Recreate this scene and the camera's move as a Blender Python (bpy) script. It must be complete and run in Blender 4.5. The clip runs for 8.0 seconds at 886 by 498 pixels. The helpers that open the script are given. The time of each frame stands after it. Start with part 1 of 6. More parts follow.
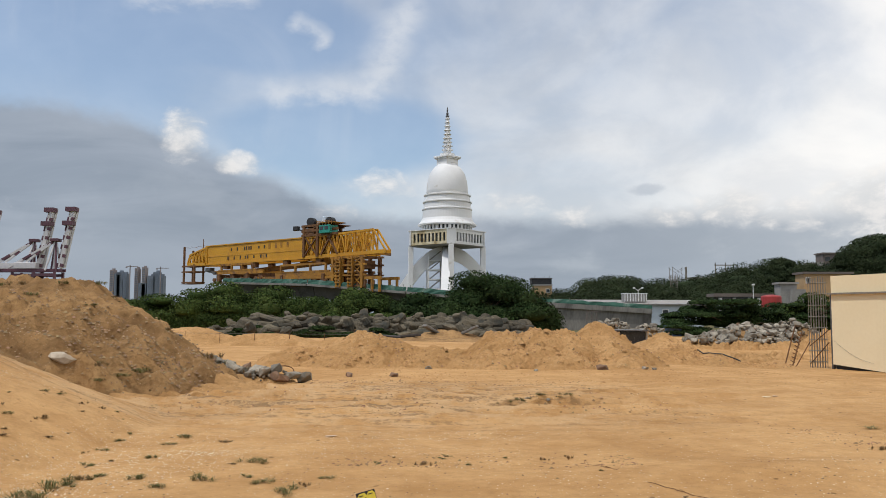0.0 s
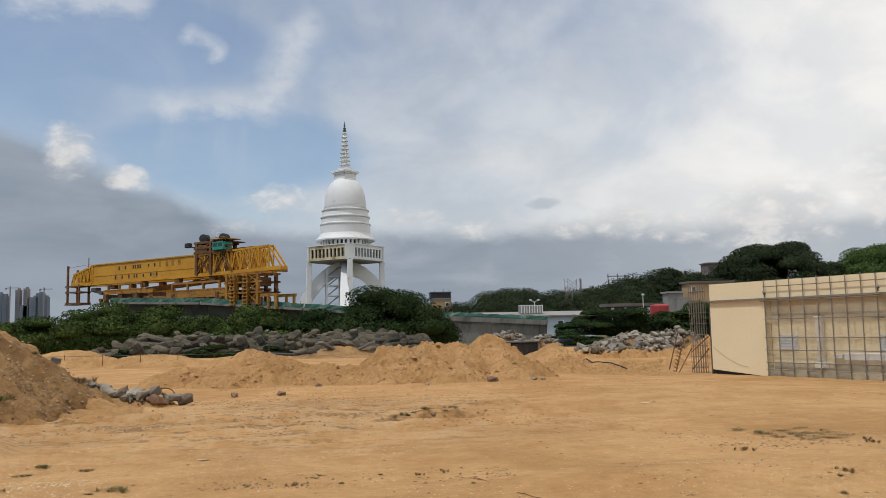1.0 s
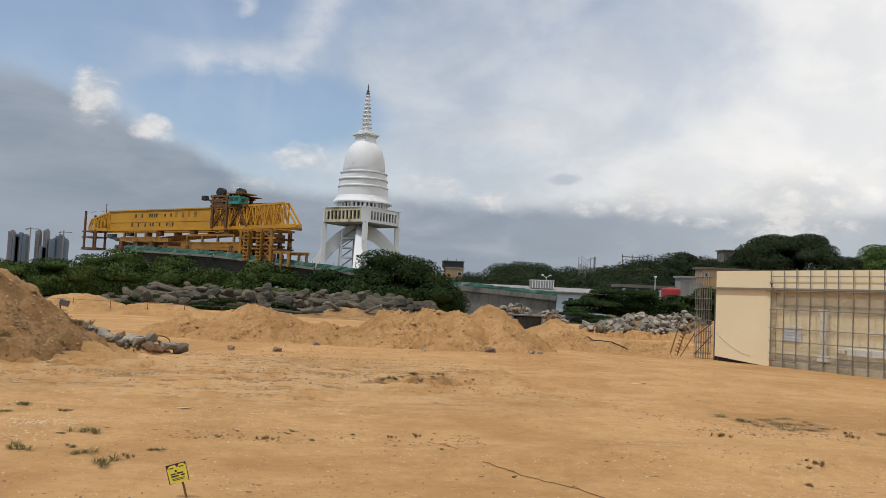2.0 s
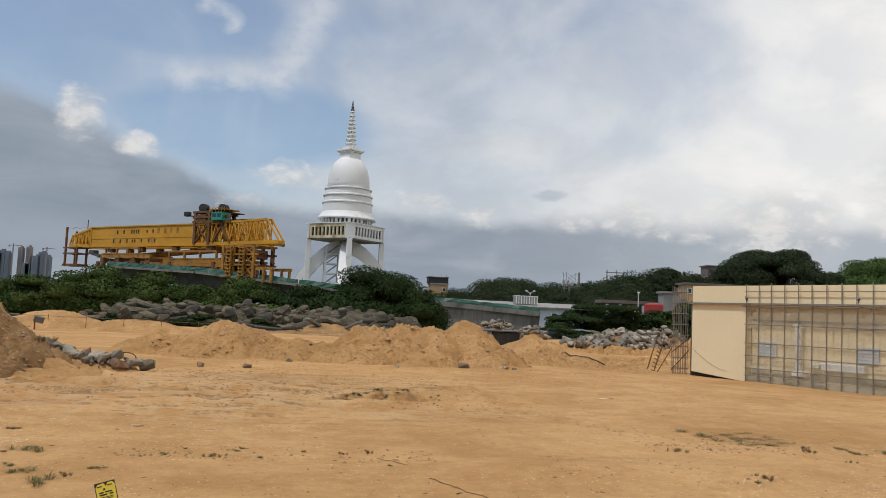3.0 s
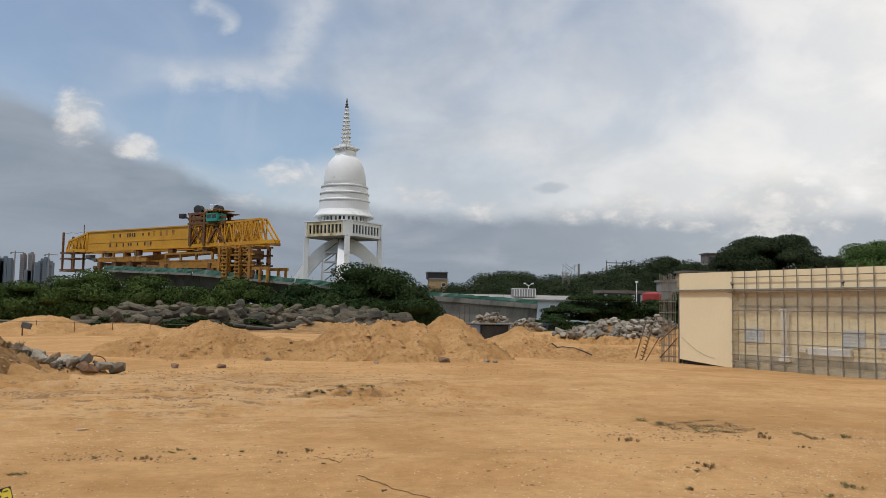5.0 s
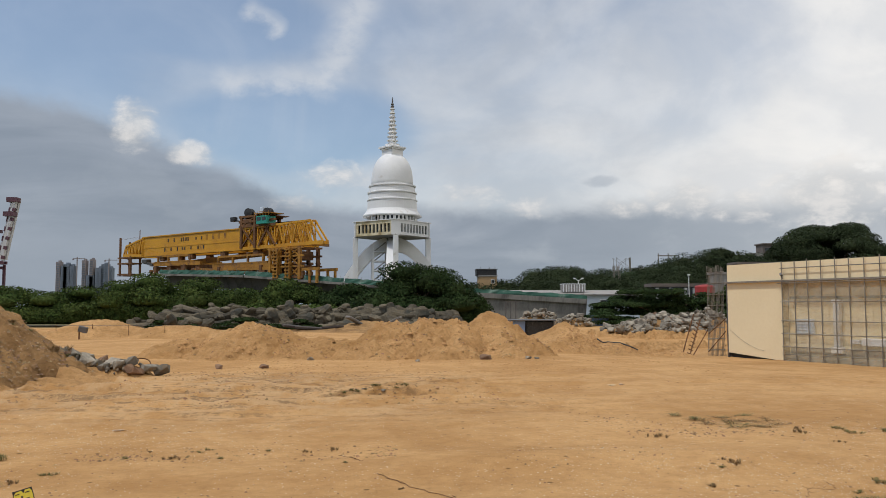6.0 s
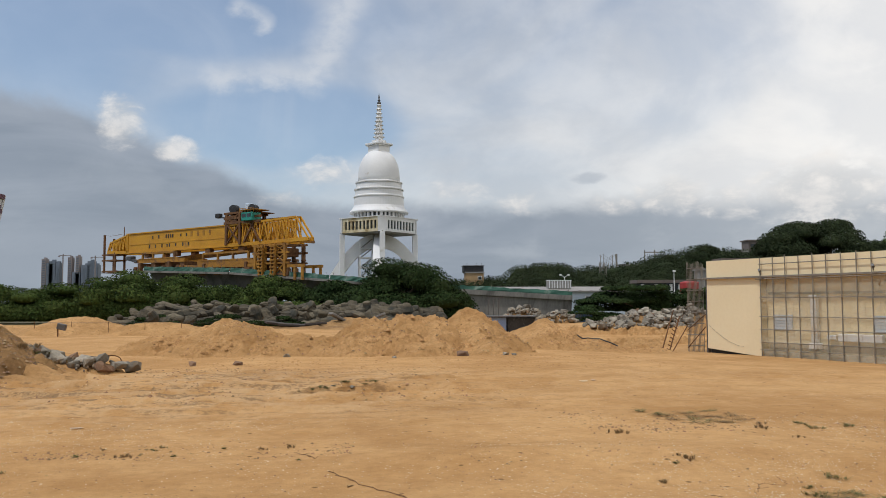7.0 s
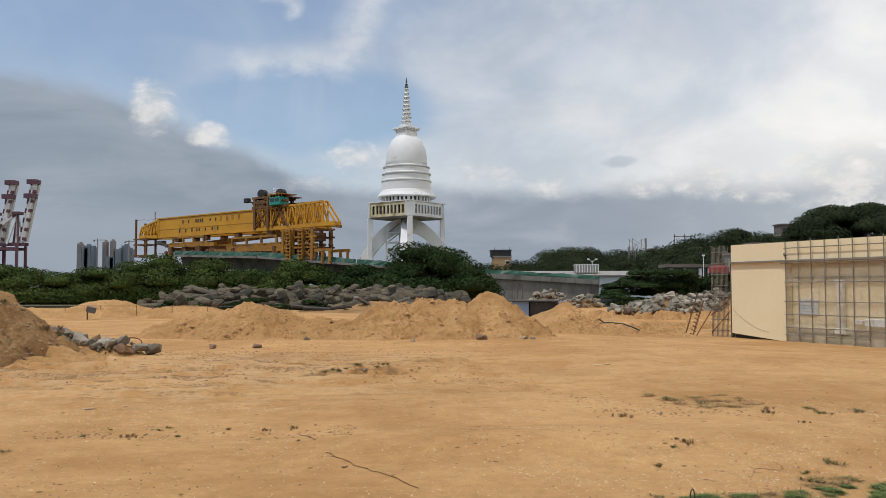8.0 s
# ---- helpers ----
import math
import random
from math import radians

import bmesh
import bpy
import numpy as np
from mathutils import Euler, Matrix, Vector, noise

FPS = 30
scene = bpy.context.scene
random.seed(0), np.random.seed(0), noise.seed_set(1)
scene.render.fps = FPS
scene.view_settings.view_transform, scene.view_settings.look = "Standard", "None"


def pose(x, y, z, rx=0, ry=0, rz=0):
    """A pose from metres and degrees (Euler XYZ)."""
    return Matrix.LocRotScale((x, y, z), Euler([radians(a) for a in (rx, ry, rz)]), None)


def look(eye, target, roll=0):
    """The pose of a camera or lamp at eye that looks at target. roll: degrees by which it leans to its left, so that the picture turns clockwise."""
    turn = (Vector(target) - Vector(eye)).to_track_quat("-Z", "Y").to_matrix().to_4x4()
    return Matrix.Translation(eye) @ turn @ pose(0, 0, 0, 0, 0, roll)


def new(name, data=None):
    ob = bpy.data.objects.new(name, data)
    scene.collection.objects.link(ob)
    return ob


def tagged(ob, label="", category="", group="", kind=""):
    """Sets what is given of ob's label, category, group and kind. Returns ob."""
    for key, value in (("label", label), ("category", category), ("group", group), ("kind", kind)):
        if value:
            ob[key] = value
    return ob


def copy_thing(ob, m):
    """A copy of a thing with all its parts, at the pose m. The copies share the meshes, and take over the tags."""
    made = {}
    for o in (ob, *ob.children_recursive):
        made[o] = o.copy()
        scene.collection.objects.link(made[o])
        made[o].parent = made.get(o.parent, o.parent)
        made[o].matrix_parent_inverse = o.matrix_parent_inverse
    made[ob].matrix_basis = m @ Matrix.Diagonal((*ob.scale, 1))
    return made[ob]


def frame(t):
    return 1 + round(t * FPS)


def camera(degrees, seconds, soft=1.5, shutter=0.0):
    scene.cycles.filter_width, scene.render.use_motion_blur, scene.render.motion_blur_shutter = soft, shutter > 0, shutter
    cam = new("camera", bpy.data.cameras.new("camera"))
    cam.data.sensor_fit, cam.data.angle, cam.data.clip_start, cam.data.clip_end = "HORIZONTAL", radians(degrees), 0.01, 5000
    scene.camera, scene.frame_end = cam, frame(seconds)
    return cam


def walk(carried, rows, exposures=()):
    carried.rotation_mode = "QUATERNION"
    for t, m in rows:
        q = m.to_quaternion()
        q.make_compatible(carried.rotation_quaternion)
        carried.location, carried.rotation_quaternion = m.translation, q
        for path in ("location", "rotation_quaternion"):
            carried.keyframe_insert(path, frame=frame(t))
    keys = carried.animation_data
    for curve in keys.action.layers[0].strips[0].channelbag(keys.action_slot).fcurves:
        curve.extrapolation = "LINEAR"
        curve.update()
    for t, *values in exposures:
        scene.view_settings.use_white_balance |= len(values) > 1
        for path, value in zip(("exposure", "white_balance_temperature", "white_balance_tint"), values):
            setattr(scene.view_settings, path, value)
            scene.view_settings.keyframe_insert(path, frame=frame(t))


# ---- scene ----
cam = camera(56.8, 8.0, soft=0.85)

PATH = [
    (0, (-0.168, -0.313, 2.243), (-0.206, 1.68, 2.404), 0.2),
    (0.5, (0.064, -0.213, 2.237), (0.203, 1.772, 2.438), -0.8),
    (1, (0.292, -0.19, 2.228), (0.496, 1.79, 2.423), -1.2),
    (1.5, (0.527, -0.214, 2.219), (0.622, 1.778, 2.367), 0.5),
    (2, (0.791, -0.147, 2.195), (0.956, 1.843, 2.314), 2.7),
    (3.5, (1.603, -0.107, 2.2), (1.815, 1.875, 2.373), 2.1),
    (4, (1.855, -0.043, 2.196), (2.06, 1.942, 2.333), 1.3),
    (5.5, (2.641, 0.062, 2.189), (2.816, 2.049, 2.34), 0.7),
    (6, (2.87, 0.042, 2.2), (2.939, 2.036, 2.34), -0.1),
    (6.5, (3.127, 0.109, 2.178), (3.241, 2.102, 2.287), 0.2),
    (7, (3.351, 0.148, 2.181), (3.448, 2.142, 2.313), -0.2),
    (7.5, (3.557, 0.049, 2.184), (3.552, 2.045, 2.311), -0.3),
    (8, (3.779, 0.141, 2.162), (3.805, 2.139, 2.256), -0.1),
]
walk(cam, [(t, look(eye, target, roll)) for t, eye, target, roll in PATH],
     exposures=[(0.0, 0.08), (0.5, 0.0), (1.0, -0.10), (2.0, -0.05), (3.5, -0.11), (5.5, -0.11), (8.0, -0.02)])

# ---- world and sun ----
SUN_AZ, SUN_EL = radians(-115), radians(62)      # azimuth clockwise from the view's forward axis


def link(nt, a, b):
    nt.links.new(a, b)


def nmath(nt, op, a, b=None, c=None, clamp=False):
    n = nt.nodes.new("ShaderNodeMath")
    n.operation, n.use_clamp = op, clamp
    for i, v in enumerate((a, b, c)):
        if v is None:
            continue
        if isinstance(v, (int, float)):
            n.inputs[i].default_value = v
        else:
            nt.links.new(v, n.inputs[i])
    return n.outputs[0]


def nmix(nt, fac, a, b, kind="MIX"):
    n = nt.nodes.new("ShaderNodeMix")
    n.data_type, n.blend_type = "RGBA", kind
    for sock, v in ((n.inputs[0], fac), (n.inputs[6], a), (n.inputs[7], b)):
        if isinstance(v, (int, float)):
            sock.default_value = v
        elif isinstance(v, tuple):
            sock.default_value = (*v, 1) if len(v) == 3 else v
        else:
            nt.links.new(v, sock)
    return n.outputs[2]


def nstep(nt, v, lo, hi, out0=0.0, out1=1.0):
    n = nt.nodes.new("ShaderNodeMapRange")
    n.interpolation_type = "SMOOTHSTEP"
    nt.links.new(v, n.inputs[0])
    for i, q in enumerate((lo, hi, out0, out1)):
        n.inputs[1 + i].default_value = q
    return n.outputs[0]


def nnoise(nt, vec, scale, detail=6, rough=0.55, distort=0.0):
    n = nt.nodes.new("ShaderNodeTexNoise")
    n.inputs["Scale"].default_value, n.inputs["Detail"].default_value = scale, detail
    n.inputs["Roughness"].default_value, n.inputs["Distortion"].default_value = rough, distort
    if vec is not None:
        nt.links.new(vec, n.inputs["Vector"])
    return n.outputs[0]


def nscale(nt, vec, x, y, z, turn=0.0):
    n = nt.nodes.new("ShaderNodeMapping")
    n.inputs["Scale"].default_value = (x, y, z)
    n.inputs["Rotation"].default_value = (0, 0, radians(turn))
    nt.links.new(vec, n.inputs["Vector"])
    return n.outputs[0]


def build_world():
    w = bpy.data.worlds.new("sky")
    scene.world = w
    w.use_nodes = True
    nt = w.node_tree
    nt.nodes.clear()
    sky = nt.nodes.new("ShaderNodeTexSky")
    sky.sky_type, sky.sun_disc = "NISHITA", False
    sky.sun_elevation, sky.sun_rotation = SUN_EL, SUN_AZ
    sky.dust_density, sky.ozone_density, sky.air_density = 1.2, 1.5, 1.0
    tc = nt.nodes.new("ShaderNodeTexCoord")
    sep = nt.nodes.new("ShaderNodeSeparateXYZ")
    d = tc.outputs["Generated"]
    link(nt, d, sep.inputs[0])
    x, y, z = sep.outputs
    az = nmath(nt, "MULTIPLY", nmath(nt, "ARCTAN2", x, y), 57.2958)
    el = nmath(nt, "MULTIPLY", nmath(nt, "ARCSINE", z), 57.2958)
    comb = nt.nodes.new("ShaderNodeCombineXYZ")
    link(nt, az, comb.inputs[0]); link(nt, nmath(nt, "MULTIPLY", el, 1.6), comb.inputs[1])
    ang = comb.outputs[0]
    n1 = nnoise(nt, ang, 0.05, 7, 0.52, 0.5)
    n2 = nnoise(nt, ang, 0.13, 7, 0.55, 0.3)
    n3 = nnoise(nt, ang, 0.42, 8, 0.60, 0.2)
    thin = nnoise(nt, nscale(nt, ang, 0.075, 0.035, 1, 24), 1.0, 7, 0.55, 0.9)
    def blob(a, e, ra, re):
        """1 at a point of the sky, falling to 0 at ra, re degrees from it."""
        da = nmath(nt, "DIVIDE", nmath(nt, "SUBTRACT", az, a), ra)
        de = nmath(nt, "DIVIDE", nmath(nt, "SUBTRACT", el, e), re)
        return nmath(nt, "SUBTRACT", 1.0, nmath(nt, "ADD", nmath(nt, "MULTIPLY", da, da), nmath(nt, "MULTIPLY", de, de)))

    def wisp(a0, e0, a1, e1, w):
        """A streak of thin cloud from one point of the sky to another."""
        ux, uy = a1 - a0, e1 - e0
        k = 1 / (ux * ux + uy * uy)
        px = nmath(nt, "SUBTRACT", nmath(nt, "ADD", az, nmath(nt, "MULTIPLY", nmath(nt, "SUBTRACT", n2, 0.5), 3.0)), a0)
        py = nmath(nt, "SUBTRACT", nmath(nt, "ADD", el, nmath(nt, "MULTIPLY", nmath(nt, "SUBTRACT", n3, 0.5), 2.0)), e0)
        t = nmath(nt, "ADD", nmath(nt, "MULTIPLY", px, ux * k), nmath(nt, "MULTIPLY", py, uy * k), clamp=True)
        dx = nmath(nt, "SUBTRACT", px, nmath(nt, "MULTIPLY", t, ux))
        dy = nmath(nt, "SUBTRACT", py, nmath(nt, "MULTIPLY", t, uy))
        d = nmath(nt, "SQRT", nmath(nt, "ADD", nmath(nt, "MULTIPLY", dx, dx), nmath(nt, "MULTIPLY", dy, dy)))
        return nstep(nt, d, w, 0.0)

    blue = nmix(nt, 1.0, sky.outputs[0], (1.16, 1.25, 1.29), "MULTIPLY")
    # high veil: thick towards the right and low down, broken towards the upper left
    v = nmath(nt, "ADD", nmath(nt, "MULTIPLY", az, 0.021), nmath(nt, "MULTIPLY", nmath(nt, "SUBTRACT", n1, 0.5), 2.0))
    v = nmath(nt, "ADD", v, nmath(nt, "MULTIPLY", nmath(nt, "SUBTRACT", 17, el), 0.025))
    v = nmath(nt, "ADD", v, nmath(nt, "MULTIPLY", nmath(nt, "SUBTRACT", thin, 0.5), 0.6))
    for gap, depth in (((-8.0, 12.2, 10.0, 3.6), 0.85), ((-13.0, 19.0, 9.0, 3.2), 0.55), ((0.0, 18.5, 7.0, 2.6), 0.12)):
        v = nmath(nt, "SUBTRACT", v, nmath(nt, "MULTIPLY", nstep(nt, blob(*gap), 0.0, 1.0), depth))
    veil = nstep(nt, v, -0.6, 0.75, 0.2, 0.95)
    tone = nmix(nt, nstep(nt, n2, 0.35, 0.7), (6.0, 6.2, 6.5), (7.8, 7.85, 7.9))
    east = nmix(nt, nstep(nt, n2, 0.38, 0.62), (8.7, 8.65, 8.6), (10.0, 9.75, 9.4))
    tone = nmix(nt, nstep(nt, az, 4, 32), tone, east)
    col = nmix(nt, veil, blue, tone)
    # cirrus streaks
    streak = nmath(nt, "MULTIPLY", nstep(nt, thin, 0.56, 0.72), nstep(nt, az, 12, -8, 0.0, 0.3))
    for w in ((-12.5, 15.0, -6.3, 15.6, 1.5), (-6.3, 15.6, -3.6, 20.8, 2.0), (-11.6, 19.8, -9.6, 18.8, 0.9), (-22.0, 20.8, -15.0, 21.6, 1.6)):
        streak = nmath(nt, "MAXIMUM", streak, nmath(nt, "MULTIPLY", wisp(*w), nstep(nt, n3, 0.30, 0.62, 0.35, 1.0)))
    col = nmix(nt, nmath(nt, "MULTIPLY", streak, 0.55), col, (7.4, 7.6, 7.9))
    # grey bank low down, higher on the left
    edge = nstep(nt, az, -27.0, -3.0, 13.4, 7.0)
    edge = nmath(nt, "ADD", edge, nmath(nt, "MULTIPLY", nmath(nt, "SUBTRACT", n2, 0.5), 2.6))
    edge = nmath(nt, "ADD", edge, nmath(nt, "MULTIPLY", nmath(nt, "SUBTRACT", n3, 0.5), 1.3))
    under = nmath(nt, "SUBTRACT", edge, el)
    bank = nmath(nt, "MULTIPLY", nstep(nt, under, -0.5, 1.1), nstep(nt, az, 40, 0, 0.8, 1.0))
    roll = nnoise(nt, nscale(nt, ang, 0.07, 0.16, 1), 1.0, 6, 0.55, 0.6)
    shade = nmix(nt, nstep(nt, roll, 0.32, 0.68), (2.5, 2.95, 3.6), (3.35, 3.8, 4.5))
    shade = nmix(nt, nstep(nt, az, 0, 40), shade, (3.4, 3.95, 4.6))
    # paler underside breaks between the bank and the skyline
    pale = nmath(nt, "MULTIPLY", nstep(nt, n2, 0.48, 0.66), nstep(nt, az, -14, 14, 0.15, 0.42))
    shade = nmix(nt, pale, shade, (4.9, 5.3, 5.8))
    col = nmix(nt, nmath(nt, "MULTIPLY", bank, 0.93), col, shade)
    # cumulus heads standing on the bank
    puffs = None
    for (a, e, ra, re, amp) in ((-18.9, 11.9, 1.8, 2.1, 1.0), (-15.3, 10.2, 1.9, 1.0, 1.0), (-5.3, 9.0, 2.8, 1.3, 0.6),
                                (4.0, 7.7, 2.6, 1.0, 0.5), (-8.5, 7.1, 2.0, 0.7, 0.4), (8.5, 7.0, 2.2, 0.9, 0.45), (14.8, 6.6, 2.0, 0.9, 0.7), (18.5, 7.2, 3.0, 1.5, 1.0), (22.0, 6.6, 3.0, 1.2, 0.8),
                                (28.0, 7.0, 5.5, 2.6, 1.2), (37.0, 8.5, 6.0, 4.0, 0.9), (46.0, 6.0, 8.0, 3.0, 0.9), (-34.0, 7.0, 4.0, 1.2, 0.5)):
        p = nmath(nt, "MULTIPLY", blob(a, e, ra, re), amp)
        puffs = p if puffs is None else nmath(nt, "MAXIMUM", puffs, p)
    puffs = nmath(nt, "MAXIMUM", puffs, -1.2)
    head = nmath(nt, "ADD", puffs, nmath(nt, "MULTIPLY", nmath(nt, "SUBTRACT", n3, 0.5), 2.4))
    mask = nstep(nt, head, 0.0, 1.1)
    lit = nmix(nt, nstep(nt, n3, 0.38, 0.68), (5.8, 6.0, 6.2), (8.8, 8.5, 8.2))
    col = nmix(nt, nmath(nt, "MULTIPLY", mask, 0.78), col, lit)
    # a dark scrap of cloud
    scrap = nmath(nt, "ADD", blob(13.0, 8.6, 1.5, 0.5), nmath(nt, "MULTIPLY", nmath(nt, "SUBTRACT", n3, 0.5), 2.0))
    col = nmix(nt, nstep(nt, scrap, 0.1, 1.0, 0.0, 0.5), col, (3.9, 4.4, 5.1))
    # haze at the skyline
    col = nmix(nt, nstep(nt, el, 5.0, -1.0, 0.0, 0.5), col, (2.9, 3.5, 4.2))
    bg = nt.nodes.new("ShaderNodeBackground")
    link(nt, col, bg.inputs[0])
    bg.inputs[1].default_value = 0.1
    out = nt.nodes.new("ShaderNodeOutputWorld")
    link(nt, bg.outputs[0], out.inputs[0])


build_world()
sun = new("sun", bpy.data.lights.new("sun", "SUN"))
sun.data.energy, sun.data.angle, sun.data.color = 2.1, radians(1.5), (1.0, 0.96, 0.91)
sun_dir = Vector((math.sin(SUN_AZ) * math.cos(SUN_EL), math.cos(SUN_AZ) * math.cos(SUN_EL), math.sin(SUN_EL)))
sun.matrix_world = look(sun_dir * 300, (0, 0, 0))


# ---- materials ----
def material(name, a, b, scale=3.0, fine=40.0, rough=0.8, bump=0.3, dist=0.02, metal=0.0, stain=None, stain_at=(0.58, 0.72), stain_scale=0.6,
             island=0.0, obj=0.0, stretch=(1, 1, 1), world=False, spec=0.4):
    """Two-scale surface: colours a to b by noise, stains of a third colour, fine relief."""
    m = bpy.data.materials.new(name)
    m.use_nodes = True
    nt = m.node_tree
    bsdf = nt.nodes["Principled BSDF"]
    if world:
        vec = nt.nodes.new("ShaderNodeNewGeometry").outputs["Position"]
    else:
        vec = nt.nodes.new("ShaderNodeTexCoord").outputs["Object"]
    vec = nscale(nt, vec, *stretch)
    big, small = nnoise(nt, vec, scale, 6, 0.6), nnoise(nt, vec, fine, 4, 0.6)
    mixv = nmath(nt, "ADD", nmath(nt, "MULTIPLY", big, 0.65), nmath(nt, "MULTIPLY", small, 0.35))
    col = nmix(nt, nstep(nt, mixv, 0.36, 0.64), a, b)
    if stain:
        col = nmix(nt, nstep(nt, nnoise(nt, vec, stain_scale, 7, 0.65, 0.4), *stain_at), col, stain)
    if island:
        r = nt.nodes.new("ShaderNodeNewGeometry").outputs["Random Per Island"]
        f = nmath(nt, "ADD", nmath(nt, "MULTIPLY", r, island), 1 - island / 2)
        hs = nt.nodes.new("ShaderNodeHueSaturation")
        link(nt, f, hs.inputs["Value"]); link(nt, col, hs.inputs["Color"])
        link(nt, nmath(nt, "ADD", nmath(nt, "MULTIPLY", nmath(nt, "FRACT", nmath(nt, "MULTIPLY", r, 17.3)), 0.04), 0.48), hs.inputs["Hue"])
        col = hs.outputs[0]
    if obj:
        r = nt.nodes.new("ShaderNodeObjectInfo").outputs["Random"]
        hs = nt.nodes.new("ShaderNodeHueSaturation")
        link(nt, nmath(nt, "ADD", nmath(nt, "MULTIPLY", r, obj), 1 - obj / 2), hs.inputs["Value"]); link(nt, col, hs.inputs["Color"])
        col = hs.outputs[0]
    link(nt, col, bsdf.inputs["Base Color"])
    bsdf.inputs["Metallic"].default_value = metal
    bsdf.inputs["Specular IOR Level"].default_value = spec
    link(nt, nmath(nt, "ADD", nmath(nt, "MULTIPLY", small, 0.2), rough - 0.1), bsdf.inputs["Roughness"])
    if bump:
        bn = nt.nodes.new("ShaderNodeBump")
        bn.inputs["Strength"].default_value, bn.inputs["Distance"].default_value = bump, dist
        link(nt, mixv, bn.inputs["Height"]); link(nt, bn.outputs[0], bsdf.inputs["Normal"])
    return m


def sand_material(name, dry, damp, grit, patch_scale=0.18, streaks=0.3, clods=0.5, tracks=False, crumbs=0.55, relief=0.2):
    """Sand: broad damp and dry patches, wheel streaks, crumbs, grain and pale shell grit."""
    m = bpy.data.materials.new(name)
    m.use_nodes = True
    nt = m.node_tree
    bsdf = nt.nodes["Principled BSDF"]
    pos = nt.nodes.new("ShaderNodeNewGeometry").outputs["Position"]
    broad = nnoise(nt, pos, patch_scale, 5, 0.6, 0.5)
    mid = nnoise(nt, pos, 1.1, 9, 0.72)
    crumb = nnoise(nt, pos, 6.0, 7, 0.75)
    streak = nnoise(nt, nscale(nt, pos, 0.12, 0.7, 1, 4), 1.0, 6, 0.6, 1.8)
    grain = nnoise(nt, pos, 45, 3, 0.8)
    v = nmath(nt, "ADD", nmath(nt, "MULTIPLY", broad, 0.6 - streaks), nmath(nt, "MULTIPLY", streak, streaks))
    v = nmath(nt, "ADD", v, nmath(nt, "MULTIPLY", mid, 0.4))
    col = nmix(nt, nstep(nt, v, 0.38, 0.62), damp, dry)
    col = nmix(nt, nmath(nt, "MULTIPLY", nstep(nt, crumb, 0.45, 0.70), crumbs), col, tuple(c * 0.62 for c in damp))
    col = nmix(nt, nmath(nt, "MULTIPLY", nstep(nt, grain, 0.5, 0.75), 0.35), col, tuple(c * 0.6 for c in damp))
    vor = nt.nodes.new("ShaderNodeTexVoronoi")
    vor.inputs["Scale"].default_value = 11.0
    link(nt, pos, vor.inputs["Vector"])
    speck = nmath(nt, "MULTIPLY", nstep(nt, vor.outputs["Distance"], 0.2, 0.1), nstep(nt, nnoise(nt, pos, 0.5, 4, 0.7), 0.45, 0.62))
    col = nmix(nt, nmath(nt, "MULTIPLY", speck, 0.7), col, grit)
    vor2 = nt.nodes.new("ShaderNodeTexVoronoi")
    vor2.inputs["Scale"].default_value = 2.6
    link(nt, pos, vor2.inputs["Vector"])
    sepc = nt.nodes.new("ShaderNodeSeparateColor")
    link(nt, vor2.outputs["Color"], sepc.inputs[0])
    dot = nmath(nt, "MULTIPLY", nstep(nt, vor2.outputs["Distance"], 0.13, 0.07), nstep(nt, sepc.outputs[0], 0.62, 0.64))
    col = nmix(nt, nmath(nt, "MULTIPLY", dot, 0.8), col, tuple(c * 0.34 for c in damp))
    dirt = nnoise(nt, pos, 3.4, 8, 0.78, 0.3)
    col = nmix(nt, nmath(nt, "MULTIPLY", nstep(nt, dirt, 0.60, 0.70), clods), col, tuple(c * 0.42 for c in damp))
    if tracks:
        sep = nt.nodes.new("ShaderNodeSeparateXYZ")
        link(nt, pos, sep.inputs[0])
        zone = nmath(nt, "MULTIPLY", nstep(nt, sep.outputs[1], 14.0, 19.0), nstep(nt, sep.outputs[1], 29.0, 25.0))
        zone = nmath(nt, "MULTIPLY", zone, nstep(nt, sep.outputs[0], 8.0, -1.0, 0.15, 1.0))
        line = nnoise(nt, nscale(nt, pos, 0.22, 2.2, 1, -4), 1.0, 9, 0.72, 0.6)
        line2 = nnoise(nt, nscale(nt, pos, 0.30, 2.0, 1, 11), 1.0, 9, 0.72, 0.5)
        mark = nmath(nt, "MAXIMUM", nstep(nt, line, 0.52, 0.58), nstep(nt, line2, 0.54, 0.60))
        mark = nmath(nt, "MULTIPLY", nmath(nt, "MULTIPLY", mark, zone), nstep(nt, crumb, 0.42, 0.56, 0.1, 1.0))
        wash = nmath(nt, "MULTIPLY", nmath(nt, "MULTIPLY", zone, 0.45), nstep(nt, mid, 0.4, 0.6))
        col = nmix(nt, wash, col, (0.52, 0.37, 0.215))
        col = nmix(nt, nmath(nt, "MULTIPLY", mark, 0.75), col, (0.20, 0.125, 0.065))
        # rough grass and earth beyond the site
        out = nstep(nt, nmath(nt, "ADD", sep.outputs[1], nmath(nt, "MULTIPLY", broad, 8.0)), 90.0, 97.0)
        side = nstep(nt, nmath(nt, "ABSOLUTE", sep.outputs[0]), 62.0, 80.0)
        turf = nmix(nt, nstep(nt, mid, 0.38, 0.62), (0.07, 0.085, 0.03), (0.17, 0.13, 0.07))
        col = nmix(nt, nmath(nt, "MAXIMUM", out, side), col, turf)
    link(nt, col, bsdf.inputs["Base Color"])
    bsdf.inputs["Roughness"].default_value = 0.95
    bsdf.inputs["Specular IOR Level"].default_value = 0.15
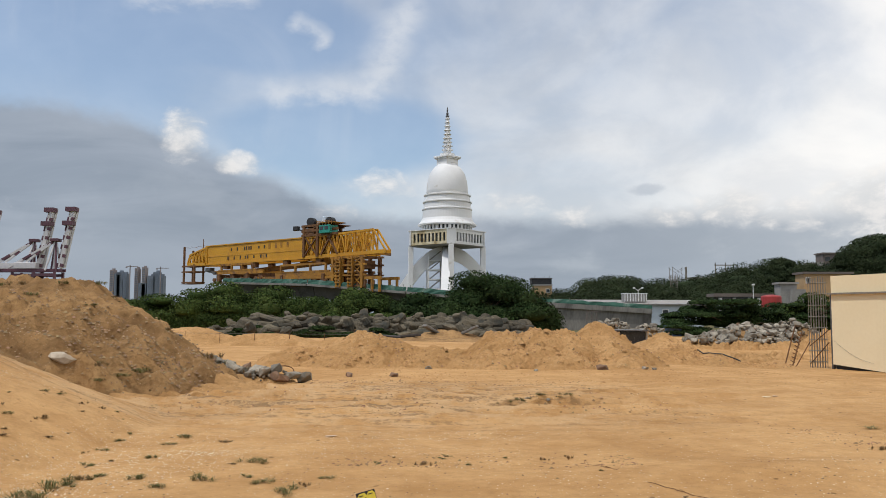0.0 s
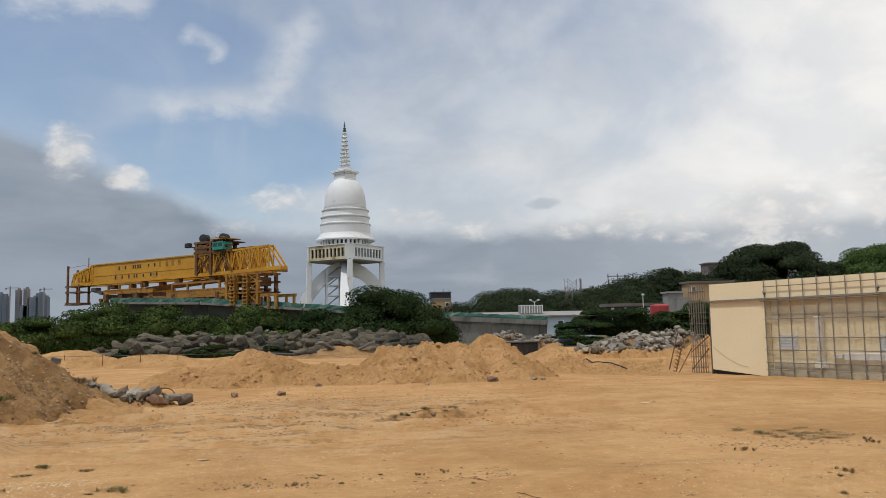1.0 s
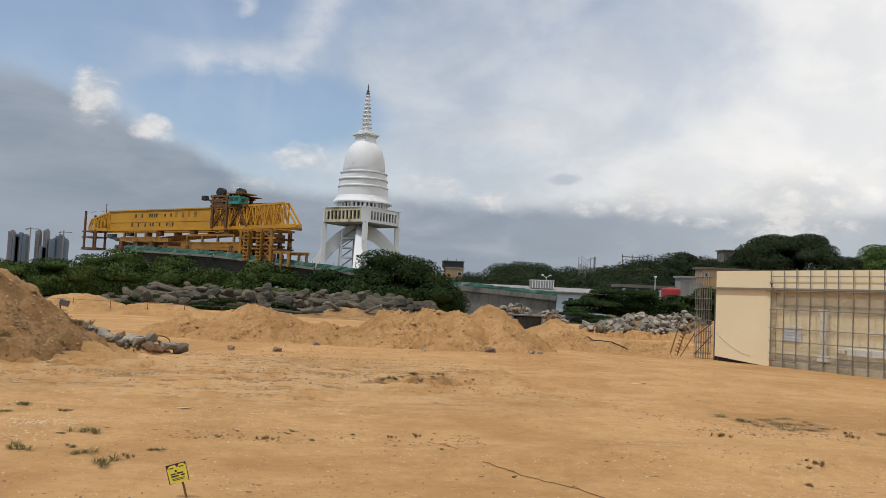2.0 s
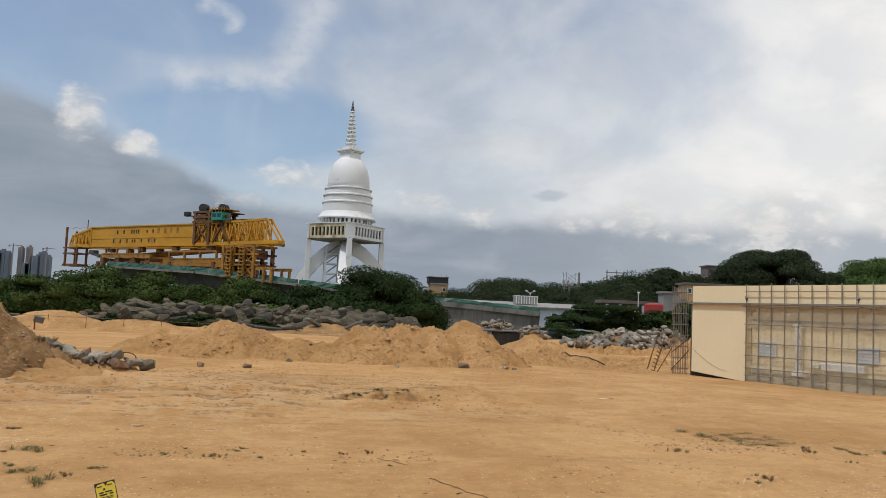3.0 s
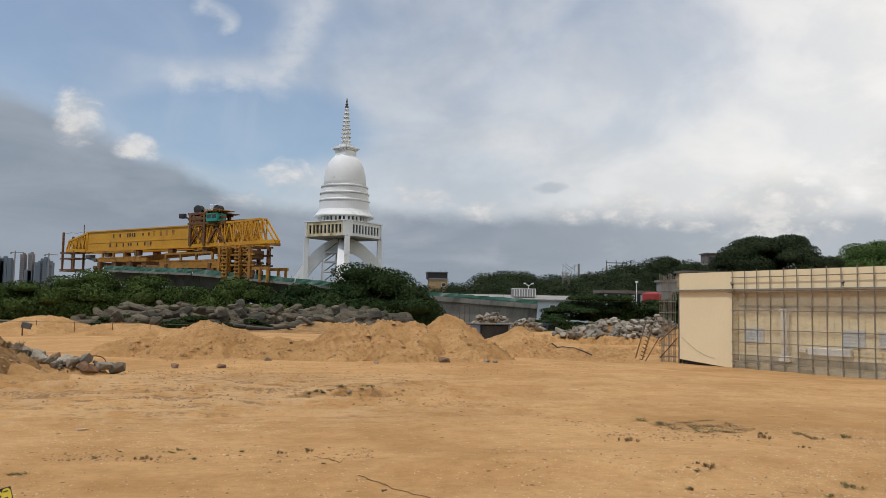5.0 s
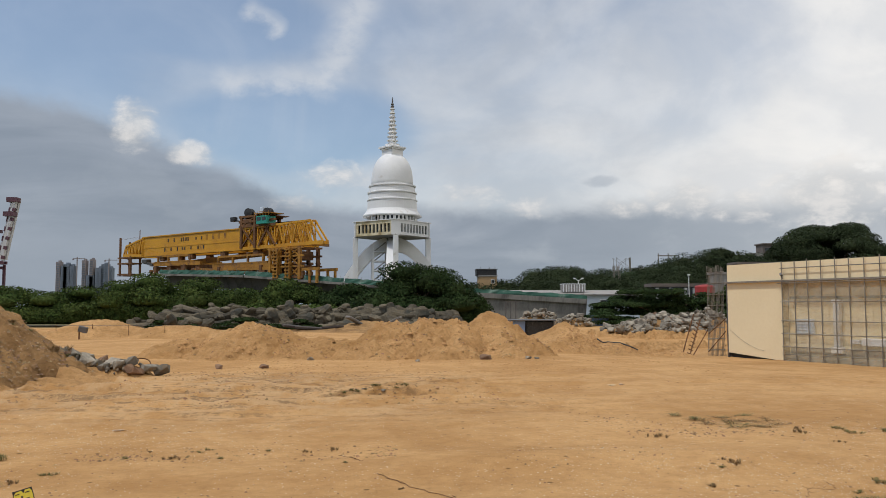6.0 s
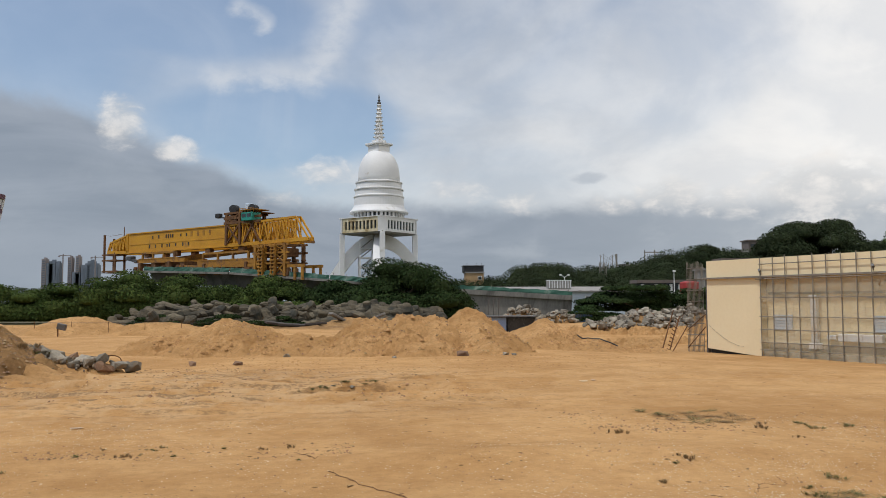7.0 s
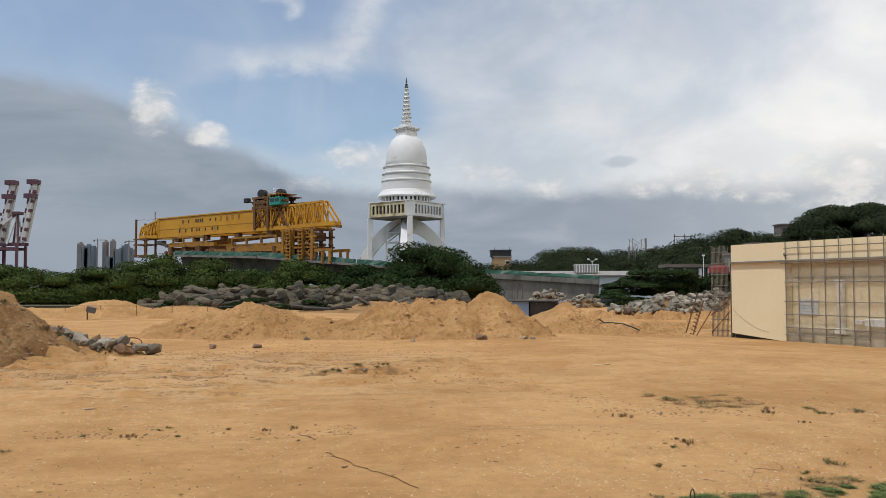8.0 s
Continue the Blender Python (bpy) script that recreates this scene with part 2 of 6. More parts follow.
    h = nmath(nt, "ADD", nmath(nt, "MULTIPLY", mid, 1.0), nmath(nt, "MULTIPLY", grain, 0.10))
    h = nmath(nt, "ADD", h, nmath(nt, "MULTIPLY", crumb, 0.45))
    h = nmath(nt, "ADD", h, nmath(nt, "MULTIPLY", streak, streaks * 0.5))
    bn = nt.nodes.new("ShaderNodeBump")
    bn.inputs["Strength"].default_value, bn.inputs["Distance"].default_value = 0.85, relief
    link(nt, h, bn.inputs["Height"]); link(nt, bn.outputs[0], bsdf.inputs["Normal"])
    return m


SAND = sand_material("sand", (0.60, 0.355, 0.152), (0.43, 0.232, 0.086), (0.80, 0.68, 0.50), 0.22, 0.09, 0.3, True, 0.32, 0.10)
PILE_SAND = sand_material("pile_sand", (0.61, 0.360, 0.157), (0.43, 0.238, 0.092), (0.62, 0.49, 0.32), 0.4, 0.1, 0.65, False, 0.55, 0.24)
SOIL = sand_material("soil", (0.45, 0.268, 0.116), (0.225, 0.128, 0.055), (0.5, 0.42, 0.32), 0.35, 0.1, 0.8)
WHITE = material("white_paint", (0.78, 0.785, 0.78), (0.70, 0.705, 0.70), 0.15, 4, 0.6, 0.15, 0.02, stain=(0.50, 0.47, 0.40), stain_at=(0.62, 0.78), stain_scale=0.25)
STAINED = material("stained_white_paint", (0.66, 0.60, 0.44), (0.52, 0.44, 0.26), 0.5, 4, 0.75, 0.15, stain=(0.30, 0.22, 0.11), stain_at=(0.50, 0.7), stain_scale=0.5)
# Dark panes, and dark sheets that paint shade in recesses and openings.
GLASS_SHADE = material("dark_window_and_shade", (0.03, 0.035, 0.04), (0.05, 0.055, 0.06), 1, 8, 0.25, 0, spec=0.5)
METAL_DARK = material("dark_metal", (0.10, 0.10, 0.10), (0.16, 0.15, 0.14), 2, 10, 0.5, 0.1, metal=0.6)
YELLOW = material("yellow_paint", (0.60, 0.30, 0.022), (0.48, 0.225, 0.018), 0.3, 5, 0.5, 0.1, stain=(0.26, 0.13, 0.04), stain_at=(0.60, 0.75), stain_scale=0.4)
OCHRE = material("worn_yellow_paint", (0.42, 0.20, 0.025), (0.27, 0.125, 0.02), 0.6, 5, 0.65, 0.1, stain=(0.14, 0.07, 0.035), stain_at=(0.5, 0.68), stain_scale=0.7)
RUST = material("rusty_steel", (0.19, 0.09, 0.035), (0.10, 0.05, 0.024), 1.5, 14, 0.85, 0.3)
BLACK = material("black_rubber", (0.02, 0.02, 0.022), (0.035, 0.035, 0.035), 2, 10, 0.6, 0.1)
GREENNET = material("green_net", (0.025, 0.085, 0.06), (0.045, 0.125, 0.09), 0.7, 6, 0.8, 0.3, stain=(0.16, 0.22, 0.18), stain_at=(0.55, 0.7))
GREENCAB = material("green_paint", (0.02, 0.22, 0.17), (0.03, 0.28, 0.22), 0.8, 6, 0.5, 0.1)
CONC = material("concrete", (0.30, 0.29, 0.27), (0.22, 0.215, 0.20), 0.35, 5, 0.85, 0.3, 0.03, stain=(0.17, 0.165, 0.155), stain_at=(0.55, 0.75), stain_scale=0.3)
# Old concrete, darkened to carry the shade under the gantry decks.
SHADECONC = material("weathered_shaded_concrete", (0.105, 0.10, 0.095), (0.07, 0.068, 0.066), 0.35, 5, 0.9, 0.3, 0.03, stain=(0.04, 0.04, 0.038), stain_at=(0.5, 0.7), stain_scale=0.3)
# Worn concrete, toned darker as well for shade on the ramp face.
WORNSHADECONC = material("worn_shade_toned_concrete", (0.235, 0.22, 0.195), (0.165, 0.155, 0.14), 0.35, 5, 0.9, 0.3, 0.03, stain=(0.085, 0.08, 0.07), stain_at=(0.5, 0.7), stain_scale=0.3, stretch=(1, 1, 0.35))
ARMOUR = material("weathered_concrete", (0.135, 0.112, 0.074), (0.055, 0.047, 0.032), 0.8, 9, 0.9, 0.5, 0.04, stain=(0.045, 0.045, 0.035), stain_at=(0.50, 0.68), stain_scale=0.8, obj=0.6)
RUBBLE = material("rubble_stone", (0.315, 0.28, 0.22), (0.165, 0.147, 0.118), 1.5, 14, 0.9, 0.5, 0.03, stain=(0.25, 0.18, 0.11), stain_at=(0.50, 0.66), stain_scale=1.2, obj=0.8)
BROKEN = material("broken_brick", (0.25, 0.15, 0.09), (0.16, 0.10, 0.065), 2, 14, 0.9, 0.5, 0.03, obj=0.4)
CREAM = material("cream_panel", (0.80, 0.68, 0.44), (0.76, 0.635, 0.40), 0.25, 6, 0.6, 0.08, 0.01, stain=(0.66, 0.54, 0.34), stain_at=(0.6, 0.8), stain_scale=0.35)
TUBE = material("weathered_steel_tube", (0.20, 0.18, 0.15), (0.29, 0.26, 0.21), 3, 20, 0.7, 0.2, metal=0.3)
PALEBLUE = material("pale_blue_panel", (0.55, 0.63, 0.70), (0.48, 0.56, 0.64), 1, 10, 0.5, 0.05)
BLUEPALE = material("pale_louvre", (0.66, 0.71, 0.76), (0.58, 0.64, 0.70), 1, 10, 0.5, 0.05)
SLAB = material("dusty_slab", (0.33, 0.29, 0.21), (0.26, 0.23, 0.17), 0.8, 12, 0.9, 0.2)


def leaf_material(name, a, b):
    m = material(name, a, b, 0.35, 3.0, 0.8, 0, island=0.9, spec=0.08)
    return m


LEAF = leaf_material("leaves", (0.034, 0.056, 0.014), (0.066, 0.094, 0.024))
LEAF_DARK = leaf_material("dark_leaves", (0.017, 0.033, 0.010), (0.033, 0.054, 0.017))
LEAF_HILL = leaf_material("hill_leaves", (0.022, 0.033, 0.015), (0.042, 0.056, 0.025))
LEAF_LIGHT = leaf_material("light_leaves", (0.050, 0.085, 0.024), (0.080, 0.125, 0.034))
BARK = material("bark", (0.16, 0.12, 0.085), (0.10, 0.075, 0.055), 3, 18, 0.9, 0.5)
WEED = material("weeds", (0.115, 0.115, 0.036), (0.20, 0.17, 0.07), 6, 30, 0.8, 0, island=0.6, spec=0.2)
WEED_DRY = material("dry_weeds", (0.25, 0.17, 0.08), (0.17, 0.11, 0.05), 6, 30, 0.9, 0, island=0.6, spec=0.2)


def film_material():
    """Dusty clear sheeting: part see-through, part dull gloss."""
    m = bpy.data.materials.new("dusty_clear_sheet")
    m.use_nodes = True
    nt = m.node_tree
    bsdf = nt.nodes["Principled BSDF"]
    pos = nt.nodes.new("ShaderNodeTexCoord").outputs["Object"]
    dust = nnoise(nt, nscale(nt, pos, 0.6, 1, 1.2), 1.0, 6, 0.6, 0.6)
    link(nt, nmix(nt, nstep(nt, dust, 0.35, 0.65), (0.50, 0.44, 0.30), (0.66, 0.58, 0.42)), bsdf.inputs["Base Color"])
    bsdf.inputs["Roughness"].default_value = 0.18
    clear = nt.nodes.new("ShaderNodeBsdfTransparent")
    mix = nt.nodes.new("ShaderNodeMixShader")
    link(nt, nstep(nt, dust, 0.3, 0.7, 0.14, 0.30), mix.inputs[0])
    link(nt, clear.outputs[0], mix.inputs[1]); link(nt, bsdf.outputs[0], mix.inputs[2])
    link(nt, mix.outputs[0], nt.nodes["Material Output"].inputs["Surface"])
    return m


FILM = film_material()


# ---- mesh helpers ----
def finish(name, bm, mat, smooth=False):
    me = bpy.data.meshes.new(name)
    bm.normal_update()
    bm.to_mesh(me)
    bm.free()
    me.materials.append(mat)
    if smooth:
        me.polygons.foreach_set("use_smooth", [True] * len(me.polygons))
    return me


def thing(name, m, label, category, group="", kind=""):
    ob = new(name)
    ob.matrix_world = m
    ob.empty_display_size = 0.2
    return tagged(ob, label, category, group, kind)


def part(name, bm, mat, parent, label="", smooth=False):
    ob = new(name, finish(name, bm, mat, smooth))
    ob.parent = parent
    if label:
        ob["label"] = label
    return ob


def piece(name, me, parent, m):
    """A part that shares its mesh with its likes."""
    ob = new(name, me)
    ob.parent = parent
    ob.matrix_basis = m
    return ob


def solid(name, bm, mat, m, label, category, group="", kind="", smooth=False):
    ob = new(name, finish(name, bm, mat, smooth))
    ob.matrix_world = m
    return tagged(ob, label, category, group, kind)


def box(bm, c, s, m=None, bevel=0.0):
    mm = Matrix.Translation(c) @ Matrix.Diagonal((*s, 1))
    if m is not None:
        mm = m @ mm
    made = bmesh.ops.create_cube(bm, size=1, matrix=mm)
    if bevel:
        edges = {e for v in made["verts"] for e in v.link_edges}
        bmesh.ops.bevel(bm, geom=list(edges), offset=bevel, segments=1, affect="EDGES")


def span(a, b):
    a, b = Vector(a), Vector(b)
    d = b - a
    up = Vector((0, 0, 1)) if abs(d.normalized().z) < 0.95 else Vector((0, 1, 0))
    z = d.normalized()
    x = up.cross(z).normalized()
    y = z.cross(x)
    m = Matrix((x, y, z)).transposed().to_4x4()
    m.translation = (a + b) / 2
    return m, d.length


def beam(bm, a, b, w, h=None):
    """Square bar from a to b: w across, h in height."""
    m, n = span(a, b)
    bmesh.ops.create_cube(bm, size=1, matrix=m @ Matrix.Diagonal((w, h or w, n, 1)))


def rod(bm, a, b, r, n=8, r2=None):
    m, k = span(a, b)
    bmesh.ops.create_cone(bm, cap_ends=True, segments=n, radius1=r, radius2=r if r2 is None else r2, depth=k, matrix=m)


def lathe(bm, profile, n=40, turn=0.0):
    rings = []
    for r, z in profile:
        rings.append([bm.verts.new((r * math.cos(turn + 2 * math.pi * i / n), r * math.sin(turn + 2 * math.pi * i / n), z)) for i in range(n)])
    for p, q in zip(rings, rings[1:]):
        for i in range(n):
            bm.faces.new((p[i], p[(i + 1) % n], q[(i + 1) % n], q[i]))
    bm.faces.new(rings[0][::-1])
    bm.faces.new(rings[-1])


def from_arrays(name, verts, faces, mat, smooth=False):
    verts, faces = np.asarray(verts, dtype=np.float32), np.asarray(faces, dtype=np.int32)
    k = faces.shape[1]
    me = bpy.data.meshes.new(name)
    me.vertices.add(len(verts))
    me.vertices.foreach_set("co", verts.ravel())
    me.loops.add(faces.size)
    me.loops.foreach_set("vertex_index", faces.ravel())
    me.polygons.add(len(faces))
    me.polygons.foreach_set("loop_start", np.arange(0, faces.size, k, dtype=np.int32))
    me.polygons.foreach_set("loop_total", np.full(len(faces), k, dtype=np.int32))
    if smooth:
        me.polygons.foreach_set("use_smooth", np.ones(len(faces), dtype=bool))
    me.materials.append(mat)
    me.update(calc_edges=True)
    me.validate()
    return me


def value_noise(x, y, seed):
    """Smooth 2D noise on arrays, about -1 to 1."""
    xi, yi = np.floor(x).astype(np.int64), np.floor(y).astype(np.int64)
    xf, yf = x - xi, y - yi
    u, v = xf * xf * (3 - 2 * xf), yf * yf * (3 - 2 * yf)

    def h(i, j):
        n = (i * 374761393 + j * 668265263 + seed * 974634777) & 0x7FFFFFFF
        n = ((n ^ (n >> 13)) * 1274126177) & 0x7FFFFFFF
        return ((n ^ (n >> 16)) & 0xFFFF) / 32767.5 - 1
    a = h(xi, yi) * (1 - u) + h(xi + 1, yi) * u
    b = h(xi, yi + 1) * (1 - u) + h(xi + 1, yi + 1) * u
    return a * (1 - v) + b * v


def fbm(x, y, scale, octaves, seed, gain=0.5):
    out, amp, s = 0, 1.0, scale
    for i in range(octaves):
        out = out + amp * value_noise(x * s + 13.7 * i, y * s - 7.3 * i, seed + i)
        amp, s = amp * gain, s * 2.03
    return out


def ss(v, lo, hi):
    q = np.clip((v - lo) / (hi - lo), 0, 1)
    return q * q * (3 - 2 * q)


# ---- ground ----
def ground_height(x, y):
    x, y = np.asarray(x, dtype=float), np.asarray(y, dtype=float)
    near = ss(y, -20, 4) * (1 - ss(y, 58, 75)) * (1 - ss(np.abs(x), 45, 70))
    z = 0.05 * fbm(x, y, 0.12, 3, 3) + 0.022 * fbm(x, y, 0.9, 4, 11)
    # ruts that sweep from the left foot of the spoil heap across the site
    west = 1 - ss(x, 2.0, 11.0) * 0.85
    for c, amp, w, lean in ((21.4, 0.10, 0.24, 0.0), (20.2, 0.09, 0.22, 0.02), (23.2, 0.08, 0.26, -0.03), (18.6, 0.06, 0.24, 0.03), (16.8, 0.045, 0.26, 0.05),
                            (24.8, 0.08, 0.24, -0.09), (22.4, 0.08, 0.20, 0.09), (25.8, 0.07, 0.26, -0.05), (15.2, 0.03, 0.25, 0.02)):
        line = c + 0.016 * (x + 1.0) ** 2 * np.where(x < -1, 0.5, 0.10) + lean * (x + 2) + 0.5 * value_noise(x * 0.15, y * 0 + c, 5)
        d = y - line
        worn = 0.35 + 1.0 * ss(fbm(x, y, 0.25, 2, 17), -0.4, 0.5)
        tread = 0.5 * fbm(x, y, 2.6, 3, 23) * np.exp(-(d / (2.2 * w)) ** 2)
        z = z + 1.3 * amp * west * worn * (tread - np.exp(-(d / w) ** 2) + 0.75 * np.exp(-((np.abs(d) - 2.0 * w) / (w * 0.7)) ** 2))
    z = z + 0.02 * west * ss(y, 15, 19) * (1 - ss(y, 27, 31)) * fbm(x, y, 1.8, 4, 29, 0.6)
    # bank at the left edge of the site
    edge = -6.3 - 0.05 * (y - 12) ** 2 * (y < 12) - 0.10 * np.abs(y - 15.5) ** 1.6 * (y > 15.5)
    z = z + np.clip((edge - x) * 0.40, 0, 2.0) * ss(y, 4.0, 9.0) * (1 - ss(y, 17.0, 21.5))
    z = z + (0.16 * np.exp(-((x - 6.0) / 4.0) ** 2 - ((y - 11.6) / 0.9) ** 2))
    # dip towards the building
    z = z - 0.58 * ss(x + 0.48 * (y - 44.9), 3.0, 19.5) * ss(y, 20, 36)
    return z * near


def build_ground():
    def axis(lo, hi, step, far, grow=1.18):
        mid = list(np.arange(lo, hi + 1e-6, step))
        a, s = [], step
        while (a[-1] if a else hi) < far:
            s *= grow
            a.append((a[-1] if a else hi) + s)
        b, s = [], step
        while (b[-1] if b else lo) > -far:
            s *= grow
            b.append((b[-1] if b else lo) - s)
        return np.array(b[::-1] + mid + a)
    xs, ys = axis(-13, 17, 0.11, 3500), axis(7, 42, 0.08, 3500)
    gx, gy = np.meshgrid(xs, ys)
    gz = ground_height(gx, gy)
    verts = np.stack([gx.ravel(), gy.ravel(), gz.ravel()], 1)
    n = len(xs)
    i, j = np.meshgrid(np.arange(n - 1), np.arange(len(ys) - 1))
    k = (j * n + i).ravel()
    faces = np.stack([k, k + 1, k + 1 + n, k + n], 1)
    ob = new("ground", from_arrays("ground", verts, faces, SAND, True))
    tagged(ob, "open site of orange-tan sand with wheel ruts and grit", "ground", kind="structure")


def heap(name, lobes, mat, label, category, rough=0.12, step=0.16, seed=1, scale=0.6, sink=0.12, crag=0.0, group="", round_off=0.14, scarp=0.0):
    """A heap of loose material: lobes (x, y, rx, ry, height, steepness)."""
    x0, x1 = min(l[0] - l[2] for l in lobes) - 0.6, max(l[0] + l[2] for l in lobes) + 0.6
    y0, y1 = min(l[1] - l[3] for l in lobes) - 0.6, max(l[1] + l[3] for l in lobes) + 0.6
    xs, ys = np.arange(x0, x1, step), np.arange(y0, y1, step)
    gx, gy = np.meshgrid(xs, ys)
    wx, wy = gx + 0.35 * fbm(gx, gy, 0.35, 3, seed + 40), gy + 0.35 * fbm(gx, gy, 0.35, 3, seed + 50)
    top = np.zeros_like(gx)
    for lx, ly, rx, ry, h, flat in lobes:
        r = np.sqrt(((wx - lx) / rx) ** 2 + ((wy - ly) / ry) ** 2)
        cone = h * np.clip(1 - r, -0.3, 1) / max(1e-3, 1 - flat)
        soft = round_off * h
        top = np.maximum(top, h - np.logaddexp(0, (h - cone) / soft) * soft + 0 * r)
    body = ss(top, 0.0, 0.35)
    top = top + body * rough * fbm(gx, gy, scale, 5, seed, 0.55)
    top = top + body * rough * 0.7 * (0.4 - np.abs(fbm(gx, gy, 1.7, 4, seed + 70, 0.6)))
    top = top + body * rough * 0.75 * fbm(gx, gy, 2.9, 3, seed + 80, 0.65)
    if scarp:
        slip = fbm(gx, gy * 1.6, 0.55, 4, seed + 99, 0.55)
        top = top - body * scarp * (ss(slip, 0.02, 0.10) + 0.7 * ss(slip, 0.42, 0.50) + 0.6 * ss(-slip, 0.30, 0.38))
    if crag:
        top = top - body * crag * np.clip(np.abs(fbm(gx, gy, 0.5, 4, seed + 9)) - 0.25, 0, 1)
    gz = ground_height(gx, gy) + top - sink * (1 - body) - 0.03
    cx, cy = float(lobes[0][0]), float(lobes[0][1])
    verts = np.stack([gx.ravel() - cx, gy.ravel() - cy, gz.ravel()], 1)
    n = len(xs)
    keep = (top[:-1, :-1] > 0.004) | (top[1:, 1:] > 0.004) | (top[1:, :-1] > 0.004) | (top[:-1, 1:] > 0.004)
    i, j = np.meshgrid(np.arange(n - 1), np.arange(len(ys) - 1))
    k = (j * n + i)[keep]
    faces = np.stack([k, k + 1, k + 1 + n, k + n], 1)
    ob = new(name, from_arrays(name, verts, faces, mat, True))
    ob.location = (cx, cy, 0)
    tagged(ob, label, category, group)

    def height(px, py):
        a, b = int((px - x0) / step), int((py - y0) / step)
        if 0 <= a < n and 0 <= b < len(ys) and top[b, a] > 0.02:
            return float(gz[b, a])
        return float(ground_height(px, py))
    return height


build_ground()
spoil_height = heap("spoil_heap", [(-15.9, 25.3, 9.0, 6.0, 3.3, 0.48), (-25.0, 27.0, 9.5, 7, 3.3, 0.4), (-12.4, 25.0, 4.4, 3.6, 1.0, 0.1)], SOIL,
                    "large heap of brown soil and rubble with sparse weeds", "heap", 0.14, 0.09, 4, 0.8, crag=0.2)
PILES = "heaps of tipped sand"
apron_height = heap("sand_pile", [(-9.2, 25.0, 3.6, 3.2, 0.75, 0.1), (-10.4, 22.4, 4.2, 2.8, 0.42, 0.1), (-8.0, 23.8, 3.4, 2.8, 0.34, 0.1), (-7.2, 26.8, 3.0, 2.0, 0.28, 0.2)], PILE_SAND,
                    "low apron of washed sand at the foot of the soil heap", "sand pile", 0.07, 0.09, 14, 0.7, crag=0.1, group=PILES)
pile_a = heap("sand_pile", [(-4.5, 37.8, 3.6, 3.7, 1.72, 0.10), (-7.4, 37.6, 2.8, 2.4, 0.8, 0.2), (-1.6, 37.0, 3.0, 2.6, 0.95, 0.25)], PILE_SAND,
              "low rounded heap of tipped orange sand with crumbled crest", "sand pile", 0.08, 0.08, 21, 0.8, crag=0.25, group=PILES, scarp=0.11)
pile_b = heap("sand_pile", [(6.2, 39.4, 3.3, 5.2, 2.2, 0.06), (3.9, 38.3, 3.4, 4.4, 1.76, 0.36), (1.7, 37.4, 2.9, 3.6, 1.74, 0.24), (7.6, 37.4, 2.4, 3.2, 0.5, 0.1), (-0.4, 36.6, 2.0, 2.2, 0.85, 0.2)], PILE_SAND,
              "broad heap of tipped orange sand with a peak and slumped face", "sand pile", 0.085, 0.08, 33, 0.7, crag=0.45, group=PILES, scarp=0.17)
pile_c = heap("sand_pile", [(11.0, 45.5, 3.2, 3.1, 1.82, 0.0), (13.4, 44.6, 3.2, 2.4, 0.58, 0.2), (16.4, 44.8, 3.0, 2.2, 0.34, 0.2)], PILE_SAND,
              "pointed cone of clean orange sand running out into a low tail", "sand pile", 0.05, 0.085, 47, 0.9, crag=0.12, group=PILES, round_off=0.05, scarp=0.03)
ridge_height = heap("sand_pile", [(-21.0, 63.0, 4.6, 4.2, 1.45, 0.1), (-15.0, 62.5, 5.0, 3.5, 0.85, 0.3), (-8.5, 61.5, 4.6, 3.2, 0.6, 0.3), (-29, 64, 6, 4, 0.7, 0.3)], PILE_SAND,
     "long low ridge of pale sand in front of the hedge", "sand pile", 0.08, 0.16, 55, 0.5, crag=0.1, group=PILES)
tip_bank = heap("sand_pile", [(24.0, 66.5, 6.2, 4.6, 0.62, 0.45), (18.4, 66.0, 4.6, 4.2, 0.5, 0.45), (30.0, 64.5, 4.2, 5.0, 1.7, 0.4)], PILE_SAND,
     "bank of sand with an eroded hollow beneath a rubble tip", "sand pile", 0.14, 0.13, 66, 0.5, crag=0.9, group=PILES, scarp=0.35)
heap("sand_pile", [(17.0, 52.0, 3.6, 3.0, 0.40, 0.3), (21.0, 55.5, 3.4, 3.0, 0.5, 0.3), (14.4, 57.0, 3.4, 2.6, 0.4, 0.3), (24.5, 51.5, 3.0, 3.4, 0.8, 0.3)], PILE_SAND,
     "low broken mounds of dug sand in the hollow", "sand pile", 0.16, 0.12, 71, 0.7, crag=0.5, group=PILES, scarp=0.3)


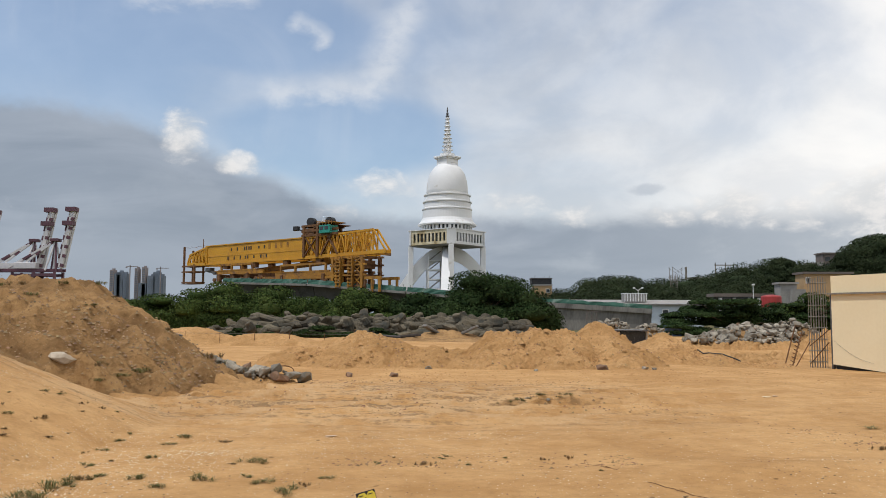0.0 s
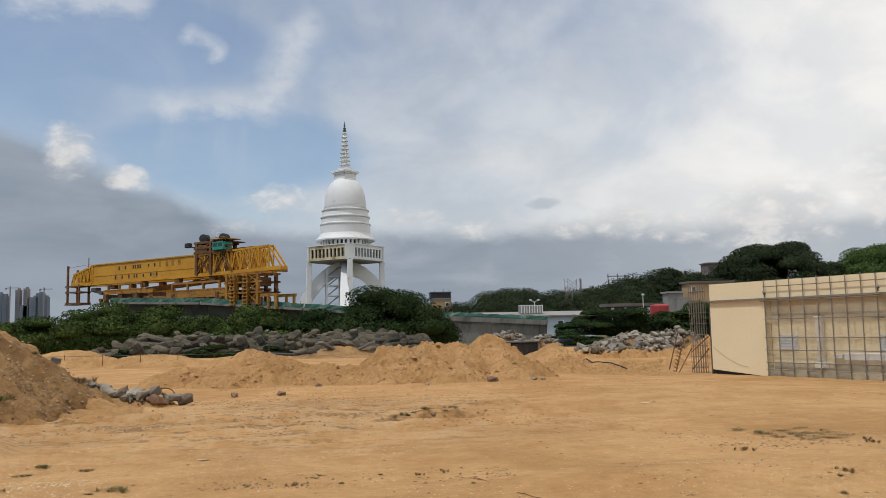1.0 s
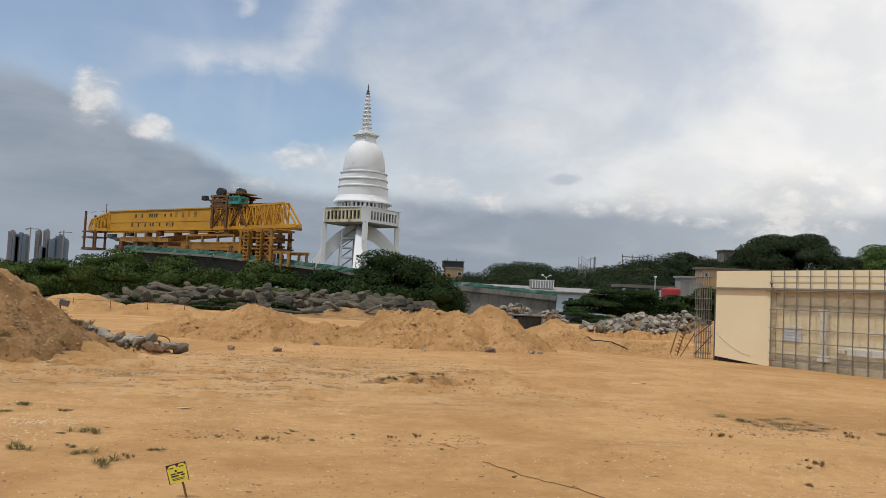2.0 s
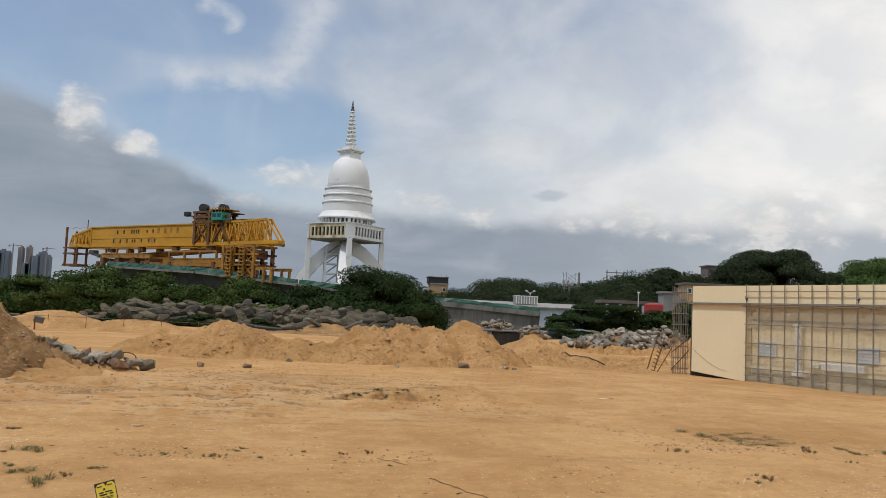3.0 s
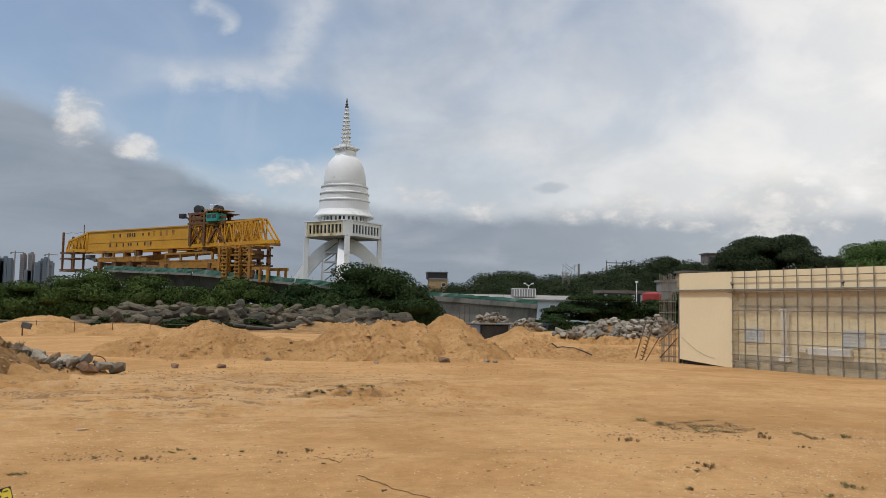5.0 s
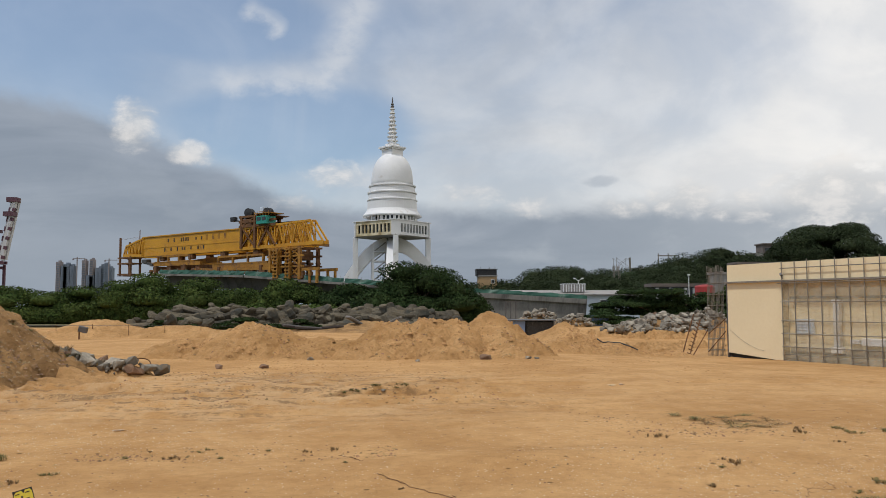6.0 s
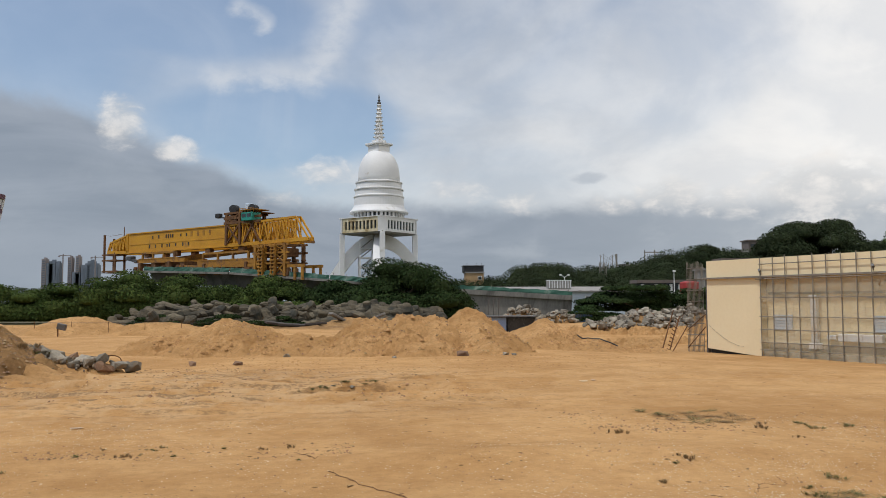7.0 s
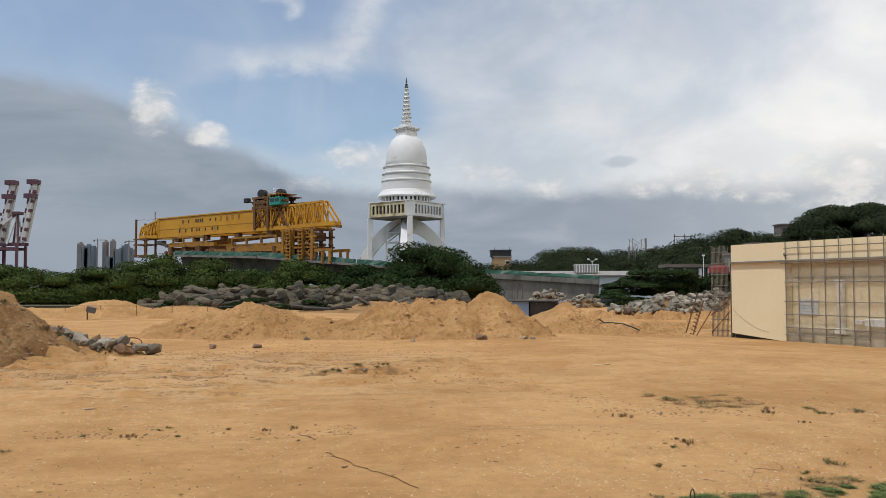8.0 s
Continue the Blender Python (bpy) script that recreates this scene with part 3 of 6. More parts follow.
# ---- foliage ----
def leaf_cloud(clumps, count, size, seed, core=True, flat=0.0):
    """Vertices and quads of many small leaf sprays over clumps (x, y, z, rx, ry, rz)."""
    rng = np.random.default_rng(seed)
    c = np.array(clumps, dtype=float)
    area = (c[:, 3] * c[:, 4] + c[:, 3] * c[:, 5] + c[:, 4] * c[:, 5])
    pick = rng.choice(len(c), count, p=area / area.sum())
    d = rng.normal(size=(count, 3))
    d /= np.linalg.norm(d, axis=1, keepdims=True)
    d[:, 2] = np.where(d[:, 2] < -0.35, -d[:, 2], d[:, 2])
    r = 0.72 + 0.38 * rng.random((count, 1)) ** 0.8
    p = c[pick, :3] + d * r * c[pick, 3:]
    nrm = d + rng.normal(size=(count, 3)) * 0.55 + np.array([0, 0, flat])
    nrm /= np.linalg.norm(nrm, axis=1, keepdims=True)
    t = np.cross(nrm, rng.normal(size=(count, 3)))
    t /= np.linalg.norm(t, axis=1, keepdims=True) + 1e-9
    b = np.cross(nrm, t)
    s = size * (0.5 + rng.random((count, 1)))
    w = 0.55 + 0.3 * rng.random((count, 1))
    droop = nrm * s * 0.25
    quad = np.stack([p - t * s - droop, p - b * s * w, p + t * s - droop, p + b * s * w], 1)
    verts = quad.reshape(-1, 3)
    faces = np.arange(count * 4).reshape(-1, 4)
    if core:
        cv, cf, base = [], [], len(verts)
        m, n = 7, 10
        for q in c:
            for i in range(m + 1):
                for j in range(n):
                    a, e = math.pi * i / m, 2 * math.pi * j / n
                    cv.append((q[0] + 0.6 * q[3] * math.sin(a) * math.cos(e), q[1] + 0.6 * q[4] * math.sin(a) * math.sin(e), q[2] + 0.6 * q[5] * math.cos(a)))
            for i in range(m):
                for j in range(n):
                    cf.append((base + i * n + j, base + (i + 1) * n + j, base + (i + 1) * n + (j + 1) % n, base + i * n + (j + 1) % n))
            base += (m + 1) * n
        verts, faces = np.vstack([verts, np.array(cv)]), np.vstack([faces, np.array(cf)])
    return verts, faces


def limbs(bm, base, clumps, r):
    """A tapered trunk that forks to the clumps."""
    fork = Vector((base[0], base[1], base[2] + 0.4 * (max(c[2] for c in clumps) - base[2])))
    rod(bm, base, fork, r, 8, r * 0.7)
    for c in clumps:
        rod(bm, fork - Vector((0, 0, 0.1)), Vector(c[:3]), r * 0.55, 6, r * 0.15)


def bush(name, x, y, w, depth, top, leaf, label, seed, size=0.22, count=5000, category="bush", group="", n=9, low=0.0, flat=0.2):
    rng = random.Random(seed)
    ob = thing(name, pose(x, y, 0), label, category, group)
    clumps = []
    for i in range(n):
        u = rng.uniform(-1, 1)
        v = rng.uniform(-1, 1)
        env = math.sqrt(max(0.05, 1 - 0.75 * u * u)) * math.sqrt(max(0.2, 1 - 0.5 * v * v))
        h = top * env * rng.uniform(0.62, 0.9)
        rz = rng.uniform(0.12, 0.24) * top
        k = rng.uniform(0.10, 0.2)
        clumps.append((u * w * 0.44, v * depth * 0.42, max(h - rz * 0.6, low + rz * 0.6), w * k, depth * k * 1.2, rz))
    for i in range(n):
        u = -1 + 2 * (i + 0.5) / n
        clumps.append((u * w * 0.45, -depth * 0.28 * math.sqrt(1 - u * u * 0.8), low + 0.2 * top, w * 0.16, depth * 0.22, top * 0.24))
    clumps.append((rng.uniform(-0.12, 0.12) * w, 0, top * 0.80, w * 0.2, depth * 0.25, top * 0.19))
    bm = bmesh.new()
    limbs(bm, (0, 0, -0.1), clumps[::2], 0.05 * top)
    part("trunk", bm, BARK, ob)
    v, f = leaf_cloud(clumps, count, size, seed, flat=flat)
    crown = new("crown", from_arrays("crown", v, f, leaf))
    crown.parent = ob
    return ob


HEDGE = "row of bushes behind the site"
for k, (x, y, w, top, leaf, lab) in enumerate((
        (-66, 98, 18, 4.9, LEAF, 0), (-54, 98, 16, 4.9, LEAF, 0), (-45, 96, 14, 5.0, LEAF, 0), (-36.5, 97, 14, 4.7, LEAF, 0), (-28, 96, 12, 6.2, LEAF, 1), (-22.6, 97, 11.5, 5.7, LEAF, 0),
        (-17, 100, 11, 4.5, LEAF, 0), (-11.0, 95, 10, 5.5, LEAF, 1), (-5.0, 98, 10, 5.0, LEAF_DARK, 0))):
    bush("hedge_bush", x, y, w, 9.0, top, leaf, ("dense green coastal bush in a continuous hedge", "rounded bright green bush standing above the hedge")[lab], 100 + k, 0.115, 26000, group=HEDGE, n=22)
bush("bush", 3.0, 94, 14.6, 11.0, 7.4, LEAF_DARK, "broad dark green bush with a ragged feathery top", 131, 0.115, 56000, n=30)
bush("bush", 7.6, 92, 6.4, 6.0, 4.2, LEAF_DARK, "low skirt of dark green bush beside the big one", 132, 0.13, 12000, n=14)


# ---- stupa ----
def build_stupa():
    ob = thing("stupa", pose(-3.35, 225, 0, 0, 0, 7), "tall white concrete stupa raised on crossing arches and columns", "stupa")
    bm = bmesh.new()
    lathe(bm, [(8.1, 26.7), (8.15, 27.0), (7.3, 28.0), (6.9, 28.7), (6.75, 31.0), (6.95, 31.1), (6.95, 31.4), (6.6, 31.6), (6.5, 33.0), (6.8, 33.1), (6.8, 33.4), (6.35, 33.6),
               (6.2, 34.9), (6.5, 35.0), (6.5, 35.3), (5.8, 35.5)], 56)
    part("bell_base", bm, WHITE, ob, smooth=False)
    bm = bmesh.new()
    prof = [(5.75, 35.3)]
    for i in range(13):
        a = i / 12 * math.pi / 2
        prof.append((max(0.5, 5.75 * math.cos(a) ** 0.72), 36.6 + 7.7 * math.sin(a) ** 1.05))
    lathe(bm, prof, 56)
    part("dome", bm, WHITE, ob, smooth=True)
    bm = bmesh.new()
    box(bm, (0, 0, 43.9), (4.2, 4.2, 3.6), pose(0, 0, 0, 0, 0, 38), 0.05)
    part("harmika", bm, WHITE, ob)
    bm = bmesh.new()
    box(bm, (0, 0, 46.0), (5.5, 5.5, 0.5), pose(0, 0, 0, 0, 0, 38), 0.06)
    box(bm, (0, 0, 45.6), (4.9, 4.9, 0.35), pose(0, 0, 0, 0, 0, 38), 0.05)
    part("harmika_slab", bm, WHITE, ob)
    bm = bmesh.new()
    prof = [(2.0, 46.2), (2.05, 47.0), (1.5, 47.1)]
    for i in range(9):
        t = i / 9
        r, z = 1.55 * (1 - t) + 0.55 * t, 47.2 + 10.0 * t
        prof += [(r * 0.74, z), (r * 0.72, z + 0.62), (r * 1.02, z + 0.78), (r * 1.02, z + 0.92)]
    prof += [(0.4, 57.2), (0.35, 57.6)]
    lathe(bm, prof, 24)
    part("spire", bm, WHITE, ob)
    bm = bmesh.new()
    lathe(bm, [(0.5, 57.4), (0.52, 57.8), (0.25, 58.0), (0.42, 58.4), (0.2, 58.7), (0.24, 59.3), (0.05, 60.35)], 12)
    part("finial", bm, METAL_DARK, ob, "dark metal finial")
    # drum with openings; the dark core paints the shade inside them
    bm = bmesh.new()
    lathe(bm, [(6.3, 24.6), (6.3, 26.9)], 40)
    part("drum_core", bm, GLASS_SHADE, ob, "dark core coloured for the shade in the drum windows")
    for i in range(36):
        a = 2 * math.pi * i / 36
        bm = bmesh.new()
        box(bm, (6.65, 0, 25.8), (0.5, 0.42 if i % 3 else 0.75, 2.2), pose(0, 0, 0, 0, 0, math.degrees(a)))
        part("drum_post", bm, WHITE, ob)
    # square gallery with cut corners, slotted faces
    R, cut = 11.0, 1.15
    side = R * math.sqrt(2) / 2
    for q in range(4):
        m = pose(0, 0, 0, 0, 0, -45 + 90 * q - 90)          # local -y is the outer face
        mm = m
        length = 2 * side - 2 * cut
        paint = STAINED if q == 1 else WHITE
        bm = bmesh.new()
        box(bm, (0, -side + 0.15, 21.55), (length, 0.3, 0.75), mm)
        box(bm, (0, -side + 0.15, 24.65), (length, 0.3, 0.9), mm)
        for e in (-1, 1):
            box(bm, (e * (length / 2 - 0.4), -side + 0.15, 23.05), (0.8, 0.3, 2.31), mm)
        part("gallery_face", bm, paint, ob, "stained slotted parapet" if q == 1 else "")
        slots = 9
        for i in range(slots + 1):
            bm = bmesh.new()
            u = -length / 2 + 0.8 + (length - 1.6) * i / slots
            box(bm, (u, -side + 0.2, 23.05), (0.5, 0.35, 2.3), mm)
            part("gallery_mullion", bm, paint, ob)
        # dark sheet whose colour stands for shade behind the slots
        bm = bmesh.new()
        box(bm, (0, -side + 0.95, 23.0), (length, 0.1, 2.6), mm)
        part("gallery_back", bm, GLASS_SHADE, ob, "dark sheet painted for the shade behind the slots")
        bm = bmesh.new()
        k = pose(0, 0, 0, 0, 0, 90 * q)
        box(bm, (0, -(R - cut * 0.72), 23.1), (cut * 2 + 0.1, 0.35, 4.0), k)
        part("gallery_corner", bm, WHITE, ob)
        bm = bmesh.new()
        box(bm, (0, -side, 25.2), (length + 1.4, 0.5, 0.22), mm)
        part("parapet_cap", bm, WHITE, ob)
        bm = bmesh.new()
        box(bm, (0, -(R - 1.0), 10.3), (1.35, 1.35, 21.4), k, 0.06)
        part("column", bm, WHITE, ob)
        # one leg of the crossing arches
        bm = bmesh.new()
        prev = None
        for i in range(17):
            t = i / 16
            u = 1.5 + 16.6 * t
            zt = 21.0 - 20.5 * t ** 1.75
            th = 3.9 - 1.5 * t
            hw = 0.95 + 0.3 * t
            ring = [bm.verts.new(v) for v in ((-hw, -u, zt), (hw, -u, zt), (hw, -u + th * 0.75 * t + 0.2, zt - th), (-hw, -u + th * 0.75 * t + 0.2, zt - th))]
            if prev:
                for e in range(4):
                    bm.faces.new((prev[e], prev[(e + 1) % 4], ring[(e + 1) % 4], ring[e]))
            prev = ring
        bm.faces.new(prev)
        bmesh.ops.transform(bm, matrix=pose(0, 0, 0, 0, 0, 90 * q - 8), verts=bm.verts)
        bmesh.ops.recalc_face_normals(bm, faces=bm.faces)
        part("arch_leg", bm, WHITE, ob)
    bm = bmesh.new()
    box(bm, (0, 0, 21.1), (2 * side - 0.7, 2 * side - 0.7, 0.4), pose(0, 0, 0, 0, 0, 45))
    part("gallery_floor", bm, CONC, ob)
    bm = bmesh.new()
    box(bm, (0, 0, 25.0), (2 * side - 0.9, 2 * side - 0.9, 0.25), pose(0, 0, 0, 0, 0, 45))
    part("gallery_roof", bm, WHITE, ob)
    # stair tower between the arches
    for (u, v) in ((-5.3, -1.6), (-1.6, -1.6), (-5.3, 1.6), (-1.6, 1.6)):
        bm = bmesh.new()
        box(bm, (u, v, 9.5), (0.5, 0.5, 19))
        part("stair_column", bm, WHITE, ob)
    for i in range(7):
        bm = bmesh.new()
        box(bm, (-3.45, 0, 1.5 + 2.6 * i), (4.2, 3.7, 0.35))
        part("stair_landing", bm, WHITE, ob)
        bm = bmesh.new()
        beam(bm, (-5.0, -0.9, 1.6 + 2.6 * i), (-1.9, -0.9, 4.1 + 2.6 * i), 1.2, 0.3)
        part("stair_flight", bm, CONC, ob)
    bm = bmesh.new()
    box(bm, (-1.2, 0.5, 10), (0.3, 3.4, 20))
    part("stair_wall", bm, CONC, ob)


build_stupa()


# ---- viaduct and launching gantry ----
def deck_run(a, b, width, depth, label, group, wall=True, dark=False):
    """A run of viaduct from a to b (points on its near top edge), the deck behind it."""
    a, b = Vector(a), Vector(b)
    d = b - a
    yaw = math.degrees(math.atan2(d.y, d.x))
    n = Vector((d.x, d.y, 0)).length
    slope = math.degrees(math.atan2(d.z, n))
    ob = thing("viaduct_span", pose(a.x, a.y, a.z, 0, -slope, yaw), label, "viaduct", group)
    L = d.length
    bm = bmesh.new()
    box(bm, (L / 2, width / 2, -0.17), (L, width, 0.35))
    part("deck", bm, WORNSHADECONC, ob)
    bm = bmesh.new()
    box(bm, (L / 2, 0.12, -0.16), (L, 0.5, 0.38) if dark else (L, 0.5, 0.75))
    part("edge_beam", bm, WORNSHADECONC, ob, "stained concrete edge beam")
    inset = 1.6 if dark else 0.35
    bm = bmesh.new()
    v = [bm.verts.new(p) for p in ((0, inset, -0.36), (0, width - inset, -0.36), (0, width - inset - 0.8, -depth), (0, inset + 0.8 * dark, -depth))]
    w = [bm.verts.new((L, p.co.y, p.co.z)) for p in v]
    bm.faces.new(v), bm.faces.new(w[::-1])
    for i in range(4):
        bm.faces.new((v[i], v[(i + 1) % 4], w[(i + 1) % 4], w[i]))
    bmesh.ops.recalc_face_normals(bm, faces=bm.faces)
    # dark runs: shade of the deck overhang is put into the girder colour
    part("box_girder", bm, SHADECONC if dark else WORNSHADECONC, ob, "weathered box girder darkened for shade under the deck" if dark else "")
    for u in (0.14 * L, 0.92 * L):
        bm = bmesh.new()
        box(bm, (float(u), width / 2, -depth - 5), (1.6, 3.0, 10.1), pose(0, 0, 0, 0, slope, 0))
        part("pier", bm, CONC, ob)
    # green safety netting on posts
    rng = random.Random(int(L))
    bm = bmesh.new()
    k = int(L / 0.8)
    row = []
    for i in range(k + 1):
        u = L * i / k
        h = 0.72 + 0.2 * rng.random()
        row.append([bm.verts.new((u, 0.05 + 0.12 * rng.random(), 0.02)), bm.verts.new((u, 0.05 + 0.2 * rng.random(), h * 0.5)), bm.verts.new((u, 0.15 + 0.15 * rng.random(), h))])
    for p, q in zip(row, row[1:]):
        for e in range(2):
            bm.faces.new((p[e], q[e], q[e + 1], p[e + 1]))
    net = part("netting", bm, GREENNET, ob, "sagging green safety netting")
    s = net.modifiers.new("thick", "SOLIDIFY")
    s.thickness = 0.03
    for u in np.arange(0.5, L, 2.4):
        bm = bmesh.new()
        rod(bm, (float(u), 0.3, 0), (float(u), 0.3, 1.15), 0.035, 6)
        part("rail_post", bm, TUBE, ob)
    return ob


VIA = "viaduct under construction"
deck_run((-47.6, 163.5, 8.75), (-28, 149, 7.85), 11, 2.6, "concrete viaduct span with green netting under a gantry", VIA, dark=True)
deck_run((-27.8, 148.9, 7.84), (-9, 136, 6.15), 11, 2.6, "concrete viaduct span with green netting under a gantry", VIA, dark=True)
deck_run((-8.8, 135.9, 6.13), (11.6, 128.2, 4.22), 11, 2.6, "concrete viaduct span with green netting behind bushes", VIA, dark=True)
deck_run((11.8, 128.1, 4.2), (29.6, 126.5, 3.1), 10, 4.2, "grey concrete viaduct ramp end with green netting", VIA)


def lattice(bm, a0, a1, b0, b1, n, w):
    """Chords a0-a1 and b0-b1 with posts and diagonals between them."""
    a0, a1, b0, b1 = map(Vector, (a0, a1, b0, b1))
    for i in range(n):
        p, q = a0.lerp(a1, i / n), a0.lerp(a1, (i + 1) / n)
        r, s = b0.lerp(b1, i / n), b0.lerp(b1, (i + 1) / n)
        beam(bm, p, r, w)
        mid = (r + s) / 2
        beam(bm, p, mid, w)
        beam(bm, q, mid, w)
    beam(bm, a1, b1, w)


def build_gantry():
    a, b = Vector((-58.9, 177, 0)), Vector((-11.3, 138, 0))
    yaw = math.degrees(math.atan2(b.y - a.y, b.x - a.x))
    ob = thing("launching_gantry", pose(a.x, a.y, 0, 0, 0, yaw), "yellow launching gantry with box girders and truss noses on a viaduct", "gantry")
    ob.matrix_world = ob.matrix_world @ Matrix.Diagonal((1.115, 1, 1, 1))
    zb, zt = 12.75, 16.6
    for row, y in enumerate((0.0, 4.2)):
        # box girder
        bm = bmesh.new()
        box(bm, (20.6, y, (zb + zt) / 2 + 0.05), (28.4, 0.9, zt - zb - 0.1))
        g = part("girder", bm, YELLOW, ob)
        for z, h in ((zt + 0.02, 0.22), (zb - 0.03, 0.26), (14.35, 0.2)):
            bm = bmesh.new()
            box(bm, (20.6, y, z), (28.6, 1.25 if z != 14.35 else 1.02, h))
            part("girder_flange", bm, YELLOW, g)
        if row == 0:
            for u in (6.6, 34.6):
                bm = bmesh.new()
                box(bm, (u, -0.5, (zb + zt) / 2), (0.35, 0.16, zt - zb - 0.25))
                part("splice_plate", bm, YELLOW, g)
            rng = random.Random(5)
            for z, us in ((15.55, (14.4, 16.2, 18.4, 19.0, 19.7, 20.3, 22.6, 24.2)), (13.75, (13.4, 15.3, 17.2, 18.7, 19.4, 21.2, 23.2, 24.8))):
                for u in us:
                    bm = bmesh.new()
                    box(bm, (u, -0.47, z), (0.3, 0.06, rng.uniform(0.5, 0.75)))
                    part("bolt_slot", bm, BLACK, g, "dark slot in the web")
            for u in (25.6, 27.4, 28.9, 30.6):
                bm = bmesh.new()
                box(bm, (u, -0.46, 15.6), (0.55, 0.05, 1.0))
                part("lettering_bar", bm, OCHRE, g, "faded lettering bar")
        # nose trusses
        for nm, u0, u1, ztop0, ztop1, n in (("rear_nose", 6.4, 1.0, zt - 0.3, 15.0, 5), ("front_nose", 35.0, 51.4 - 5.5 * row, zt - 0.1, zt + 0.4, 8 - 2 * row)):
            bm = bmesh.new()
            tip = 0.2 if u1 < u0 else 54.2 - 6.0 * row
            for e in (-0.55, 0.55):
                beam(bm, (u0, y + e, ztop0), (u1, y + e, ztop1), 0.3, 0.34)
                beam(bm, (u0, y + e, zb + 0.1), (tip, y + e, zb + 0.35), 0.34, 0.62)
                lattice(bm, (u0, y + e, zb + 0.2), (u1, y + e, zb + 0.3), (u0, y + e, ztop0), (u1, y + e, ztop1), n, 0.2)
                beam(bm, (u1, y + e, ztop1), (tip, y + e, zb + 0.4), 0.24)
            for i in range(n + 1):
                u = u0 + (u1 - u0) * i / n
                z = ztop0 + (ztop1 - ztop0) * i / n
                beam(bm, (u, y - 0.55, z), (u, y + 0.55, z), 0.15)
            part(nm, bm, YELLOW, ob, "yellow lattice nose")
    for u in (1.0, 8, 32, 51):
        bm = bmesh.new()
        beam(bm, (u, 0, zb + 0.2), (u, 4.2, zb + 0.2), 0.35, 0.5)
        part("cross_beam", bm, OCHRE, ob)
    # hanging platform under the rear nose
    def platform_bar(p, q, w, h=None):
        bm = bmesh.new()
        beam(bm, p, q, w, h)
        part("platform_bar", bm, RUST, ob, "rusty hanging platform bar")

    for y in (-0.6, 1.6):
        platform_bar((-0.9, y, 8.9), (-0.9, y, 16.9 if y < 0 else 16.2), 0.34)
        platform_bar((2.7, y, 8.9), (2.7, y, 13.0 if y < 0 else 16.0), 0.34)
        for z in (9.1, 11.4, 12.6):
            platform_bar((-1.6, y, z), (3.2, y, z), 0.26, 0.3)
    for z in (9.1, 11.4, 12.6):
        for u in (-0.9, 2.7):
            platform_bar((u, -0.4, z), (u, 1.4, z), 0.26)
    bm = bmesh.new()
    box(bm, (0.8, 0.5, 8.82), (4.8, 2.6, 0.12))
    part("rear_platform", bm, RUST, ob, "rusty hanging platform floor")
    bm = bmesh.new()
    beam(bm, (5.0, -0.2, 16.4), (5.0, -0.2, 18.3), 0.12)
    for u in np.arange(-0.9, 6, 2.2):
        rod(bm, (float(u), -0.6, 16.8), (float(u) + 2.2, -0.5, 16.5), 0.03, 5)
    part("rear_mast", bm, RUST, ob)
    # winch trolley
    before = set(ob.children)
    bm = bmesh.new()
    for u in (33.2, 36.6):
        for y in (-0.7, 4.9):
            beam(bm, (u, y, 12.9), (u, y, 18.68), 0.5)
    for z in (16.9, 17.75, 18.68):
        for y in (-0.7, 4.9):
            beam(bm, (32.6, y, z), (41.5 if z < 18 else 37.4, y, z), 0.4)
        for u in (33.2, 36.6):
            beam(bm, (u, -0.7, z), (u, 4.9, z), 0.4)
    for y in (-0.75,):
        beam(bm, (33.2, y, 13), (36.6, y, 16.8), 0.22)
        beam(bm, (36.6, y, 13), (33.2, y, 16.8), 0.22)
        beam(bm, (33.2, y, 16.9), (36.6, y, 18.62), 0.22)
        beam(bm, (37.5, y, 13.2), (40, y, 16.8), 0.3)
        beam(bm, (41.5, y, 13.2), (39, y, 16.8), 0.3)
    part("trolley_frame", bm, RUST, ob, "rusty brown trolley frame")
    bm = bmesh.new()
    box(bm, (36.0, 2.1, 18.81), (6.2, 5.6, 0.14))
    part("trolley_deck", bm, RUST, ob)
    bm = bmesh.new()
    box(bm, (34.4, 0.2, 17.63), (2.6, 2.0, 1.3), None, 0.1)
    box(bm, (35.0, 2.9, 17.69), (3.0, 2.0, 1.2), None, 0.1)
    part("winch_housing", bm, RUST, ob, "dark brown winch housing")
    for u in (33.9, 38.6):
        bm = bmesh.new()
        lathe(bm, [(0.2, -0.55), (0.8, -0.5), (0.8, -0.3), (0.55, -0.2), (0.55, 0.2), (0.8, 0.3), (0.8, 0.5), (0.2, 0.55)], 18)
        bmesh.ops.transform(bm, matrix=pose(u, 0.4, 19.55 if u < 36 else 19.30, 90, 0, 12), verts=bm.verts)
        part("cable_drum", bm, BLACK, ob, "black cable drum")
    bm = bmesh.new()
    box(bm, (37.2, 0.6, 19.75), (0.95, 1.0, 1.2), None, 0.08)
    part("control_box", bm, PALEBLUE, ob, "pale grey control box")
    bm = bmesh.new()
    box(bm, (38.9, -0.4, 17.75), (2.6, 2.2, 1.5), None, 0.08)
    cab = part("cabin", bm, GREENCAB, ob, "green operator cabin")
    for u in (38.3, 39.5):
        bm = bmesh.new()
        box(bm, (u, -1.51, 17.94), (0.9, 0.06, 0.6))
        part("cabin_window", bm, GLASS_SHADE, cab)
    bm = bmesh.new()
    box(bm, (39.0, 0.2, 18.96), (3.8, 3.4, 0.14))
    for u in np.arange(37.4, 41.0, 0.7):
        rod(bm, (float(u), -1.7, 18.50), (float(u), -1.7, 19.18), 0.05, 5)
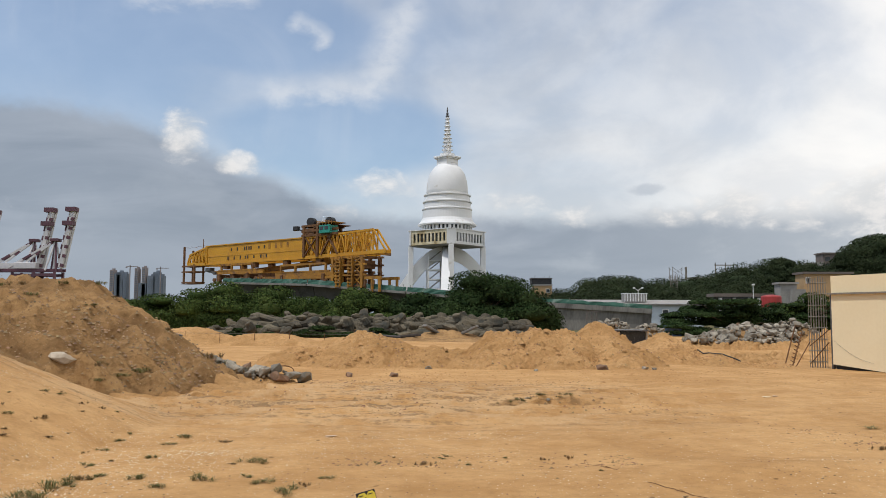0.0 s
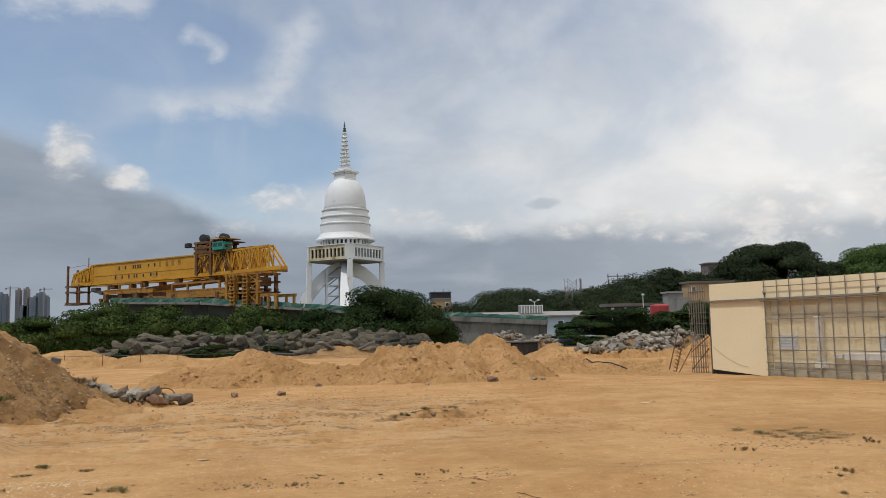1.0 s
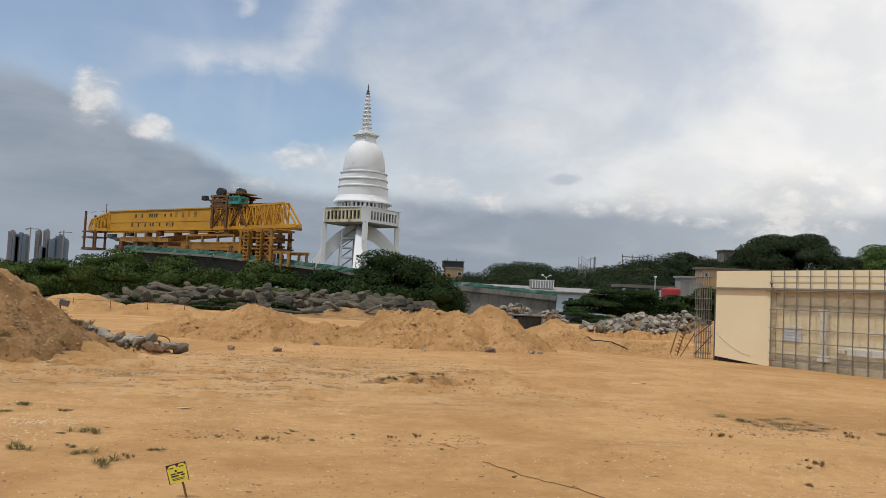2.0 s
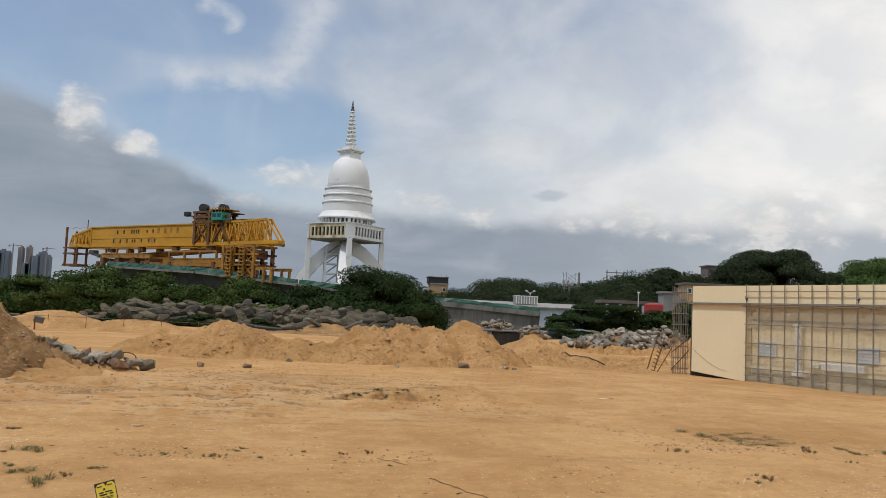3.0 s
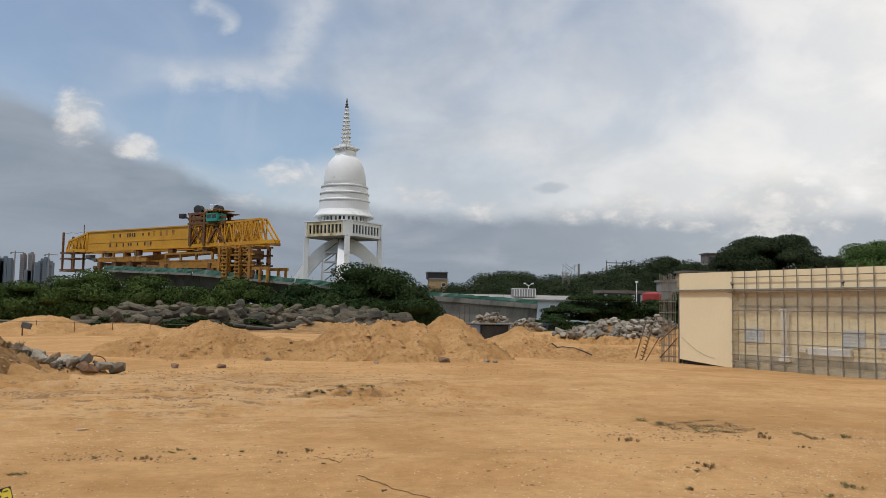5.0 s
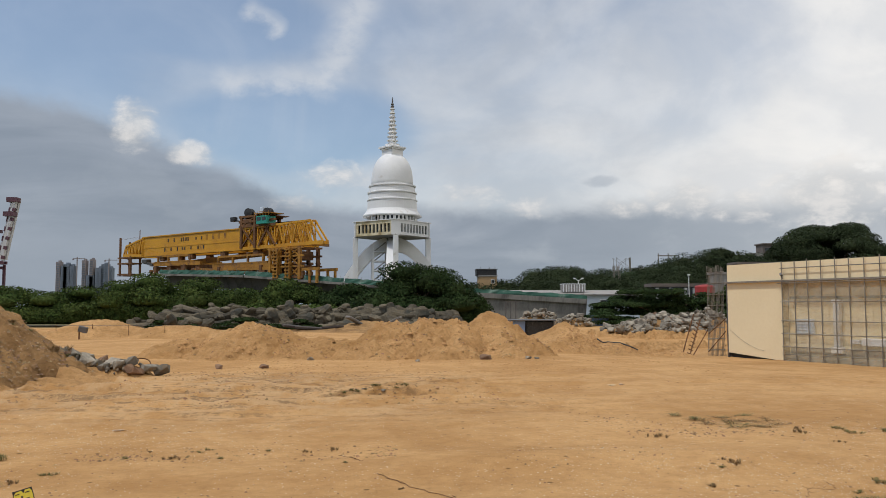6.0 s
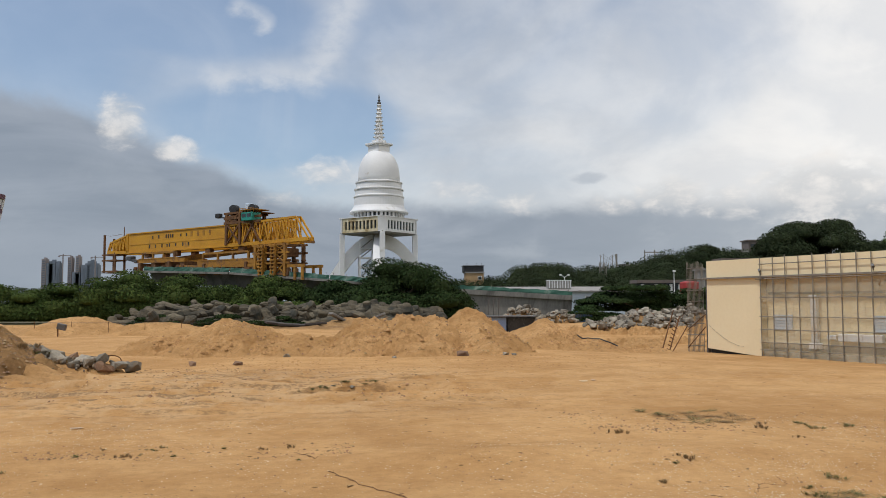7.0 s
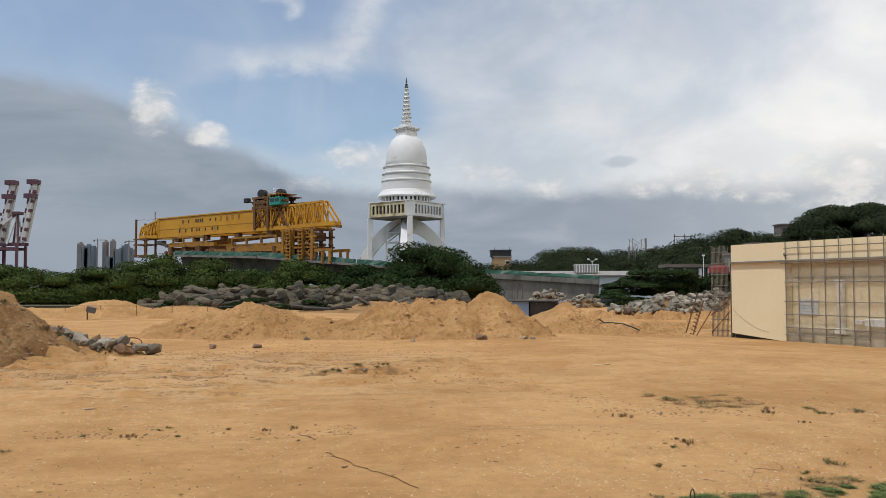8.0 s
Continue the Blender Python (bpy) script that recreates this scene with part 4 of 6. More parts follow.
    rod(bm, (37.3, -1.7, 19.18), (40.9, -1.7, 19.18), 0.05, 5)
    part("cabin_roof", bm, OCHRE, ob)
    bm = bmesh.new()
    box(bm, (31.0, -0.6, 18.45), (1.1, 0.9, 0.85), None, 0.1)
    beam(bm, (31, -0.6, 18.25), (33.4, -0.6, 17.82), 0.25)
    part("side_winch", bm, BLACK, ob, "dark winch on a bracket")
    for piece_ob in set(ob.children) - before:
        piece_ob.matrix_basis = Matrix.Translation((2.0, 0, 0)) @ piece_ob.matrix_basis
    # front support tower
    def bar(name, mat, p, q, w, h=None, lab=""):
        bm = bmesh.new()
        beam(bm, p, q, w, h)
        part(name, bm, mat, ob, lab)

    for u in (42.6, 44.8, 47.2, 49.4):
        for y in (-0.9, 3.4):
            bar("tower_post", OCHRE if y < 0 else RUST, (u, y, 6.9), (u, y, 12.6), 0.5)
    for z in (7.3, 9.2, 11.0, 12.4):
        for y in (-0.9, 3.4):
            bar("tower_rail", OCHRE if y < 0 and z > 8 else RUST, (42.0, y, z), (50.2, y, z), 0.36, 0.32)
        for u in (42.6, 48.6):
            bar("tower_tie", RUST, (u, -0.9, z), (u, 3.4, z), 0.4)
    for u in (43.4, 44.1, 46.2, 48.2, 49.8):
        for y in (-0.6, 1.2, 3.0):
            bm = bmesh.new()
            box(bm, (u, y, 7.55), (0.55, 0.6, 1.5), None, 0.06)
            rod(bm, (u, y, 8.2), (u, y, 9.6), 0.16, 10)
            box(bm, (u, y, 9.7), (0.6, 0.7, 0.3), None, 0.04)
            part("hydraulic_jack", bm, RUST, ob, "brown hydraulic jack")
    for a, b in ((42.6, 44.8), (47.2, 49.4)):
        for z0, z1 in ((7.3, 9.2), (9.2, 11.0), (11.0, 12.4)):
            bar("tower_brace", OCHRE, (a, -0.95, z0), (b, -0.95, z1), 0.18)
            bar("tower_brace", OCHRE, (b, -0.95, z0), (a, -0.95, z1), 0.18)
    bm = bmesh.new()
    box(bm, (45.8, 1.4, 11.1), (6.0, 3.2, 1.5), None, 0.1)
    part("jack_head", bm, RUST, ob)
    for y in (-0.9, 3.4):
        bar("outrigger", OCHRE, (50.0, y, 8.6), (53.6, y, 8.6), 0.4, 0.5)
        for u in (51.6, 53.2):
            bar("front_leg", OCHRE, (u, y, 6.2), (u, y, 8.6), 0.34)
    for u, w in ((44.4, 0.26), (47.2, 0.26)):
        bm = bmesh.new()
        for e in (-0.42, 0.42):
            beam(bm, (u + e, -1.45, 7.0), (u + e, -1.45, 12.4), w)
        for z in np.arange(7.3, 12.4, 0.6):
            beam(bm, (u - 0.6, -1.6, float(z)), (u + 0.6, -1.6, float(z)), 0.2)
        part("jacking_column", bm, OCHRE, ob)
    # bogies and launching beams between girder and deck
    for u0, u1, z0, z1, n in ((10.5, 22.0, 11.2, 12.4, 6), (28.0, 41.5, 10.2, 11.6, 7)):
        bm = bmesh.new()
        beam(bm, (u0, -0.5, z0), (u1, -0.5, z0), 0.3, 0.35)
        beam(bm, (u0 + 1, -0.5, z1), (u1 - 1, -0.5, z1), 0.3, 0.35)
        for i in range(n // 2 + 1):
            u = u0 + 1 + (u1 - u0 - 2) * i / (n // 2)
            beam(bm, (u, -0.5, z0), (u, -0.5, z1), 0.34)
        part("support_truss", bm, OCHRE, ob, "worn ochre support truss")
    for u in (11.2, 19.8, 29.5, 40.2):
        bm = bmesh.new()
        box(bm, (u, -0.7, 9.3 + (0.5 if u < 25 else -0.3)), (0.65, 0.7, 1.5), None, 0.08)
        part("hydraulic_jack", bm, RUST, ob)
    for u0, u1, z in ((9.0, 24.0, 10.9), (27.5, 42.0, 9.9)):
        for y in (-0.3, 4.3):
            bm = bmesh.new()
            beam(bm, (u0, y, z), (u1, y, z - 0.2), 0.7, 0.75)
            part("launching_beam", bm, OCHRE, ob)
        for u in np.arange(u0 + 1.5, u1, 4.2):
            bm = bmesh.new()
            box(bm, (float(u), 2.0, z - 0.9), (1.3, 5.0, 0.9), None, 0.08)
            for y in (-0.6, 4.6):
                rod(bm, (float(u) - 0.7, y, z - 1.5), (float(u) - 0.7, y - 0.5, z - 1.5), 0.35, 12)
                rod(bm, (float(u) + 0.7, y, z - 1.5), (float(u) + 0.7, y - 0.5, z - 1.5), 0.35, 12)
                box(bm, (float(u), y, z - 2.1), (2.0, 0.6, 0.6))
            part("bogie", bm, RUST, ob)
    for u in (12.5, 21.0, 30.0, 38.5):
        for y in (0.0, 4.2):
            bm = bmesh.new()
            box(bm, (u, y, 12.05), (1.3, 1.0, 1.0), None, 0.1)
            part("roller_bearing", bm, RUST, ob)
    bm = bmesh.new()
    beam(bm, (14.0, 3.0, 11.0), (42.0, 3.0, 12.3), 0.7, 0.9)
    part("tie_beam", bm, OCHRE, ob)
    bm = bmesh.new()
    beam(bm, (22.0, -0.6, 9.4), (43.0, -0.6, 9.0), 0.4, 0.5)
    part("tie_beam", bm, OCHRE, ob)
    bm = bmesh.new()
    box(bm, (7.6, -0.4, 11.6), (1.6, 1.2, 0.8), None, 0.08)
    beam(bm, (10.0, -0.6, 10.8), (7.2, -0.6, 11.4), 0.5)
    part("end_winch", bm, METAL_DARK, ob, "grey end winch")


build_gantry()


# ---- cream building with a barred front ----
def build_building():
    o, w = Vector((20.17, 44.88, 0)), Vector((0.431, -0.902, 0)).normalized()
    yaw = math.degrees(math.atan2(w.y, w.x))
    ob = thing("site_building", pose(o.x, o.y, 0, 0, 0, yaw), "cream single-storey site building with a steel grid on its open front", "building")
    L, split, zb, zl, zt, dep = 19.0, 3.69, -0.75, 3.48, 4.45, 7.0
    # local x runs along the front, local -y faces the site
    bm = bmesh.new()
    v = [bm.verts.new(p) for p in ((0, 0, -0.34), (split, 0, -0.62), (split, 0, zl), (0, 0, zl))]
    w2 = [bm.verts.new((p.co.x, 0.15, p.co.z)) for p in v]
    bm.faces.new(v), bm.faces.new(w2[::-1])
    for i in range(4):
        bm.faces.new((v[i], w2[i], w2[(i + 1) % 4], v[(i + 1) % 4]))
    bmesh.ops.recalc_face_normals(bm, faces=bm.faces)
    part("end_panel", bm, CREAM, ob, "smooth cream end panel")
    # black strip paints in the shade of the gap below the panel
    bm = bmesh.new()
    box(bm, (split / 2, 0.25, -0.45), (split - 0.1, 0.12, 0.9))
    part("gap_shade_strip", bm, BLACK, ob, "black strip painting the shade in the gap under the panel")
    bm = bmesh.new()
    box(bm, (L / 2, 0.075, (zl + zt) / 2), (L, 0.15, zt - zl))
    part("parapet", bm, CREAM, ob, "cream fascia above the ledge")
    bm = bmesh.new()
    box(bm, (L / 2 - 0.05, -0.05, zl), (L + 0.1, 0.26, 0.09))
    part("ledge", bm, TUBE, ob, "thin projecting ledge")
    bm = bmesh.new()
    box(bm, ((split + L) / 2, 0.30, zl + 0.1), (L - split, 0.3, 0.12))
    part("porch_ceiling", bm, CREAM, ob)
    bm = bmesh.new()
    box(bm, ((split + L) / 2, 0.50, 1.6), (L - split, 0.15, 3.9))
    part("back_wall", bm, CREAM, ob)
    bm = bmesh.new()
    box(bm, ((split + L) / 2, 0.24, -0.5), (L - split, 0.40, 0.4))
    part("porch_floor", bm, SLAB, ob)
    for x in (split - 0.1, L):
        bm = bmesh.new()
        box(bm, (x, 0.29, 1.5), (0.15, 0.26, 3.9))
        part("side_wall", bm, CREAM, ob)
    bm = bmesh.new()
    box(bm, (L / 2, 3.6, 4.2), (L - 0.1, 6.9, 0.2))
    part("roof", bm, CONC, ob)
    bm = bmesh.new()
    box(bm, (0.1, 3.6, 1.8), (0.2, 6.8, 4.7))
    part("end_wall", bm, CONC, ob)
    bm = bmesh.new()
    box(bm, (L / 2, 7.0, 1.8), (L, 0.2, 4.7))
    part("rear_wall", bm, CREAM, ob)
    bm = bmesh.new()
    box(bm, (-0.06, 0.12, 1.4), (0.1, 0.2, 4.3))
    part("corner_post", bm, METAL_DARK, ob, "dark corner post")
    # windows, pillar and counter in the porch
    for x in (4.68, 10.15, 11.9, 15.6):
        bm = bmesh.new()
        box(bm, (x, 0.40, 1.15), (1.1, 0.08, 0.78))
        win = part("window", bm, PALEBLUE, ob, "pale blue shuttered window")
        for i in range(5):
            bm = bmesh.new()
            box(bm, (x, 0.35, 0.85 + 0.15 * i), (1.02, 0.04, 0.045), None)
            part("louvre", bm, BLUEPALE, win)
    bm = bmesh.new()
    box(bm, (6.62, 0.25, 1.15), (0.34, 0.24, 2.5), None, 0.03)
    box(bm, (6.62, 0.25, 2.42), (0.5, 0.3, 0.16), None, 0.03)
    box(bm, (6.62, 0.25, 0.05), (0.6, 0.3, 0.3), None, 0.03)
    part("pillar", bm, WHITE, ob, "white square pillar")
    for x, ww in ((7.55, 0.5), (9.0, 2.2)):
        bm = bmesh.new()
        box(bm, (x, 0.26, 0.5), (ww, 0.25, 0.36 if ww > 1 else 0.2), None, 0.03)
        part("counter", bm, WHITE, ob, "white low counter")
    for z, hh in ((2.62, 0.12), (-0.05, 0.35)):
        bm = bmesh.new()
        box(bm, ((split + L) / 2, 0.40, z), (L - split - 0.2, 0.06, hh))
        part("wall_band", bm, SLAB, ob, "dusty painted band")
    # clear sheeting stretched behind the grid
    for i in range(7):
        x0, x1 = split + 0.02 + 2.18 * i, split + 2.19 + 2.18 * i
        bm = bmesh.new()
        box(bm, ((x0 + x1) / 2, -0.03, 1.38), (x1 - x0, 0.012, 4.1))
        part("clear_sheet", bm, FILM, ob, "dusty clear plastic sheeting").visible_shadow = False
    # steel grid
    n = int((L - split) / 0.77)
    for i in range(n + 1):
        x = split + 0.06 + 0.77 * i
        bm = bmesh.new()
        rod(bm, (x, -0.12, -0.75), (x + 0.02 * math.sin(i * 2.1), -0.12, 4.50 + 0.05 * math.sin(i * 3.7)), 0.028, 6)
        part("upright_bar", bm, TUBE, ob)
    for z, a, b in ((4.12, split, L), (3.36, split - 0.2, L), (2.41, split, L), (1.44, split, L), (0.79, split, L), (0.14, split, L - 6), (-0.24, split, split + 1.6), (-0.24, 6.0, 6.6), (-0.22, 7.6, 8.4), (2.36, 9.6, 12.2)):
        bm = bmesh.new()
        rod(bm, (a, -0.165, z), (b, -0.165, z + 0.01), 0.024, 6)
        part("cross_bar", bm, TUBE, ob)
    for x in (split + 0.1, split + 6.3, split + 12.4):
        bm = bmesh.new()
        rod(bm, (x, -0.12, 3.6), (x + 0.12, -0.35, 3.76), 0.03, 6)
        rod(bm, (x + 0.12, -0.3, 3.74), (x + 0.2, -0.48, 3.82), 0.065, 8)
        part("spotlight", bm, METAL_DARK, ob, "small dark spotlight")
    bm = bmesh.new()
    pts = [Vector((0.1 + 0.2 * i, -0.03, 0.95 - 1.1 * (1 - (1 - i / 12) ** 1.7))) for i in range(13)]
    for p, q in zip(pts, pts[1:]):
        rod(bm, p, q, 0.006, 5)
    part("loose_cable", bm, TUBE, ob)


build_building()


# ---- stones ----
def stone_mesh(name, seed, mat, n=16, sx=1.0, sy=0.75, sz=0.6, blocky=0.62):
    """A broken lump: the hull of points on a squarish ball, dented at random."""
    rng = random.Random(seed)
    bm = bmesh.new()
    for i in range(n + 4):
        v = Vector((rng.gauss(0, 1), rng.gauss(0, 1), rng.gauss(0, 1))).normalized()
        v = Vector([math.copysign(abs(c) ** blocky, c) for c in v]) * rng.uniform(0.68, 1.0)
        bm.verts.new((v.x * sx * 0.55, v.y * sy * 0.55, v.z * sz * 0.55))
    bmesh.ops.convex_hull(bm, input=bm.verts)
    loose = [v for v in bm.verts if not v.link_faces]
    bmesh.ops.delete(bm, geom=loose, context="VERTS")
    return finish(name, bm, mat)


STONES = [stone_mesh("stone", 10 + i, RUBBLE, 12 + i % 4, 1.1, 0.75 + 0.06 * (i % 4), 0.55 + 0.08 * (i % 3)) for i in range(8)]
BRICKS = [stone_mesh("brick", 40 + i, BROKEN, 12, 1.0, 0.6, 0.5) for i in range(3)]


def tip(name, label, spots, count, lo, hi, seed, zfun, category="rubble", brick=0.1):
    """A tip of broken stone: spots (x, y, rx, ry, height) filled with count pieces."""
    rng = random.Random(seed)
    x0, y0 = spots[0][:2]
    ob = thing(name, pose(x0, y0, 0), label, category)
    area = [s[2] * s[3] for s in spots]
    for i in range(count):
        x, y, rx, ry, h = rng.choices(spots, area)[0]
        while True:
            u, v = rng.uniform(-1, 1), rng.uniform(-1, 1)
            if u * u + v * v < 1:
                break
        size = lo + (hi - lo) * rng.random() ** 1.8
        px, py = x + u * rx, y + v * ry
        fall = max(0.0, 1 - math.hypot(u, v) ** 1.6)
        z = zfun(px, py) + h * fall * rng.uniform(0.75, 1.0) + size * 0.12
        me = rng.choice(BRICKS) if rng.random() < brick else rng.choice(STONES)
        m = pose(px - x0, py - y0, z, rng.uniform(-35, 35), rng.uniform(-35, 35), rng.uniform(0, 360)) @ Matrix.Diagonal((size, size, size, 1))
        piece("stone", me, ob, m)
    # small stones that fill the gaps
    verts, faces = [], []
    for i in range(count * 2):
        x, y, rx, ry, h = rng.choices(spots, area)[0]
        a, r = rng.uniform(0, 6.2832), math.sqrt(rng.random())
        s = rng.uniform(0.35, 0.8) * lo
        px, py = x + r * rx * math.cos(a), y + r * ry * math.sin(a)
        z = zfun(px, py) + h * (1 - r ** 1.6) * 0.85 + s * 0.3
        turn = Euler((rng.uniform(0, 6), rng.uniform(0, 6), rng.uniform(0, 6))).to_matrix()
        k = len(verts)
        for q in ((1, 0, 0), (-1, 0.1, 0), (0, 0.8, 0.1), (0.1, -0.8, 0), (0, 0.1, 0.65), (0.1, 0, -0.65)):
            v = turn @ (Vector(q) * s * rng.uniform(0.75, 1.2))
            verts.append((v.x + px - x0, v.y + py - y0, v.z + z))
        for f in ((0, 2, 4), (2, 1, 4), (1, 3, 4), (3, 0, 4), (2, 0, 5), (1, 2, 5), (3, 1, 5), (0, 3, 5)):
            faces.append(tuple(k + e for e in f))
    small = new("small_stones", from_arrays("small_stones", verts, faces, RUBBLE))
    small.parent = ob
    tagged(small, "small broken stones between the boulders", kind="stuff")
    # packed core under the loose pieces
    for x, y, rx, ry, h in spots:
        bm = bmesh.new()
        n = 14
        rings = []
        for k in range(5):
            r = 1 - k / 4 * 0.85
            rings.append([bm.verts.new((x - x0 + rx * r * math.cos(6.2832 * j / n), y - y0 + ry * r * math.sin(6.2832 * j / n),
                                        -0.35 + (zfun(x, y) + 0.3 + h * 0.75) * (1 - r ** 2.2) + 0.06 * rng.uniform(-1, 1))) for j in range(n)])
        for p, q in zip(rings, rings[1:]):
            for j in range(n):
                bm.faces.new((p[j], p[(j + 1) % n], q[(j + 1) % n], q[j]))
        bm.faces.new(rings[-1])
        bmesh.ops.recalc_face_normals(bm, faces=bm.faces)
        part("packed_core", bm, SOIL, ob, "soil between the stones")
    return ob


flat_ground = lambda x, y: float(ground_height(x, y))
tip("rubble_tip", "small tip of grey concrete lumps and broken brick by soil heap",
    [(-8.5, 27.5, 1.05, 0.6, 0.30), (-7.3, 27.1, 0.7, 0.5, 0.22), (-6.2, 26.8, 1.05, 0.6, 0.36)], 56, 0.16, 0.68, 3, lambda x, y: 0.08 + 0.30 * max(0.0, min(1.0, (-6.4 - x) / 2.0)), brick=0.34)
tip("rubble_tip", "long tip of pale grey boulders on a sand bank",
    [(23.6, 68.2, 4.0, 2.8, 1.25), (27.4, 68.6, 3.4, 2.8, 1.65), (20.4, 67.4, 2.3, 1.9, 0.5)], 300, 0.3, 0.95, 7, lambda x, y: 0.25 + 0.06 * min(0, y - 68.5), brick=0.05)
tip("rubble_tip", "tip of pale grey boulders behind a shed", [(16.4, 89.0, 3.0, 2.2, 1.75), (20.0, 88.5, 2.4, 1.9, 1.2)], 130, 0.35, 1.05, 9, lambda x, y: 0.1, brick=0.04)

ob = thing("bent_bar", pose(-5.9, 26.7, 0.35), "rusty bent reinforcing bar sticking out of the rubble", "steel bar")
bm = bmesh.new()
pts = [Vector((0.34 * math.cos(a), 0.1 * math.sin(a * 2), 0.22 * math.sin(a))) for a in np.linspace(-0.4, 3.7, 14)]
for p, q in zip(pts, pts[1:]):
    rod(bm, p, q, 0.018, 6)
part("bar", bm, RUST, ob)

# single stones on the sand
for x, y, s, me, lab in ((5.83, 34.1, 0.55, 0, "dark weathered stone lying on the sand"), (-2.5, 29.8, 0.42, 1, "dark stone half sunk in the sand"),
                         (-4.2, 30.0, 0.5, 2, "brownish stone half sunk in the sand"), (7.6, 34.2, 0.3, 3, "small grey stone on the sand"), (7.9, 33.9, 0.22, 4, "small grey stone on the sand"),
                         (-1.4, 34.2, 0.3, 5, "small grey stone on the sand"), (3.0, 33.4, 0.2, 6, "small grey stone on the sand")):
    ob = new("stone", BRICKS[me % 3] if s > 0.4 else STONES[me])
    ob.matrix_world = pose(x, y, flat_ground(x, y) + s * 0.15, 8, 5, 40 * me) @ Matrix.Diagonal((s, s, s, 1))
    tagged(ob, lab, "stone", "loose stones on the sand")
SACK = material("dusty_sack", (0.50, 0.42, 0.32), (0.38, 0.31, 0.23), 2, 14, 0.8, 0.3)
bag = new("sack", stone_mesh("sack", 77, SACK, 50, 1.0, 0.6, 0.45, 0.9))
bag.matrix_world = pose(-10.6, 21.3, spoil_height(-10.6, 21.3) + 0.1, 0, 8, 20) @ Matrix.Diagonal((0.75, 0.75, 0.75, 1))
tagged(bag, "pale plastic sack lying at the foot of the soil heap", "sack")


# ---- armour units ----
def dolos_mesh(seed):
    """A concrete unit: a long round-edged shank with a crossed fluke at each end."""
    rng = random.Random(seed)
    bm = bmesh.new()
    half = rng.uniform(1.2, 1.75)

    def limb(c, d, r0, r1):
        rod(bm, c, c + d, r0, 8, r1)
        rod(bm, c + d, c + d * (1 + 0.12 / d.length), r1, 8, r1 * 0.62)

    mid = Vector((0, 0, 0))
    for e, axis in ((-1, Vector((0, 1, 0.15))), (1, Vector((0, 0.1, 1)))):
        end = Vector((e * half, 0, 0))
        limb(mid, end, 0.46, 0.52)
        for q in (-1, 1):
            limb(end * 0.9, axis * q * rng.uniform(0.55, 0.95), 0.46, 0.34)
    return finish("armour_unit", bm, ARMOUR, False)


DOLOS = [dolos_mesh(i) for i in range(6)]
rng = random.Random(12)
for i in range(126):
    row = i // 42
    x = -23.6 + 29.0 * (i % 42 + 0.3 * row) / 41.5 + rng.uniform(-0.4, 0.4)
    env = min(1.0, 0.30 + 0.16 * (x + 24.0)) * (1.0 if x < 3.5 else 0.8)
    y = 82.0 + 1.7 * row + rng.uniform(-0.5, 0.5)
    z = 0.30 + (0.62 * row + rng.uniform(-0.15, 0.2)) * env
    ob = new("armour_unit", rng.choice(DOLOS))
    s = rng.uniform(0.75, 1.1)
    ob.matrix_world = pose(x, y, z, rng.uniform(-60, 60), rng.uniform(-17, 17), rng.choice((-1, 1)) * rng.uniform(0, 55)) @ Matrix.Diagonal((s * 1.4, s * 0.85, s * 0.72, 1))
    tagged(ob, "weathered grey concrete armour unit in a stacked bank", "armour unit", "bank of concrete armour units")
heap("earth_bank", [(-1.2, 77.5, 3.6, 2.4, 1.0, 0.1), (-1.0, 74.5, 11.0, 5.0, 0.22, 0.6), (-11.0, 84.5, 12.5, 2.6, 0.9, 0.5), (2.0, 84.5, 6.0, 2.4, 0.8, 0.5)], SOIL, "dark earth bank under the concrete armour units", "bank", 0.10, 0.22, 90, 0.7)
for k, (x, y, w, top) in enumerate(((-13.4, 80.2, 6.2, 1.2), (-20.6, 81.0, 4.8, 1.2), (-8.0, 80.4, 3.6, 1.0))):
    bush("shrub", x, y, w, 2.0, top, LEAF_DARK, "low dark green shrub growing among concrete units", 160 + k, 0.09, 3500, "shrub", n=7)
# broken slabs on the earth in front of the bank
SLABDARK = material("dark_broken_slab", (0.075, 0.06, 0.05), (0.045, 0.038, 0.033), 0.9, 10, 0.9, 0.3)
for k, (x, y, z, w, d, tilt, yaw) in enumerate(((-6.6, 74.0, 0.30, 2.4, 1.4, 4, 8), (-4.7, 75.0, 0.34, 2.0, 1.3, -5, -12), (-8.2, 75.2, 0.42, 1.8, 1.2, 7, 20), (-2.6, 76.6, 0.85, 1.9, 0.9, 28, 30), (0.9, 76.8, 0.9, 1.6, 0.8, -24, -18), (5.2, 78.0, 0.35, 3.0, 1.4, 3, 5))):
    bm = bmesh.new()
    box(bm, (0, 0, 0), (w, d, 0.22), None, 0.04)
    solid("broken_slab", bm, SLABDARK if k not in (3, 4) else WORNSHADECONC, pose(x, y, z, rng.uniform(-5, 5), tilt, yaw),
          "broken concrete slab tilted on the earth bank" if k in (3, 4) else "dark broken slab lying before the armour bank", "slab", "broken slabs")


